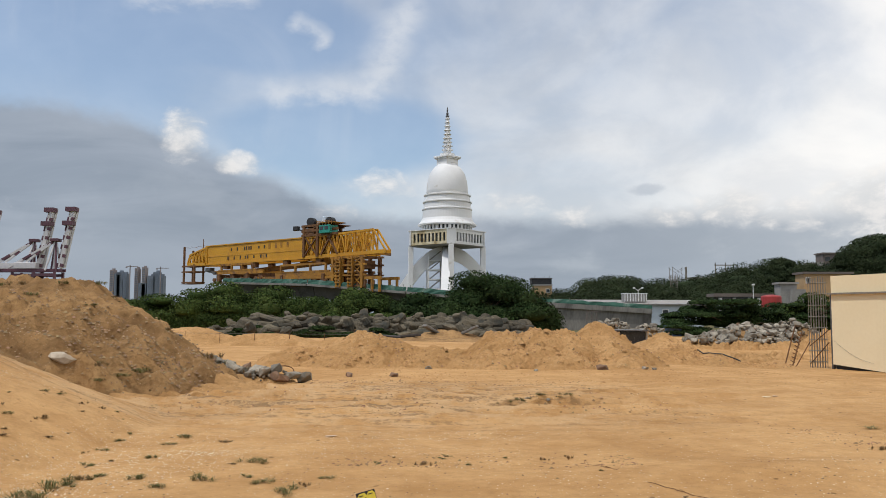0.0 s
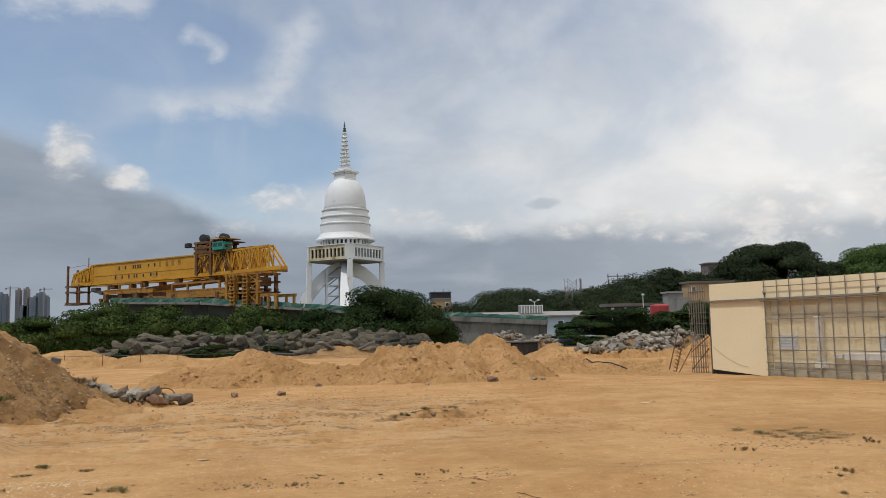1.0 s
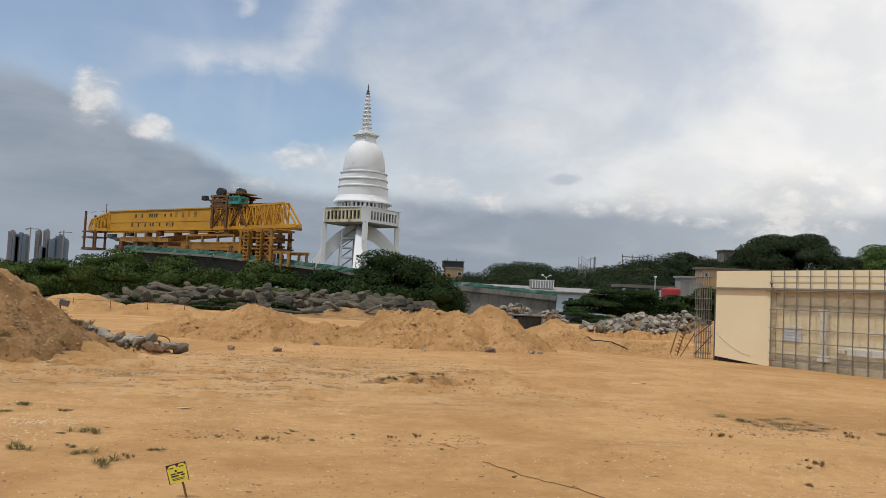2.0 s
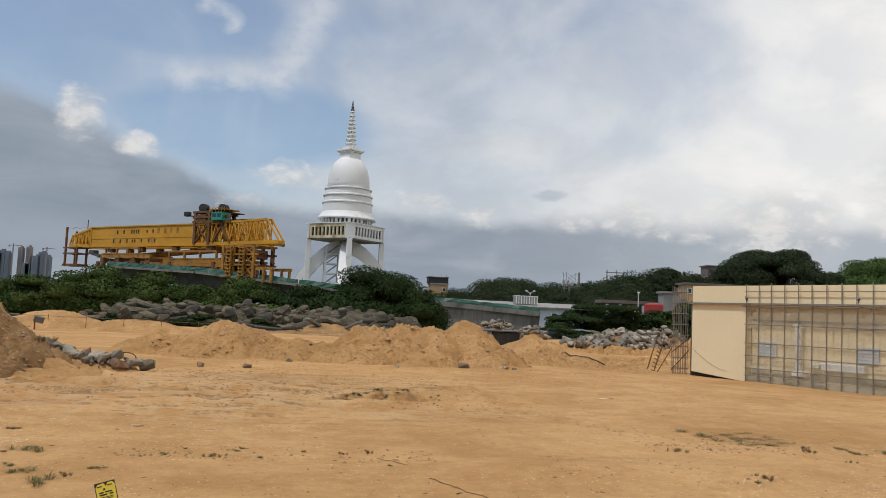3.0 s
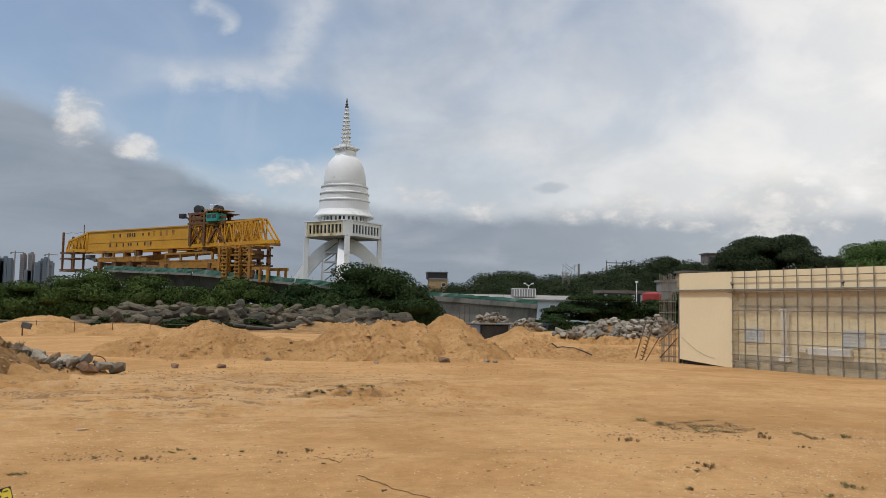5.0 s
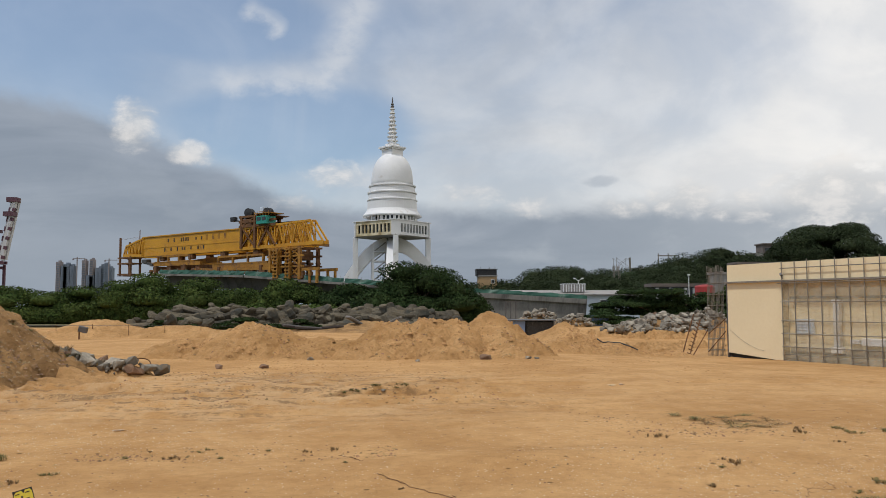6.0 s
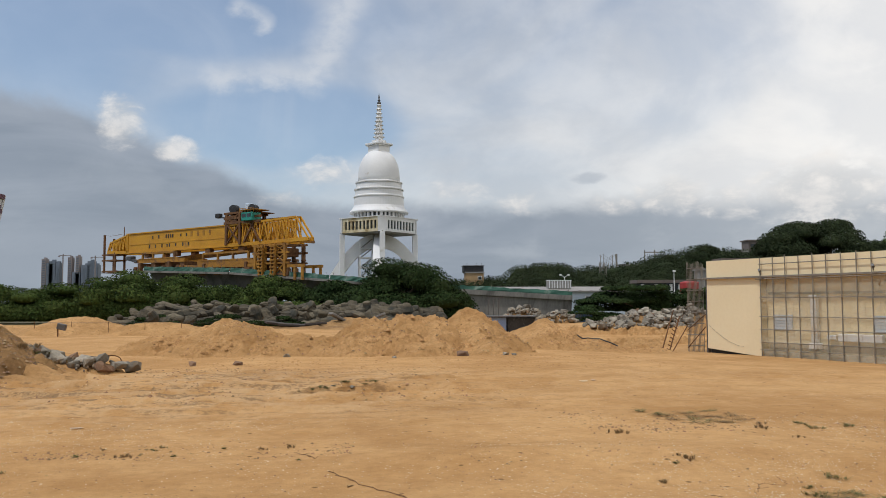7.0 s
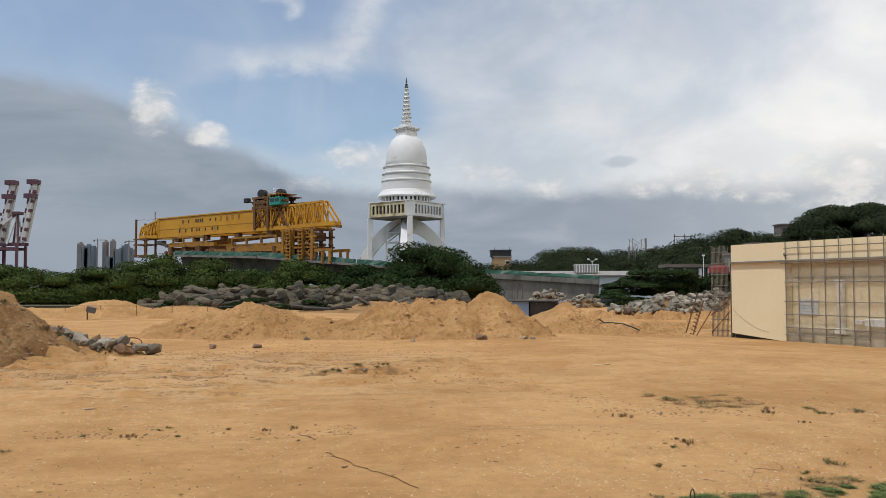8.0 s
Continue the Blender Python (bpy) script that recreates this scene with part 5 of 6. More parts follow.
# ---- far woods and trees ----
def crown_row(points, depth, seed, rows=4, width=7.0):
    """Clumps that fill the band below a skyline given as (x, y, z)."""
    rng = random.Random(seed)
    out = []
    for (x0, y0, z0), (x1, y1, z1) in zip(points, points[1:]):
        n = max(2, int(math.hypot(x1 - x0, y1 - y0) / (width * 0.34)))
        for i in range(n):
            t = (i + rng.uniform(0, 0.9)) / n
            x, y, z = x0 + (x1 - x0) * t, y0 + (y1 - y0) * t, z0 + (z1 - z0) * t
            for r in range(rows):
                rz = rng.uniform(2.2, 4.2)
                out.append((x + rng.uniform(-1, 1) * width * 0.3, y - depth * r / rows + rng.uniform(-2, 2), max(2.0, z * (1 - 0.115 * r) - rz * rng.uniform(0.9, 1.15)),
                            width * rng.uniform(0.45, 0.95), width * rng.uniform(0.45, 0.8), rz))
    return out


def woods(name, skyline, depth, seed, count, size, leaf, label, rows=4, width=7.0):
    cl = crown_row(skyline, depth, seed, rows, width)
    v, f = leaf_cloud(cl, count, size, seed, flat=0.3)
    ob = new(name, from_arrays(name, v, f, leaf))
    return tagged(ob, label, "woods", kind="stuff")


woods("far_woods", [(18, 235, 9.5), (30, 233, 9.8), (36, 232, 12.8), (45, 231, 14.0), (55, 230, 13.0), (61, 230, 12.4), (70.7, 230, 14.2), (80, 230, 16.9), (89.6, 230, 18.6), (99, 230, 17.0), (112, 230, 16.5), (150, 235, 15.0), (190, 240, 14)],
      30, 201, 330000, 0.20, LEAF_HILL, "distant dark green wooded slope behind the site", 7, 6.5)
woods("far_woods", [(-20, 240, 6.5), (0, 240, 7.0), (20, 238, 8.5)], 10, 202, 6000, 0.4, LEAF_HILL, "distant low dark green woods", 2)


def dome_tree(x, y, w, top, leaf, label, seed, count=16000, size=0.38):
    rng = random.Random(seed)
    ob = thing("tree", pose(x, y, 0), label, "tree", "large spreading trees on the slope")
    cl = []
    for i in range(34):
        a, r = rng.uniform(0, 6.283), math.sqrt(rng.random())
        rr = w * 0.42 * r
        z = top * (0.42 + 0.5 * math.sqrt(1 - 0.85 * r * r)) - rng.uniform(0.0, 0.12) * top
        cl.append((rr * math.cos(a), rr * math.sin(a) * 0.7, z - top * 0.06, w * rng.uniform(0.10, 0.16), w * rng.uniform(0.10, 0.16), top * rng.uniform(0.07, 0.11)))
    for i in range(16):
        a = 3.1416 + 3.1416 * (i + 0.5) / 16
        cl.append((w * 0.45 * math.cos(a), w * 0.33 * math.sin(a), top * rng.uniform(0.28, 0.45), w * 0.13, w * 0.12, top * 0.13))
    bm = bmesh.new()
    limbs(bm, (0, 0, -0.2), cl[::4], 0.03 * top)
    part("trunk", bm, BARK, ob)
    v, f = leaf_cloud(cl, count, size, seed, flat=0.35)
    c = new("crown", from_arrays("crown", v, f, leaf))
    c.parent = ob
    return ob


dome_tree(111, 208, 35, 26.6, LEAF_HILL, "broad dark green tree with a domed crown", 211, 80000, 0.21)
dome_tree(139, 208, 27, 24.8, LEAF_LIGHT, "broad lighter green tree with a domed crown", 212, 50000, 0.21)
dome_tree(163, 212, 28, 21.0, LEAF_HILL, "broad dark green tree with a domed crown", 213, 14000)
dome_tree(88, 222, 20, 19.0, LEAF_HILL, "dark green tree on the wooded slope", 214, 40000, 0.21)


def flat_tree(x, y, w, depth, top, seed, count, label):
    """A low spreading tree whose foliage lies in layered sprays."""
    rng = random.Random(seed)
    ob = thing("tree", pose(x, y, 0), label, "tree")
    cl = []
    for i in range(46):
        u, v = rng.uniform(-1, 1), rng.uniform(-1, 1)
        env = math.sqrt(max(0.0, 1 - u * u * 0.85)) * (0.8 + 0.2 * rng.random())
        layer = rng.choice((0.3, 0.5, 0.68, 0.82))
        if layer > env:
            layer = env * 0.8
        cl.append((u * w * 0.46, v * depth * 0.4, max(0.5, top * layer), w * rng.uniform(0.07, 0.13), depth * rng.uniform(0.12, 0.2), top * rng.uniform(0.06, 0.11)))
    cl.append((0, 0, top * 0.42, w * 0.40, depth * 0.3, top * 0.38))
    bm = bmesh.new()
    limbs(bm, (0, 0, -0.1), cl[::4], 0.06 * top)
    part("trunk", bm, BARK, ob)
    v, f = leaf_cloud(cl, count, 0.11, seed, flat=0.7)
    c = new("crown", from_arrays("crown", v, f, LEAF_DARK))
    c.parent = ob


flat_tree(31.6, 96, 15.0, 8, 4.6, 221, 34000, "low spreading dark green tree behind the rubble tip")
flat_tree(41.6, 100, 13, 8, 4.3, 222, 18000, "low spreading dark green tree behind the building")
bush("shrub", 24.0, 93, 9.0, 4.0, 1.7, LEAF_DARK, "low dark shrub behind the rubble tip", 224, 0.1, 5000, "shrub")
bush("bush", 42.0, 100, 9, 6, 5.2, LEAF, "green bush beside the beige house", 223, 0.15, 8000)


# ---- buildings beyond ----
BEIGE = material("beige_render", (0.46, 0.31, 0.16), (0.38, 0.25, 0.13), 0.3, 5, 0.85, 0.1, stain=(0.22, 0.15, 0.09), stain_at=(0.58, 0.76), stain_scale=0.4)
GREYWALL = material("grey_render", (0.31, 0.30, 0.275), (0.23, 0.22, 0.205), 0.3, 5, 0.85, 0.1, stain=(0.16, 0.15, 0.14), stain_at=(0.55, 0.75), stain_scale=0.4)
BLUEWHITE = material("blue_white_wall", (0.50, 0.56, 0.62), (0.43, 0.49, 0.55), 0.3, 5, 0.7, 0.05)
SHEET = material("pale_roof_sheet", (0.33, 0.31, 0.285), (0.25, 0.235, 0.22), 0.4, 6, 0.7, 0.1, stain=(0.22, 0.17, 0.13), stain_at=(0.56, 0.74))
DARKROOF_SHADE = material("dark_roof_and_shaded_wall", (0.12, 0.10, 0.09), (0.17, 0.14, 0.12), 0.5, 5, 0.8, 0.2)
RED = material("red_paint", (0.36, 0.04, 0.035), (0.28, 0.03, 0.03), 0.5, 5, 0.6, 0.05)


def block(ob, name, c, s, mat, label="", bevel=0.0):
    bm = bmesh.new()
    box(bm, c, s, None, bevel)
    return part(name, bm, mat, ob, label)


def house(name, x0, x1, y, z0, z1, depth, wall_mat, roof_mat, label, wins=(), category="house", yaw=0.0, over=0.5, roof_h=0.35):
    w = x1 - x0
    ob = thing(name, pose((x0 + x1) / 2, y, 0, 0, 0, yaw), label, category)
    block(ob, "wall", (0, depth / 2, z1 / 2), (w, depth, z1), wall_mat)
    block(ob, "roof", (0, depth / 2, z1 + roof_h / 2 + 0.01), (w + 2 * over, depth + 2 * over, roof_h), roof_mat)
    for (u, z, ww, wh) in wins:
        f = block(ob, "window", (u, -0.04, z), (ww, 0.1, wh), WHITE if wh < 1.6 else wall_mat)
        block(f, "pane", (u, -0.10, z), (ww - 0.25, 0.06, wh - 0.25), GLASS_SHADE)
    return ob


hb = house("warehouse", 18.5, 44.0, 149, 0, 4.15, 22, BLUEWHITE, SHEET, "long low white warehouse with a pale sheet roof", ((9.5, 2.9, 1.2, 1.1), (12.0, 2.7, 1.0, 1.8), (6.0, 2.9, 1.2, 1.1)), "warehouse", 0, 0.6, 0.2)
for i in range(13):
    bm = bmesh.new()
    beam(bm, (-12.9 + 2.15 * i, -0.6, 4.4), (-12.9 + 2.15 * i, 22.6, 5.4), 0.25, 0.12)
    part("roof_rib", bm, SHEET, hb)
bm = bmesh.new()
v = [bm.verts.new(p) for p in ((-13.3, -0.65, 4.36), (13.3, -0.65, 4.36), (13.3, 11, 5.35), (-13.3, 11, 5.35), (-13.3, 22.6, 4.36), (13.3, 22.6, 4.36))]
bm.faces.new(v[:4]), bm.faces.new((v[3], v[2], v[5], v[4])), bm.faces.new((v[0], v[3], v[4])), bm.faces.new((v[1], v[5], v[2])), bm.faces.new((v[0], v[4], v[5], v[1]))
part("sheet_roof", bm, SHEET, hb, "shallow pale sheet roof")
ob = thing("roof_plant_room", pose(32.6, 152, 5.0), "small white slatted plant room on the warehouse roof", "plant room")
block(ob, "body", (0, 1.5, 0.55), (4.1, 3, 1.5), GREYWALL)
for i in range(9):
    block(ob, "slat", (-2 + 0.5 * i, -0.05, 0.6), (0.12, 0.1, 1.4), WHITE)
block(ob, "cap", (0, 1.5, 1.36), (4.3, 3.2, 0.12), WHITE)
house("beige_house", 64.0, 72.6, 153, 0, 10.1, 4, BEIGE, DARKROOF_SHADE, "two-storey beige rendered house with a flat roof", ((-3.6, 8.9, 0.9, 1.1), (2.0, 8.9, 0.9, 1.1), (-0.8, 5.6, 1.0, 1.2)), over=0.4, roof_h=0.4)
bal = bpy.data.objects["beige_house"]
block(bal, "balcony", (-2.8, -0.7, 6.6), (6.6, 1.4, 1.3), BEIGE)
block(bal, "annex", (-6.0, -0.2, 3.6), (2.5, 3.0, 7.2), GREYWALL)
house("annex_house", 59.4, 62.4, 152.5, 0, 8.2, 3, GREYWALL, SHEET, "small pale grey house with a stained wall", ((0.8, 5.6, 0.9, 1.2),), over=0.3)
# solid dark wall colour stands for the shaded inside of the open shed
hb = house("open_shed", 49.0, 58.8, 156, 0, 5.9, 3, GLASS_SHADE, DARKROOF_SHADE, "low open shed with a dark tiled roof", (), "shed", over=1.0, roof_h=0.6)
for u in (-4.6, -2.0, 0.9, 2.6, 4.6):
    block(hb, "post", (u, -0.3, 2.85), (0.5, 0.5, 5.7), WHITE)
ob = thing("water_tank", pose(52.9, 140, 0), "red cylindrical water tank on a stand", "tank")
bm = bmesh.new(); lathe(bm, [(1.5, 3.7), (1.65, 3.8), (1.65, 5.5), (1.5, 5.7), (0.5, 5.9)], 22); part("barrel", bm, RED, ob)
block(ob, "stand", (0, 0, 1.75), (3.0, 3.0, 3.5), CONC)
hb = house("watch_house", 20.9, 26.0, 230, 0, 10.6, 6, BEIGE, GREYWALL, "small beige two-storey house with a dark boxed top", ((1.4, 9.2, 1.1, 1.1),), over=0.2)
block(hb, "top_box", (-0.3, 3.0, 11.75), (5.6, 6.2, 1.6), BLACK)
block(hb, "top_rim", (-0.3, 3.0, 12.65), (6.0, 6.6, 0.22), METAL_DARK)
for u in (-2.0, 0.6, 2.2):
    block(hb, "aerial", (u, 2.0, 13.1), (0.12, 0.12, 0.8), METAL_DARK)
ob = thing("hill_house", pose(127.5, 281, 2.2), "grey multi-storey house above the trees", "house")
# wall is shadowed: the shade is put into its dark roof tone
block(ob, "wall", (0, 3, 9.5), (6.5, 6, 23.8), DARKROOF_SHADE)
block(ob, "roof", (0, 3, 21.6), (7.4, 7, 0.4), DARKROOF_SHADE)
block(ob, "lower_wing", (-5.2, 2.5, 8.0), (5, 5, 20.8), GREYWALL)
for z in (17.2, 19.6):
    for u in (-1.8, 1.4):
        block(ob, "window", (u, -0.06, z), (1.5, 0.12, 1.3), GLASS_SHADE)
ob = thing("rooftop_store", pose(78, 262, -1.9), "pale low building on the wooded ridge", "building")
block(ob, "wall", (0, 2, 8), (8, 4, 16.0), GREYWALL)
block(ob, "roof", (0, 2, 16.25), (9.5, 5, 0.4), SHEET)


def mast(x, y, z0, z1, w, label, panels=0):
    ob = thing("telecom_mast", pose(x, y, 0), label, "mast")
    bm = bmesh.new()
    n = max(3, int((z1 - z0) / (w * 1.3)))
    for sx in (-1, 1):
        for sy in (-1, 1):
            beam(bm, (sx * w / 2, sy * w / 2, 0), (sx * w * 0.42, sy * w * 0.42, z1), 0.12)
    for i in range(n):
        a, b = z0 + (z1 - z0) * i / n, z0 + (z1 - z0) * (i + 1) / n
        for sy in (-1, 1):
            beam(bm, (-w / 2, sy * w / 2, a), (w / 2, sy * w / 2, b), 0.08)
            beam(bm, (w / 2, sy * w / 2, a), (-w / 2, sy * w / 2, b), 0.08)
    part("lattice", bm, TUBE, ob)
    for i in range(panels):
        block(ob, "antenna_panel", ((-1 + 2 * i / max(1, panels - 1)) * w * 0.75, -w * 0.6, z1 - 0.9), (0.22, 0.2, 1.3), GREYWALL)
    return ob


mast(58.0, 222, 0, 13.2, 1.7, "grey lattice telecom mast with white antenna panels", 3)
ob = mast(68.5, 258, 8, 17.5, 4.6, "grey lattice frame standing on the ridge", 0)
mast(71.3, 258, 12, 17.6, 0.35, "thin grey antenna mast on the ridge", 0)
ob = thing("steel_frame", pose(82, 258, 0), "bare pale steel portal frame on the ridge", "frame")
for u in (-1.6, 1.6):
    block(ob, "post", (u, 0, 9.5), (0.25, 0.25, 19), TUBE)
block(ob, "cross_beam", (1.2, 0, 18.2), (6.2, 0.25, 0.3), TUBE)


def flood_lamp(x, y, h, double, label):
    ob = thing("street_lamp", pose(x, y, 0), label, "street lamp", "lamp posts beyond the site")
    bm = bmesh.new(); rod(bm, (0, 0, 0), (0, 0, h), 0.11, 8, 0.07); part("pole", bm, WHITE, ob)
    if double:
        for e in (-1, 1):
            bm = bmesh.new(); beam(bm, (0, 0, h - 0.2), (e * 0.75, 0, h + 0.35), 0.1); part("arm", bm, WHITE, ob)
            bm = bmesh.new(); box(bm, (e * 0.85, -0.1, h + 0.35), (0.5, 0.3, 0.28), None, 0.06); part("lamp_head", bm, WHITE, ob)
    else:
        bm = bmesh.new(); box(bm, (0, -0.1, h + 0.12), (0.5, 0.4, 0.3), None, 0.06); part("lamp_head", bm, WHITE, ob)


flood_lamp(37.4, 172, 7.7, True, "white lamp post with two floodlight heads")
flood_lamp(54.9, 154, 8.0, False, "white lamp post with a single head")


# ---- shed in the dip, posts ----
SHEDBLUE = material("faded_blue_sheet", (0.27, 0.36, 0.52), (0.20, 0.28, 0.44), 0.9, 9, 0.6, 0.1, stain=(0.45, 0.47, 0.48), stain_at=(0.60, 0.72), stain_scale=1.2)
ob = thing("site_shed", pose(10.1, 52.2, -0.05, 0, 0, -6), "low blue-white sheet metal shed with a dark opening", "shed")
block(ob, "wall", (-0.95, 0.06, 0.3), (1.5, 0.12, 2.0), SHEDBLUE)
for i in range(6):
    block(ob, "sheet_rib", (-1.6 + 0.26 * i, -0.02, 0.3), (0.05, 0.05, 1.96), SHEDBLUE)
block(ob, "side_wall", (-1.66, 1.3, 0.3), (0.1, 2.5, 2.0), SHEDBLUE)
# back wall coloured dark for the shade within the shed
block(ob, "back_wall", (0, 2.5, 0.3), (3.3, 0.1, 2.0), GLASS_SHADE)
block(ob, "end_wall", (1.66, 1.3, 0.3), (0.1, 2.5, 2.0), GREYWALL)
block(ob, "roof", (0, 1.2, 1.36), (3.5, 2.8, 0.07), METAL_DARK)
# dark sheet across the opening paints the shade inside
block(ob, "opening", (0.75, 0.4, 0.3), (1.7, 0.05, 1.9), GLASS_SHADE)
for k, x in enumerate((10.3, 10.75, 11.2)):
    ob = new("concrete_post")
    ob.matrix_world = pose(x, 67 + 0.3 * k, 0)
    tagged(ob, "thin dark steel post behind the rubble", "post", "posts behind the rubble")
    block(ob, "shaft", (0, 0, 1.3), (0.09, 0.09, 2.6), METAL_DARK)
    block(ob, "bracket", (0.15, 0, 2.6), (0.5, 0.08, 0.08), METAL_DARK)
ob = thing("blue_sheet", pose(23.6, 91.5, -0.3, 0, 0, 12), "dark blue sheet metal hoarding beneath the tree", "hoarding")
block(ob, "sheet", (0, 0, 0.7), (2.2, 0.08, 1.6), material("blue_sheet_metal", (0.05, 0.10, 0.20), (0.08, 0.14, 0.25), 0.8, 8, 0.6, 0.1))
for i in range(8):
    block(ob, "rib", (-1.0 + 0.28 * i, -0.06, 0.7), (0.05, 0.05, 1.56), METAL_DARK)


# ---- bar cage and ladder by the building ----
ob = thing("reinforcement_cage", pose(19.98, 46.1, 0, 0, 0, -12), "tall grey steel reinforcement cage standing by the building", "cage")
for i in range(7):
    for e in (0, 1):
        bm = bmesh.new(); rod(bm, (-0.4 + 0.135 * i, 0.5 * e, -0.7), (-0.4 + 0.135 * i, 0.5 * e, 4.45 + 0.08 * math.sin(i * 5 + e)), 0.017, 6); part("upright_bar", bm, TUBE, ob)
for k in range(8):
    z = -0.3 + 0.63 * k
    for e in (0, 1):
        bm = bmesh.new(); rod(bm, (-0.45, 0.5 * e - 0.03, z), (0.46, 0.5 * e - 0.03, z + 0.03), 0.018, 6); part("tie_bar", bm, TUBE, ob)
        bm = bmesh.new(); rod(bm, (-0.4 + 0.8 * e, -0.05, z), (-0.4 + 0.8 * e, 0.55, z + 0.02), 0.018, 6); part("tie_bar", bm, TUBE, ob)
for a, b in (((-0.5, -0.05, 0.6), (0.5, -0.05, 1.5)), ((-0.5, -0.05, -0.4), (0.5, -0.05, 0.8))):
    bm = bmesh.new(); rod(bm, a, b, 0.026, 6); part("brace_bar", bm, RUST, ob)
ob = thing("bar_ladder", pose(18.05, 45.3, -0.55), "rusty reinforcing bar ladder leaning beside the cage", "ladder")
for e in (0, 1):
    bm = bmesh.new(); rod(bm, (-0.35 + 0.42 * e, 0, 0), (0.55 + 0.35 * e, 0.6, 2.3 - 0.35 * e), 0.035, 6); part("rail", bm, RUST, ob)
for k in range(9):
    t = 0.08 + k * 0.1
    p, q = Vector((-0.35, 0, 0)).lerp(Vector((0.55, 0.6, 2.3)), t), Vector((0.07, 0, 0)).lerp(Vector((0.9, 0.6, 1.95)), t)
    bm = bmesh.new(); rod(bm, p.lerp(q, 0.55), q + Vector((0.05, 0, -0.08)), 0.028, 6); part("rung", bm, RUST, ob)
bm = bmesh.new(); rod(bm, (0.3, 0.1, 0), (1.3, 0.5, 1.4), 0.03, 6); part("loose_bar", bm, RUST, ob)
ob = new("hose")
ob.matrix_world = pose(12.9, 44.6, 0)
tagged(ob, "black plastic hose lying over the sand pile's tail", "hose")
bm = bmesh.new()
pts = [Vector((0.28 * i, 0.5 - 0.17 * i + 0.03 * math.sin(i), 0)) for i in range(8)]
pts = [Vector((p.x, p.y, pile_c(12.9 + p.x, 44.6 + p.y) + 0.05 + 0.10 * math.sin(i * 0.314))) for i, p in enumerate(pts)]
for p, q in zip(pts, pts[1:]):
    rod(bm, p, q, 0.035, 7)
part("pipe", bm, BLACK, ob)

# wire fence on the far sand ridge
ob = thing("wire_fence", pose(-16.5, 60.6, 0), "low wire fence on thin posts along the sand ridge", "fence")
for i in range(7):
    bm = bmesh.new(); rod(bm, (-6.6 + 2.6 * i, 0, 0), (-6.6 + 2.6 * i, 0, 1.0 - 0.03 * i), 0.022, 6); part("post", bm, RUST, ob)
bm = bmesh.new(); rod(bm, (-14, 0, 0.92), (9.2, 0, 0.78), 0.013, 5); part("wire", bm, METAL_DARK, ob)
ob = thing("marker_post", pose(-20.6, 58.5, 0), "short post with a dark tilted box on top", "post")
bm = bmesh.new(); rod(bm, (0, 0, -0.1), (0, 0, 0.5), 0.05, 6); part("post", bm, RUST, ob)
bm = bmesh.new(); box(bm, (0.1, 0, 0.68), (0.6, 0.3, 0.42), pose(0, 0, 0, 0, 14, 0), 0.03); part("box", bm, METAL_DARK, ob)


# ---- far skyline ----
HAZE_A = material("hazy_tower_wall", (0.16, 0.19, 0.23), (0.14, 0.165, 0.205), 0.02, 0.3, 0.8, 0)
HAZE_B = material("hazy_brick_tower", (0.27, 0.235, 0.23), (0.22, 0.20, 0.205), 0.02, 0.3, 0.8, 0)
HAZE_W = material("hazy_window", (0.13, 0.155, 0.19), (0.15, 0.175, 0.21), 0.05, 0.3, 0.5, 0)
CRANE_RED = material("crane_red", (0.125, 0.055, 0.072), (0.10, 0.05, 0.066), 0.05, 0.5, 0.6, 0)
CRANE_WHITE = material("crane_white", (0.62, 0.60, 0.60), (0.52, 0.51, 0.52), 0.05, 0.5, 0.6, 0)
for x0, x1, top, mat in ((-670, -662, 87, HAZE_B), (-661, -649, 80, HAZE_A), (-657, -645, 83, HAZE_A), (-644, -637, 80, HAZE_A), (-622, -615, 90, HAZE_B), (-608, -601, 92, HAZE_B),
                         (-614, -600, 62, HAZE_A), (-597, -582, 76, HAZE_A), (-586, -574, 83, HAZE_A), (-574, -566, 76, HAZE_A)):
    ob = thing("tower_block", pose((x0 + x1) / 2, 1560, 0), "tall hazy apartment tower on the far skyline", "tower", "towers on the skyline")
    w = x1 - x0
    block(ob, "wall", (0, 7, top / 2), (w, 14, top), mat)
    block(ob, "plant_room", (w * 0.1, 7, top + 1.5), (w * 0.5, 6, 3), mat)
    for z in np.arange(30, top - 3, 4.4):
        block(ob, "window_band", (0, -0.2, float(z)), (w * 0.72, 0.5, 1.8), HAZE_W)
for x, top in ((-629, 96), (-570, 93)):
    ob = thing("tower_crane", pose(x, 1555, 0), "thin tower crane on the far skyline", "tower crane", "cranes on the skyline")
    block(ob, "mast", (0, 0, top / 2), (1.6, 1.6, top), HAZE_B)
    block(ob, "jib", (4, 0, top - 3), (22, 1.2, 1.2), HAZE_B)
    block(ob, "counterweight", (-7, 0, top - 4.5), (3, 1.6, 2.4), HAZE_B)


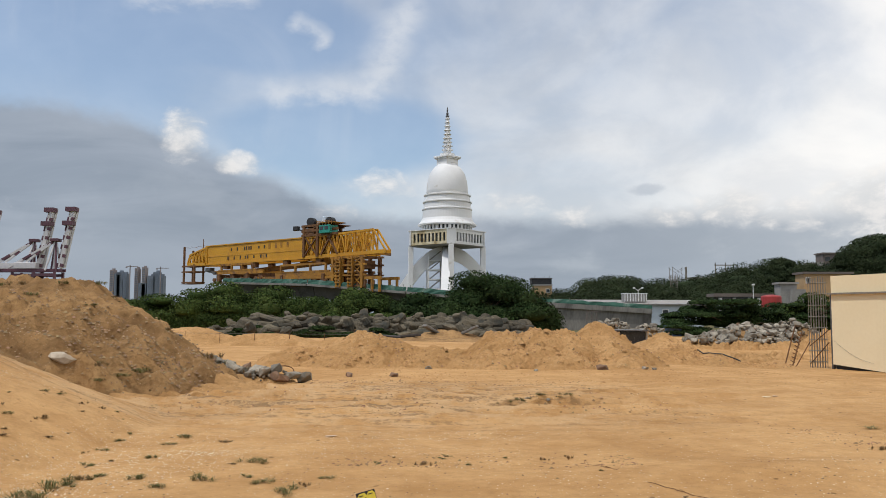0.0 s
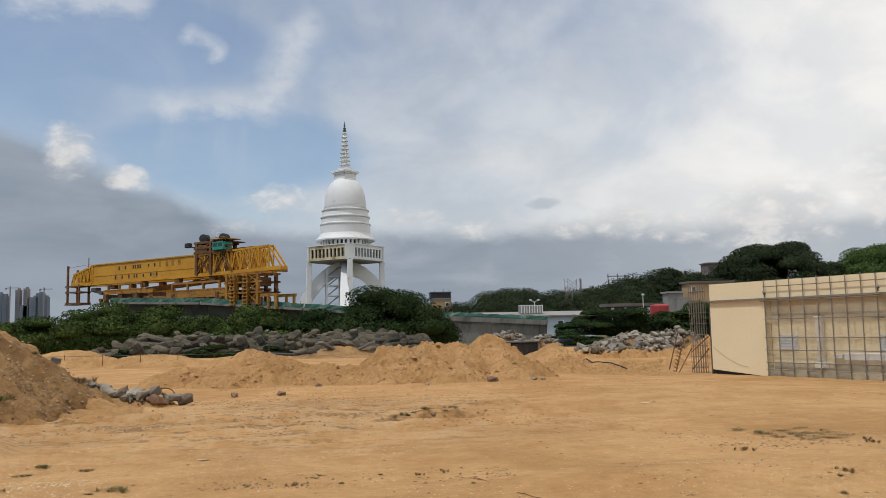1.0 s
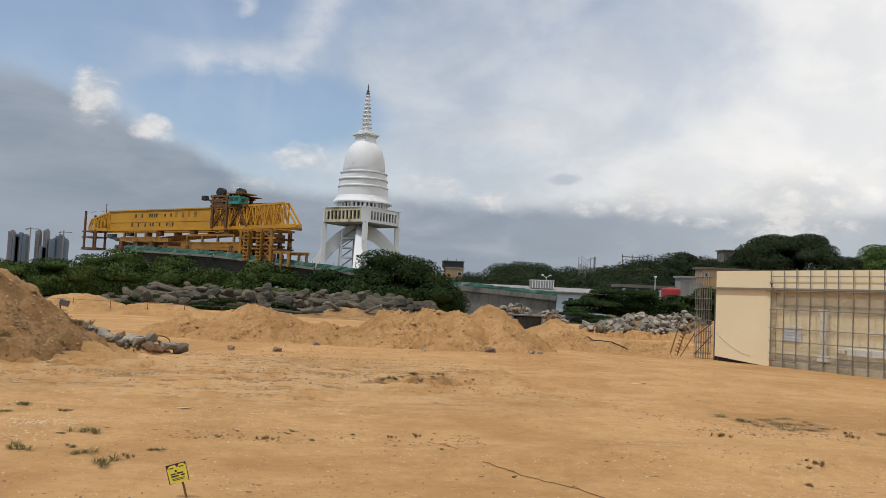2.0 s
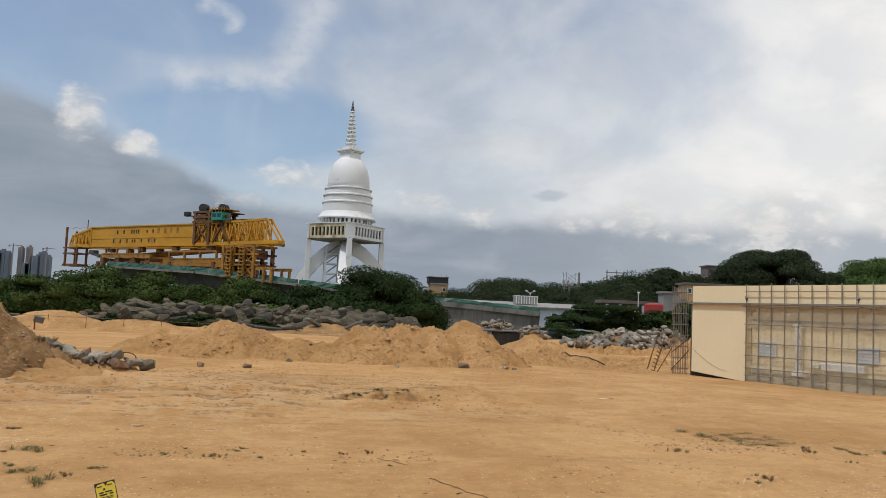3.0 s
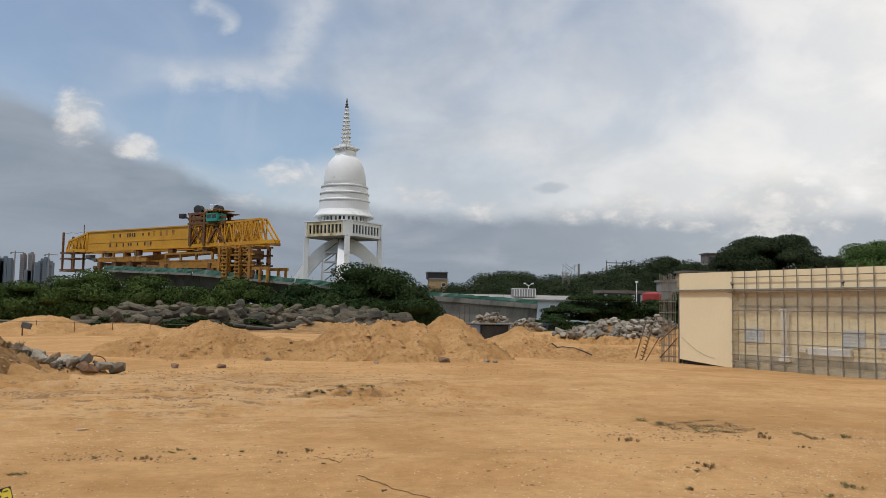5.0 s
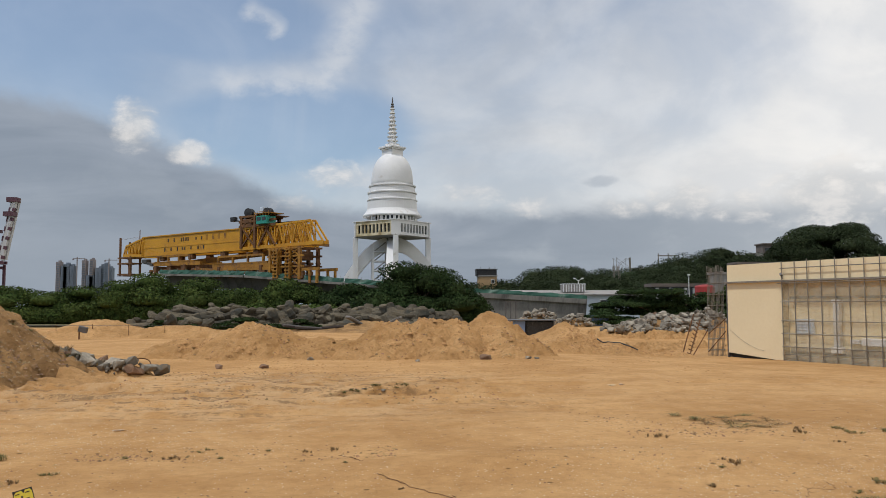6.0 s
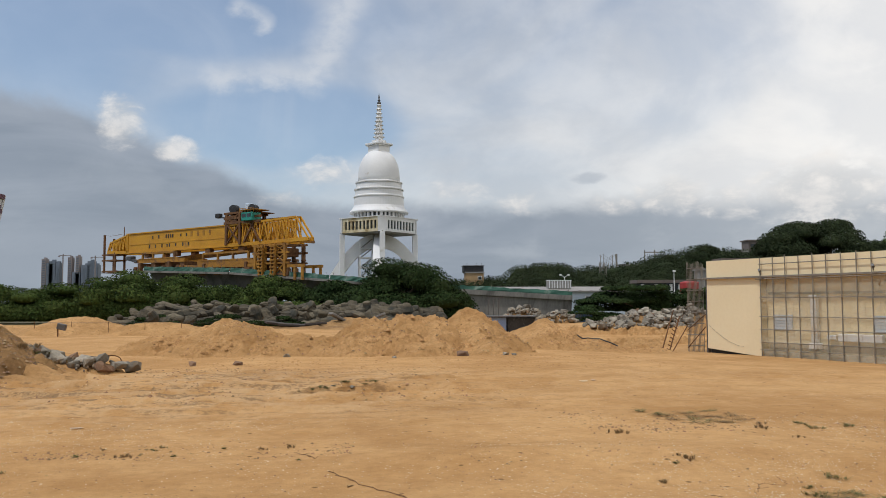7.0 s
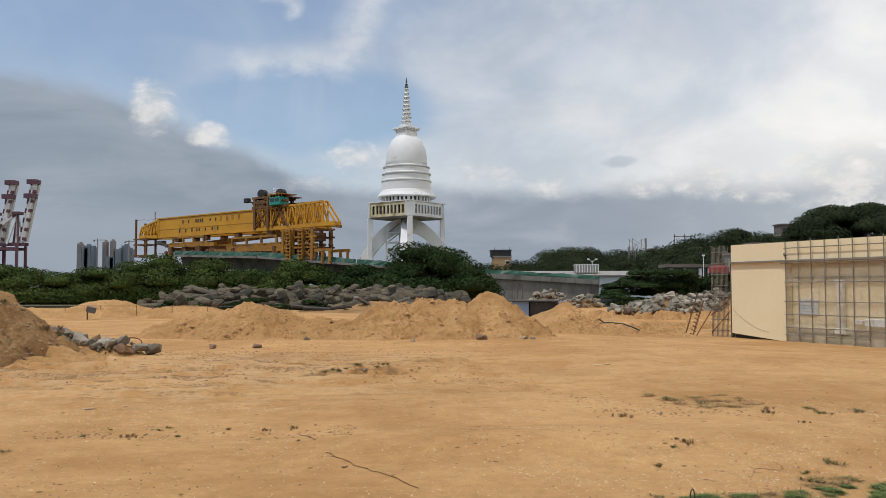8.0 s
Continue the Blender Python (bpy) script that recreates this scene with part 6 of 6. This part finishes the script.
def port_crane(x, y):
    """A quay crane with its boom raised; local +x is the water side."""
    ob = thing("quay_crane", pose(x, y, 0), "red and white quay crane with its boom raised", "quay crane", "quay cranes in the port")
    for u in (0, -17):
        for v in (0, 14):
            bm = bmesh.new(); beam(bm, (u, v, 0), (u, v, 36), 1.8); part("leg", bm, CRANE_RED, ob)
    for z in (16.0, 33.5):
        for v in (0, 14):
            bm = bmesh.new(); beam(bm, (-17, v, z), (0, v, z), 1.6, 2.2); part("portal_beam", bm, CRANE_RED, ob)
    bm = bmesh.new(); beam(bm, (-17, 0, 4), (0, 0, 16), 1.0); part("portal_brace", bm, CRANE_RED, ob)
    for v in (4, 10):
        bm = bmesh.new(); beam(bm, (-44, v, 37.2), (4, v, 37.2), 1.5, 2.4); part("girder", bm, CRANE_RED, ob)
    bm = bmesh.new(); box(bm, (-26, 7, 41), (18, 9, 5), None, 0.3); part("machinery_house", bm, CRANE_WHITE, ob)
    hinge, top = Vector((2.0, 5, 39.5)), Vector((11.5, 5, 88.5))
    n = 13
    for k in range(n):
        a, b = hinge.lerp(top, k / n), hinge.lerp(top, (k + 1) / n)
        bm = bmesh.new()
        for e in (0, 5):
            beam(bm, a + Vector((0, e, 0)), b + Vector((0, e, 0)), 2.9)
        beam(bm, a, a + Vector((0, 5, 0)), 0.8)
        part("boom_section", bm, CRANE_WHITE, ob)
        if k % 2 == 0:
            bm = bmesh.new()
            beam(bm, a.lerp(b, 0.15) + Vector((1.0, -0.4, 0)), a.lerp(b, 0.85) + Vector((1.0, -0.4, 0)), 2.2)
            part("boom_band", bm, CRANE_RED, ob)
        bm = bmesh.new()
        beam(bm, a + Vector((-3.4, 2, 0)), b + Vector((-3.4, 2, 0)), 1.0 if k % 2 else 1.7)
        part("boom_tie", bm, CRANE_RED if k % 2 == 0 else CRANE_WHITE, ob)
    for k in (9, 12):
        p = hinge.lerp(top, (k + 0.6) / n)
        bm = bmesh.new(); box(bm, (p.x - 2.0, 6, p.z), (8.0, 7, 3.6), pose(0, 0, 0)); part("boom_platform", bm, CRANE_RED, ob)
    apex = Vector((-3.5, 7, 62))
    for q, mat in (((0, 2, 36), CRANE_RED), ((0, 12, 36), CRANE_WHITE), ((-9, 2, 37), CRANE_WHITE), ((-9, 12, 37), CRANE_RED)):
        bm = bmesh.new(); beam(bm, apex, q, 1.2); part("apex_leg", bm, mat, ob)
    for e, q in enumerate(((-42, 5, 38.5), (-42, 9, 38.5), (-26, 5, 44))):
        for k in range(6):
            a, b = apex.lerp(Vector(q), k / 6), apex.lerp(Vector(q), (k + 1) / 6)
            bm = bmesh.new(); beam(bm, a, b, 1.5); part("backstay", bm, CRANE_WHITE if k % 3 else CRANE_RED, ob)
    bm = bmesh.new(); box(bm, (-3.5, 7, 62), (6, 8, 2.4), None, 0.2); part("apex_platform", bm, CRANE_RED, ob)
    bm = bmesh.new(); beam(bm, (-4, 7, 38), (-4, 7, 61), 1.0); part("apex_mast", bm, CRANE_WHITE, ob)
    return ob


first = port_crane(-324, 650)
copy_thing(first, pose(-344, 655, 0))
copy_thing(first, pose(-398, 668, 0))
ob = thing("quay_shed", pose(-362, 640, 0), "low dark red quay structure below the cranes", "shed")
block(ob, "wall", (0, 5, 9), (86, 10, 18), CRANE_RED)


# ---- warning sign ----
ob = thing("warning_sign", pose(-1.09, 8.8, 0, 0, -17, -6), "small torn yellow notice on a leaning wooden stake", "sign")
block(ob, "stake", (0.03, 0.012, 0.1), (0.018, 0.018, 0.42), RUST)
block(ob, "board", (0, 0, 0.235), (0.215, 0.008, 0.20), BLACK, "dark backing board")
SIGN_Y = material("sign_yellow", (0.80, 0.68, 0.09), (0.72, 0.60, 0.07), 8, 60, 0.6, 0.05)
bm = bmesh.new()
pts = [(-0.095, 0.14), (0.10, 0.13), (0.105, 0.30), (0.085, 0.325), (0.035, 0.325), (0.012, 0.29), (-0.008, 0.325), (-0.07, 0.32), (-0.098, 0.29)]
fv = [bm.verts.new((x, -0.008, z)) for x, z in pts]
bv = [bm.verts.new((x, -0.005, z)) for x, z in pts]
bm.faces.new(fv), bm.faces.new(bv[::-1])
for i in range(len(pts)):
    bm.faces.new((fv[i], bv[i], bv[(i + 1) % len(pts)], fv[(i + 1) % len(pts)]))
bmesh.ops.recalc_face_normals(bm, faces=bm.faces)
face = part("notice", bm, SIGN_Y, ob, "torn yellow notice")
for u, z, w, h in ((-0.055, 0.296, 0.05, 0.010), (0.055, 0.298, 0.05, 0.010), (-0.01, 0.262, 0.02, 0.02), (-0.045, 0.232, 0.05, 0.014), (0.03, 0.234, 0.07, 0.014), (-0.03, 0.208, 0.08, 0.014), (0.055, 0.21, 0.04, 0.014),
                   (0.0, 0.182, 0.14, 0.006), (0.0, 0.168, 0.12, 0.006)):
    block(face, "text_bar", (u, -0.0095, z), (w, 0.002, h), BLACK)


# ---- weeds, grit and litter ----
def tuft_mesh(seed, mat, n, r, h, leaf):
    """A low weed: thin blades and small leaves that spread from a few roots."""
    rng = np.random.default_rng(seed)
    roots = rng.normal(size=(5, 2)) * r * 0.42
    p = roots[rng.integers(0, 5, n)] + rng.normal(size=(n, 2)) * r * 0.10
    a, lean = rng.uniform(0, 6.283, n), 0.35 + 0.65 * rng.random(n)
    out = np.stack([np.cos(a), np.sin(a)], 1)
    length = r * (0.25 + 0.65 * rng.random(n))
    wide = leaf * (0.25 + 0.35 * rng.random(n))[:, None]
    side = np.stack([-out[:, 1], out[:, 0]], 1) * wide
    flat = np.full((n, 1), -0.01)
    mid = p + out * (length * lean * 0.5)[:, None]
    tip2 = p + out * (length * lean)[:, None]
    zm, zt = (h * (0.2 + 0.7 * rng.random((n, 1)))), (h * (0.15 + 1.1 * rng.random((n, 1))))
    quad = np.stack([np.hstack([p, flat]), np.hstack([mid - side, zm]), np.hstack([tip2, zt]), np.hstack([mid + side, zm])], 1)
    return from_arrays("weed_tuft", quad.reshape(-1, 3), np.arange(n * 4).reshape(-1, 4), mat)


TUFTS = [tuft_mesh(i, WEED if i % 3 else WEED_DRY, 150, 0.17 + 0.04 * (i % 3), 0.05 + 0.018 * (i % 4), 0.011) for i in range(6)]
MATS = [tuft_mesh(20 + i, WEED if i % 3 == 0 else WEED_DRY, 130, 0.5, 0.05, 0.014) for i in range(4)]


def tuft(x, y, s=1.0, flat=False, z=None, rng=random.Random(4)):
    ob = new("weed_tuft", rng.choice(MATS if flat else TUFTS))
    zz = flat_ground(x, y) if z is None else z
    ob.matrix_world = pose(x, y, zz, 0, 0, rng.uniform(0, 360)) @ Matrix.Diagonal((s, s, s, 1))
    tagged(ob, "flat mat of creeping weeds on the sand" if flat else "small dry green weed tuft in the sand", "weed", "weed tufts")


for x, y in ((-5.0, 12.7), (-5.2, 14.1), (-5.2, 14.9), (-4.3, 14.4), (-6.0, 13.3), (-5.5, 12.4), (-5.7, 12.1), (-4.6, 11.1), (-3.7, 11.0), (-3.6, 12.3), (-3.3, 12.5), (-4.1, 10.5), (-3.5, 9.8), (-2.8, 10.9),
             (-2.4, 10.3), (-3.1, 11.3), (-2.2, 10.7), (-6.2, 14.4)):
    tuft(x, y, 0.42 + 0.5 * (math.sin(x * 7 + y * 3) * 0.5 + 0.5))
for x, y in ((-5.5, 10.5), (-5.4, 11.1), (-5.5, 9.8)):
    tuft(x, y, 1.2)
    tuft(x + 0.18, y + 0.1, 0.8)
for x, y in ((6.9, 13.7), (7.1, 11.0), (6.9, 10.8), (6.5, 10.1), (9.5, 12.8), (11.1, 14.2), (8.1, 9.7), (8.6, 10.1), (8.0, 9.3), (9.4, 13.9), (10.3, 14.4), (10.3, 13.9), (9.6, 14.4), (6.1, 8.6), (1.45, 20.6), (1.2, 21.0), (2.4, 20.7)):
    tuft(x, y, 0.35 + 0.3 * (math.sin(x * 7 + y * 3) * 0.5 + 0.5))
for x, y, q in ((1.75, 20.9, 1.1), (1.9, 20.7, 0.9), (1.35, 20.6, 0.8), (2.05, 20.95, 0.8), (1.15, 20.5, 0.7), (2.6, 20.8, 0.7), (2.9, 21.0, 0.5)):
    tuft(x, y, q)
for x, y in ((8.7, 15.7), (9.4, 15.5), (9.3, 16.5), (8.8, 14.8), (9.3, 14.7), (8.3, 15.4), (8.3, 16.0), (8.1, 9.2), (8.3, 9.3), (8.5, 9.3), (7.7, 8.9), (6.8, 8.6), (7.1, 8.6), (7.4, 8.5), (7.7, 8.5), (1.7, 20.9), (1.3, 20.4)):
    tuft(x, y, 0.9 if y > 10 else 0.6, True)
for x, y in ((-0.5, 13.0), (-0.4, 12.9), (-1.2, 13.0), (-1.4, 12.5), (-0.7, 12.4), (0.0, 12.5), (0.6, 13.1), (1.2, 13.0), (1.6, 13.1), (-2.0, 11.3), (1.9, 11.8), (2.7, 10.3), (-0.36, 13.14)):
    tuft(x, y, 0.28 + 0.25 * (math.sin(x * 7 + y * 3) * 0.5 + 0.5))
rng = random.Random(31)
for i in range(34):
    x, y = rng.uniform(-15.5, -7.0), rng.uniform(20.5, 27.5)
    if spoil_height(x, y) > 0.15:
        tuft(x, y, rng.uniform(0.8, 1.7), False, spoil_height(x, y) + 0.03)
for i in range(26):
    x, y = rng.uniform(-8.5, -6.2), rng.uniform(11, 17)
    tuft(x, y, rng.uniform(0.3, 0.65))


def scatter(name, count, region, lo, hi, mat, label, seed, zfun=None, thick=0.6, clump=None):
    """Many small angular bits lying on the ground, in one mesh."""
    rng = np.random.default_rng(seed)
    x = rng.uniform(region[0], region[1], count * 3)
    y = region[2] * (region[3] / region[2]) ** rng.random(count * 3)
    dens = fbm(x, y, 0.35, 3, seed) if clump is None else fbm(x, y, clump, 3, seed)
    keep = rng.random(count * 3) < 0.12 + 1.1 * np.clip(dens, 0, 1)
    x, y = x[keep][:count], y[keep][:count]
    if zfun is None:
        z = ground_height(x, y)
    else:
        z = np.array([zfun(a, b) for a, b in zip(x, y)])
        on = z > ground_height(x, y) + 0.06
        x, y, z = x[on], y[on], z[on]
    n = len(x)
    s = lo + (hi - lo) * rng.random(n) ** 3
    base = np.array([(-1, -0.6, -0.3), (0.9, -0.7, -0.3), (0.7, 0.8, -0.3), (-0.8, 0.7, -0.3), (-0.4, -0.3, thick), (0.5, 0.2, thick * 0.8)])
    tri = np.array([(0, 1, 4), (1, 5, 4), (1, 2, 5), (2, 3, 5), (3, 4, 5), (3, 0, 4)])
    v = base[None] * (0.7 + 0.6 * rng.random((n, 6, 3)))
    a = rng.uniform(0, 6.283, n)
    ca, sa = np.cos(a)[:, None], np.sin(a)[:, None]
    vx, vy = v[:, :, 0] * ca - v[:, :, 1] * sa, v[:, :, 0] * sa + v[:, :, 1] * ca
    v = np.stack([vx, vy, v[:, :, 2]], 2) * s[:, None, None] + np.stack([x, y, z + 0.1 * s], 1)[:, None, :]
    f = tri[None] + (np.arange(n) * 6)[:, None, None]
    ob = new(name, from_arrays(name, v.reshape(-1, 3), f.reshape(-1, 3), mat))
    tagged(ob, label, "grit", kind="stuff")


SHELL = material("shell_grit", (0.70, 0.60, 0.44), (0.60, 0.47, 0.31), 3, 30, 0.8, 0, island=0.4)
CLOD = material("sand_clod", (0.34, 0.20, 0.095), (0.22, 0.13, 0.066), 3, 30, 0.95, 0.2, island=0.6)
SOILBIT = material("soil_clod", (0.20, 0.125, 0.065), (0.31, 0.21, 0.12), 0.8, 20, 0.95, 0.2, island=0.8)
scatter("shell_grit", 16000, (-7, 13, 7.5, 16), 0.003, 0.012, SHELL, "scattered pale shell fragments on the sand", 301)
scatter("shell_grit", 1500, (-6.2, -3.6, 9.8, 13.5), 0.004, 0.018, SHELL, "patch of pale shell fragments among weeds", 308, None, 0.6, 0.9)
scatter("sand_clods", 4200, (-9, 18, 8.0, 34), 0.003, 0.024, CLOD, "scattered small dark clods on the sand", 302)
scatter("sand_clods", 1900, (-9, 5, 19.0, 28), 0.010, 0.05, CLOD, "dark crumbs along the wheel ruts", 303, None, 0.6, 0.8)
scatter("sand_clods", 700, (-2.2, 2.6, 12.2, 13.4), 0.006, 0.03, CLOD, "line of dark crumbs and dry weed scraps", 311, None, 0.6, 1.2)
scatter("sand_clods", 220, (1.0, 3.6, 19.6, 21.6), 0.008, 0.05, CLOD, "dark crumbs round a weed clump", 312, None, 0.6, 1.0)
scatter("sand_clods", 700, (6.5, 11.5, 13.6, 16.5), 0.006, 0.035, CLOD, "dark crumbs among creeping weeds", 313, None, 0.6, 0.8)
scatter("shell_grit", 1200, (4.8, 9.0, 9.2, 11.0), 0.003, 0.011, SHELL, "patch of pale shell fragments by green weeds", 314, None, 0.6, 0.9)
scatter("soil_clods", 11000, (-17, -6.0, 19.5, 30), 0.008, 0.055, SOILBIT, "stones and clods strewn over the soil heap", 304, spoil_height)
scatter("sand_clods", 900, (-8, 1.5, 33.6, 38), 0.012, 0.07, CLOD, "clods strewn over the low sand heap", 305, pile_a, 0.6, 0.6)
scatter("sand_clods", 1400, (-1.5, 9.5, 33.6, 39.5), 0.012, 0.08, CLOD, "clods strewn over the slumped sand heap", 306, pile_b, 0.6, 0.6)
scatter("sand_clods", 500, (8.0, 18.0, 42.0, 46), 0.012, 0.06, CLOD, "clods strewn over the sand cone", 307, pile_c, 0.6, 0.6)


GREEN = [tuft_mesh(50 + i, material("green_weeds", (0.10, 0.15, 0.04), (0.16, 0.20, 0.065), 6, 30, 0.8, 0, island=0.6, spec=0.2), 420, 0.26, 0.05, 0.014) for i in range(3)]
rng = random.Random(61)
for i in range(24):
    x = rng.uniform(6.3, 8.9)
    y = 8.35 + 0.28 * (x - 5.9) * rng.uniform(0.2, 1.0) + rng.uniform(-0.08, 0.12)
    ob = new("weed_tuft", rng.choice(GREEN))
    s = rng.uniform(0.35, 0.8)
    ob.matrix_world = pose(x, y, flat_ground(x, y), 0, 0, rng.uniform(0, 360)) @ Matrix.Diagonal((s, s, s, 1))
    tagged(ob, "fresh green creeping weed on the sand", "weed", "weed tufts")


def vine(points, label, r=0.007):
    ob = new("vine")
    ob.matrix_world = pose(points[0][0], points[0][1], 0)
    tagged(ob, label, "vine", "dry runners on the sand")
    rng = random.Random(len(points) + int(points[0][0] * 10))
    bm = bmesh.new()
    prev = None
    for (x0, y0), (x1, y1) in zip(points, points[1:]):
        for i in range(6):
            t = i / 6
            x, y = x0 + (x1 - x0) * t + rng.uniform(-0.03, 0.03), y0 + (y1 - y0) * t + rng.uniform(-0.03, 0.03)
            p = Vector((x - points[0][0], y - points[0][1], flat_ground(x, y) + 0.008))
            if prev is not None:
                rod(bm, prev, p, r, 5)
                if rng.random() < 0.35:
                    rod(bm, p, p + Vector((rng.uniform(-0.12, 0.12), rng.uniform(-0.1, 0.1), 0.03)), r * 0.7, 4)
            prev = p
    part("runner", bm, RUST, ob)


vine(((1.7, 12.6), (2.0, 12.2), (2.15, 11.7)), "thin dry brown runner creeping over the sand", 0.003)
vine(((2.4, 11.0), (2.75, 10.5), (3.2, 9.9), (3.7, 9.0)), "thin dry brown runner creeping over the sand", 0.004)
vine(((7.3, 9.3), (7.6, 9.9), (7.9, 9.8), (8.0, 10.2)), "thin dry brown runner creeping over the sand", 0.002)
for x, y, s in ((8.3, 22.6, 1.0), (8.6, 22.8, 0.7), (-2.6, 15.6, 0.8)):
    ob = new("litter", stone_mesh("litter", int(x * 10) + 200, SHELL, 14, 0.30 * s, 0.11 * s, 0.03))
    ob.matrix_world = pose(x, y, flat_ground(x, y) + 0.012, 0, 3, 12)
    tagged(ob, "torn scrap of pale plastic on the sand", "litter", "litter on the sand")
ob = new("wire_loop")
ob.matrix_world = pose(6.35, 8.35, flat_ground(6.35, 8.35))
tagged(ob, "bent black wire sticking out of the sand", "wire")
bm = bmesh.new()
pts = [Vector((0.03 * math.cos(a) + 0.05 * (a / 6), 0.01 * a, 0.06 + 0.09 * math.sin(a * 1.1))) for a in np.linspace(-0.6, 4.2, 12)]
for p, q in zip(pts, pts[1:]):
    rod(bm, p, q, 0.006, 5)
part("wire", bm, BLACK, ob)
for k, (x, y, s) in enumerate(((1.9, 20.3, 0.16), (2.1, 20.6, 0.13), (1.6, 20.9, 0.1), (2.3, 20.9, 0.09))):
    ob = new("stone", STONES[k])
    ob.matrix_world = pose(x, y, flat_ground(x, y) + s * 0.2, 10, 5, 70 * k) @ Matrix.Diagonal((s * 1.2, s * 1.2, s, 1))
    tagged(ob, "small grey stone among dry weeds", "stone", "loose stones on the sand")
DAMPCLOD = material("damp_sand_clod", (0.50, 0.28, 0.115), (0.30, 0.165, 0.07), 4, 25, 0.95, 0.3, spec=0.15)
for k, (zf, reg) in enumerate(((pile_a, (-9.5, 1.5, 34.0, 38.0)), (pile_b, (-1.8, 10.0, 33.8, 39.5)), (pile_c, (8.0, 18.0, 42.0, 46.0)))):
    scatter("sand_clods", 1300, reg, 0.02, 0.13, DAMPCLOD, "crumbled clods of damp sand on a heap", 610 + k, zf, 0.7, 0.8)
scatter("sand_clods", 1100, (-10.0, 13.0, 27.0, 34.5), 0.015, 0.06, DAMPCLOD, "crumbled clods of damp sand round the heaps", 620, None, 0.6, 0.3)
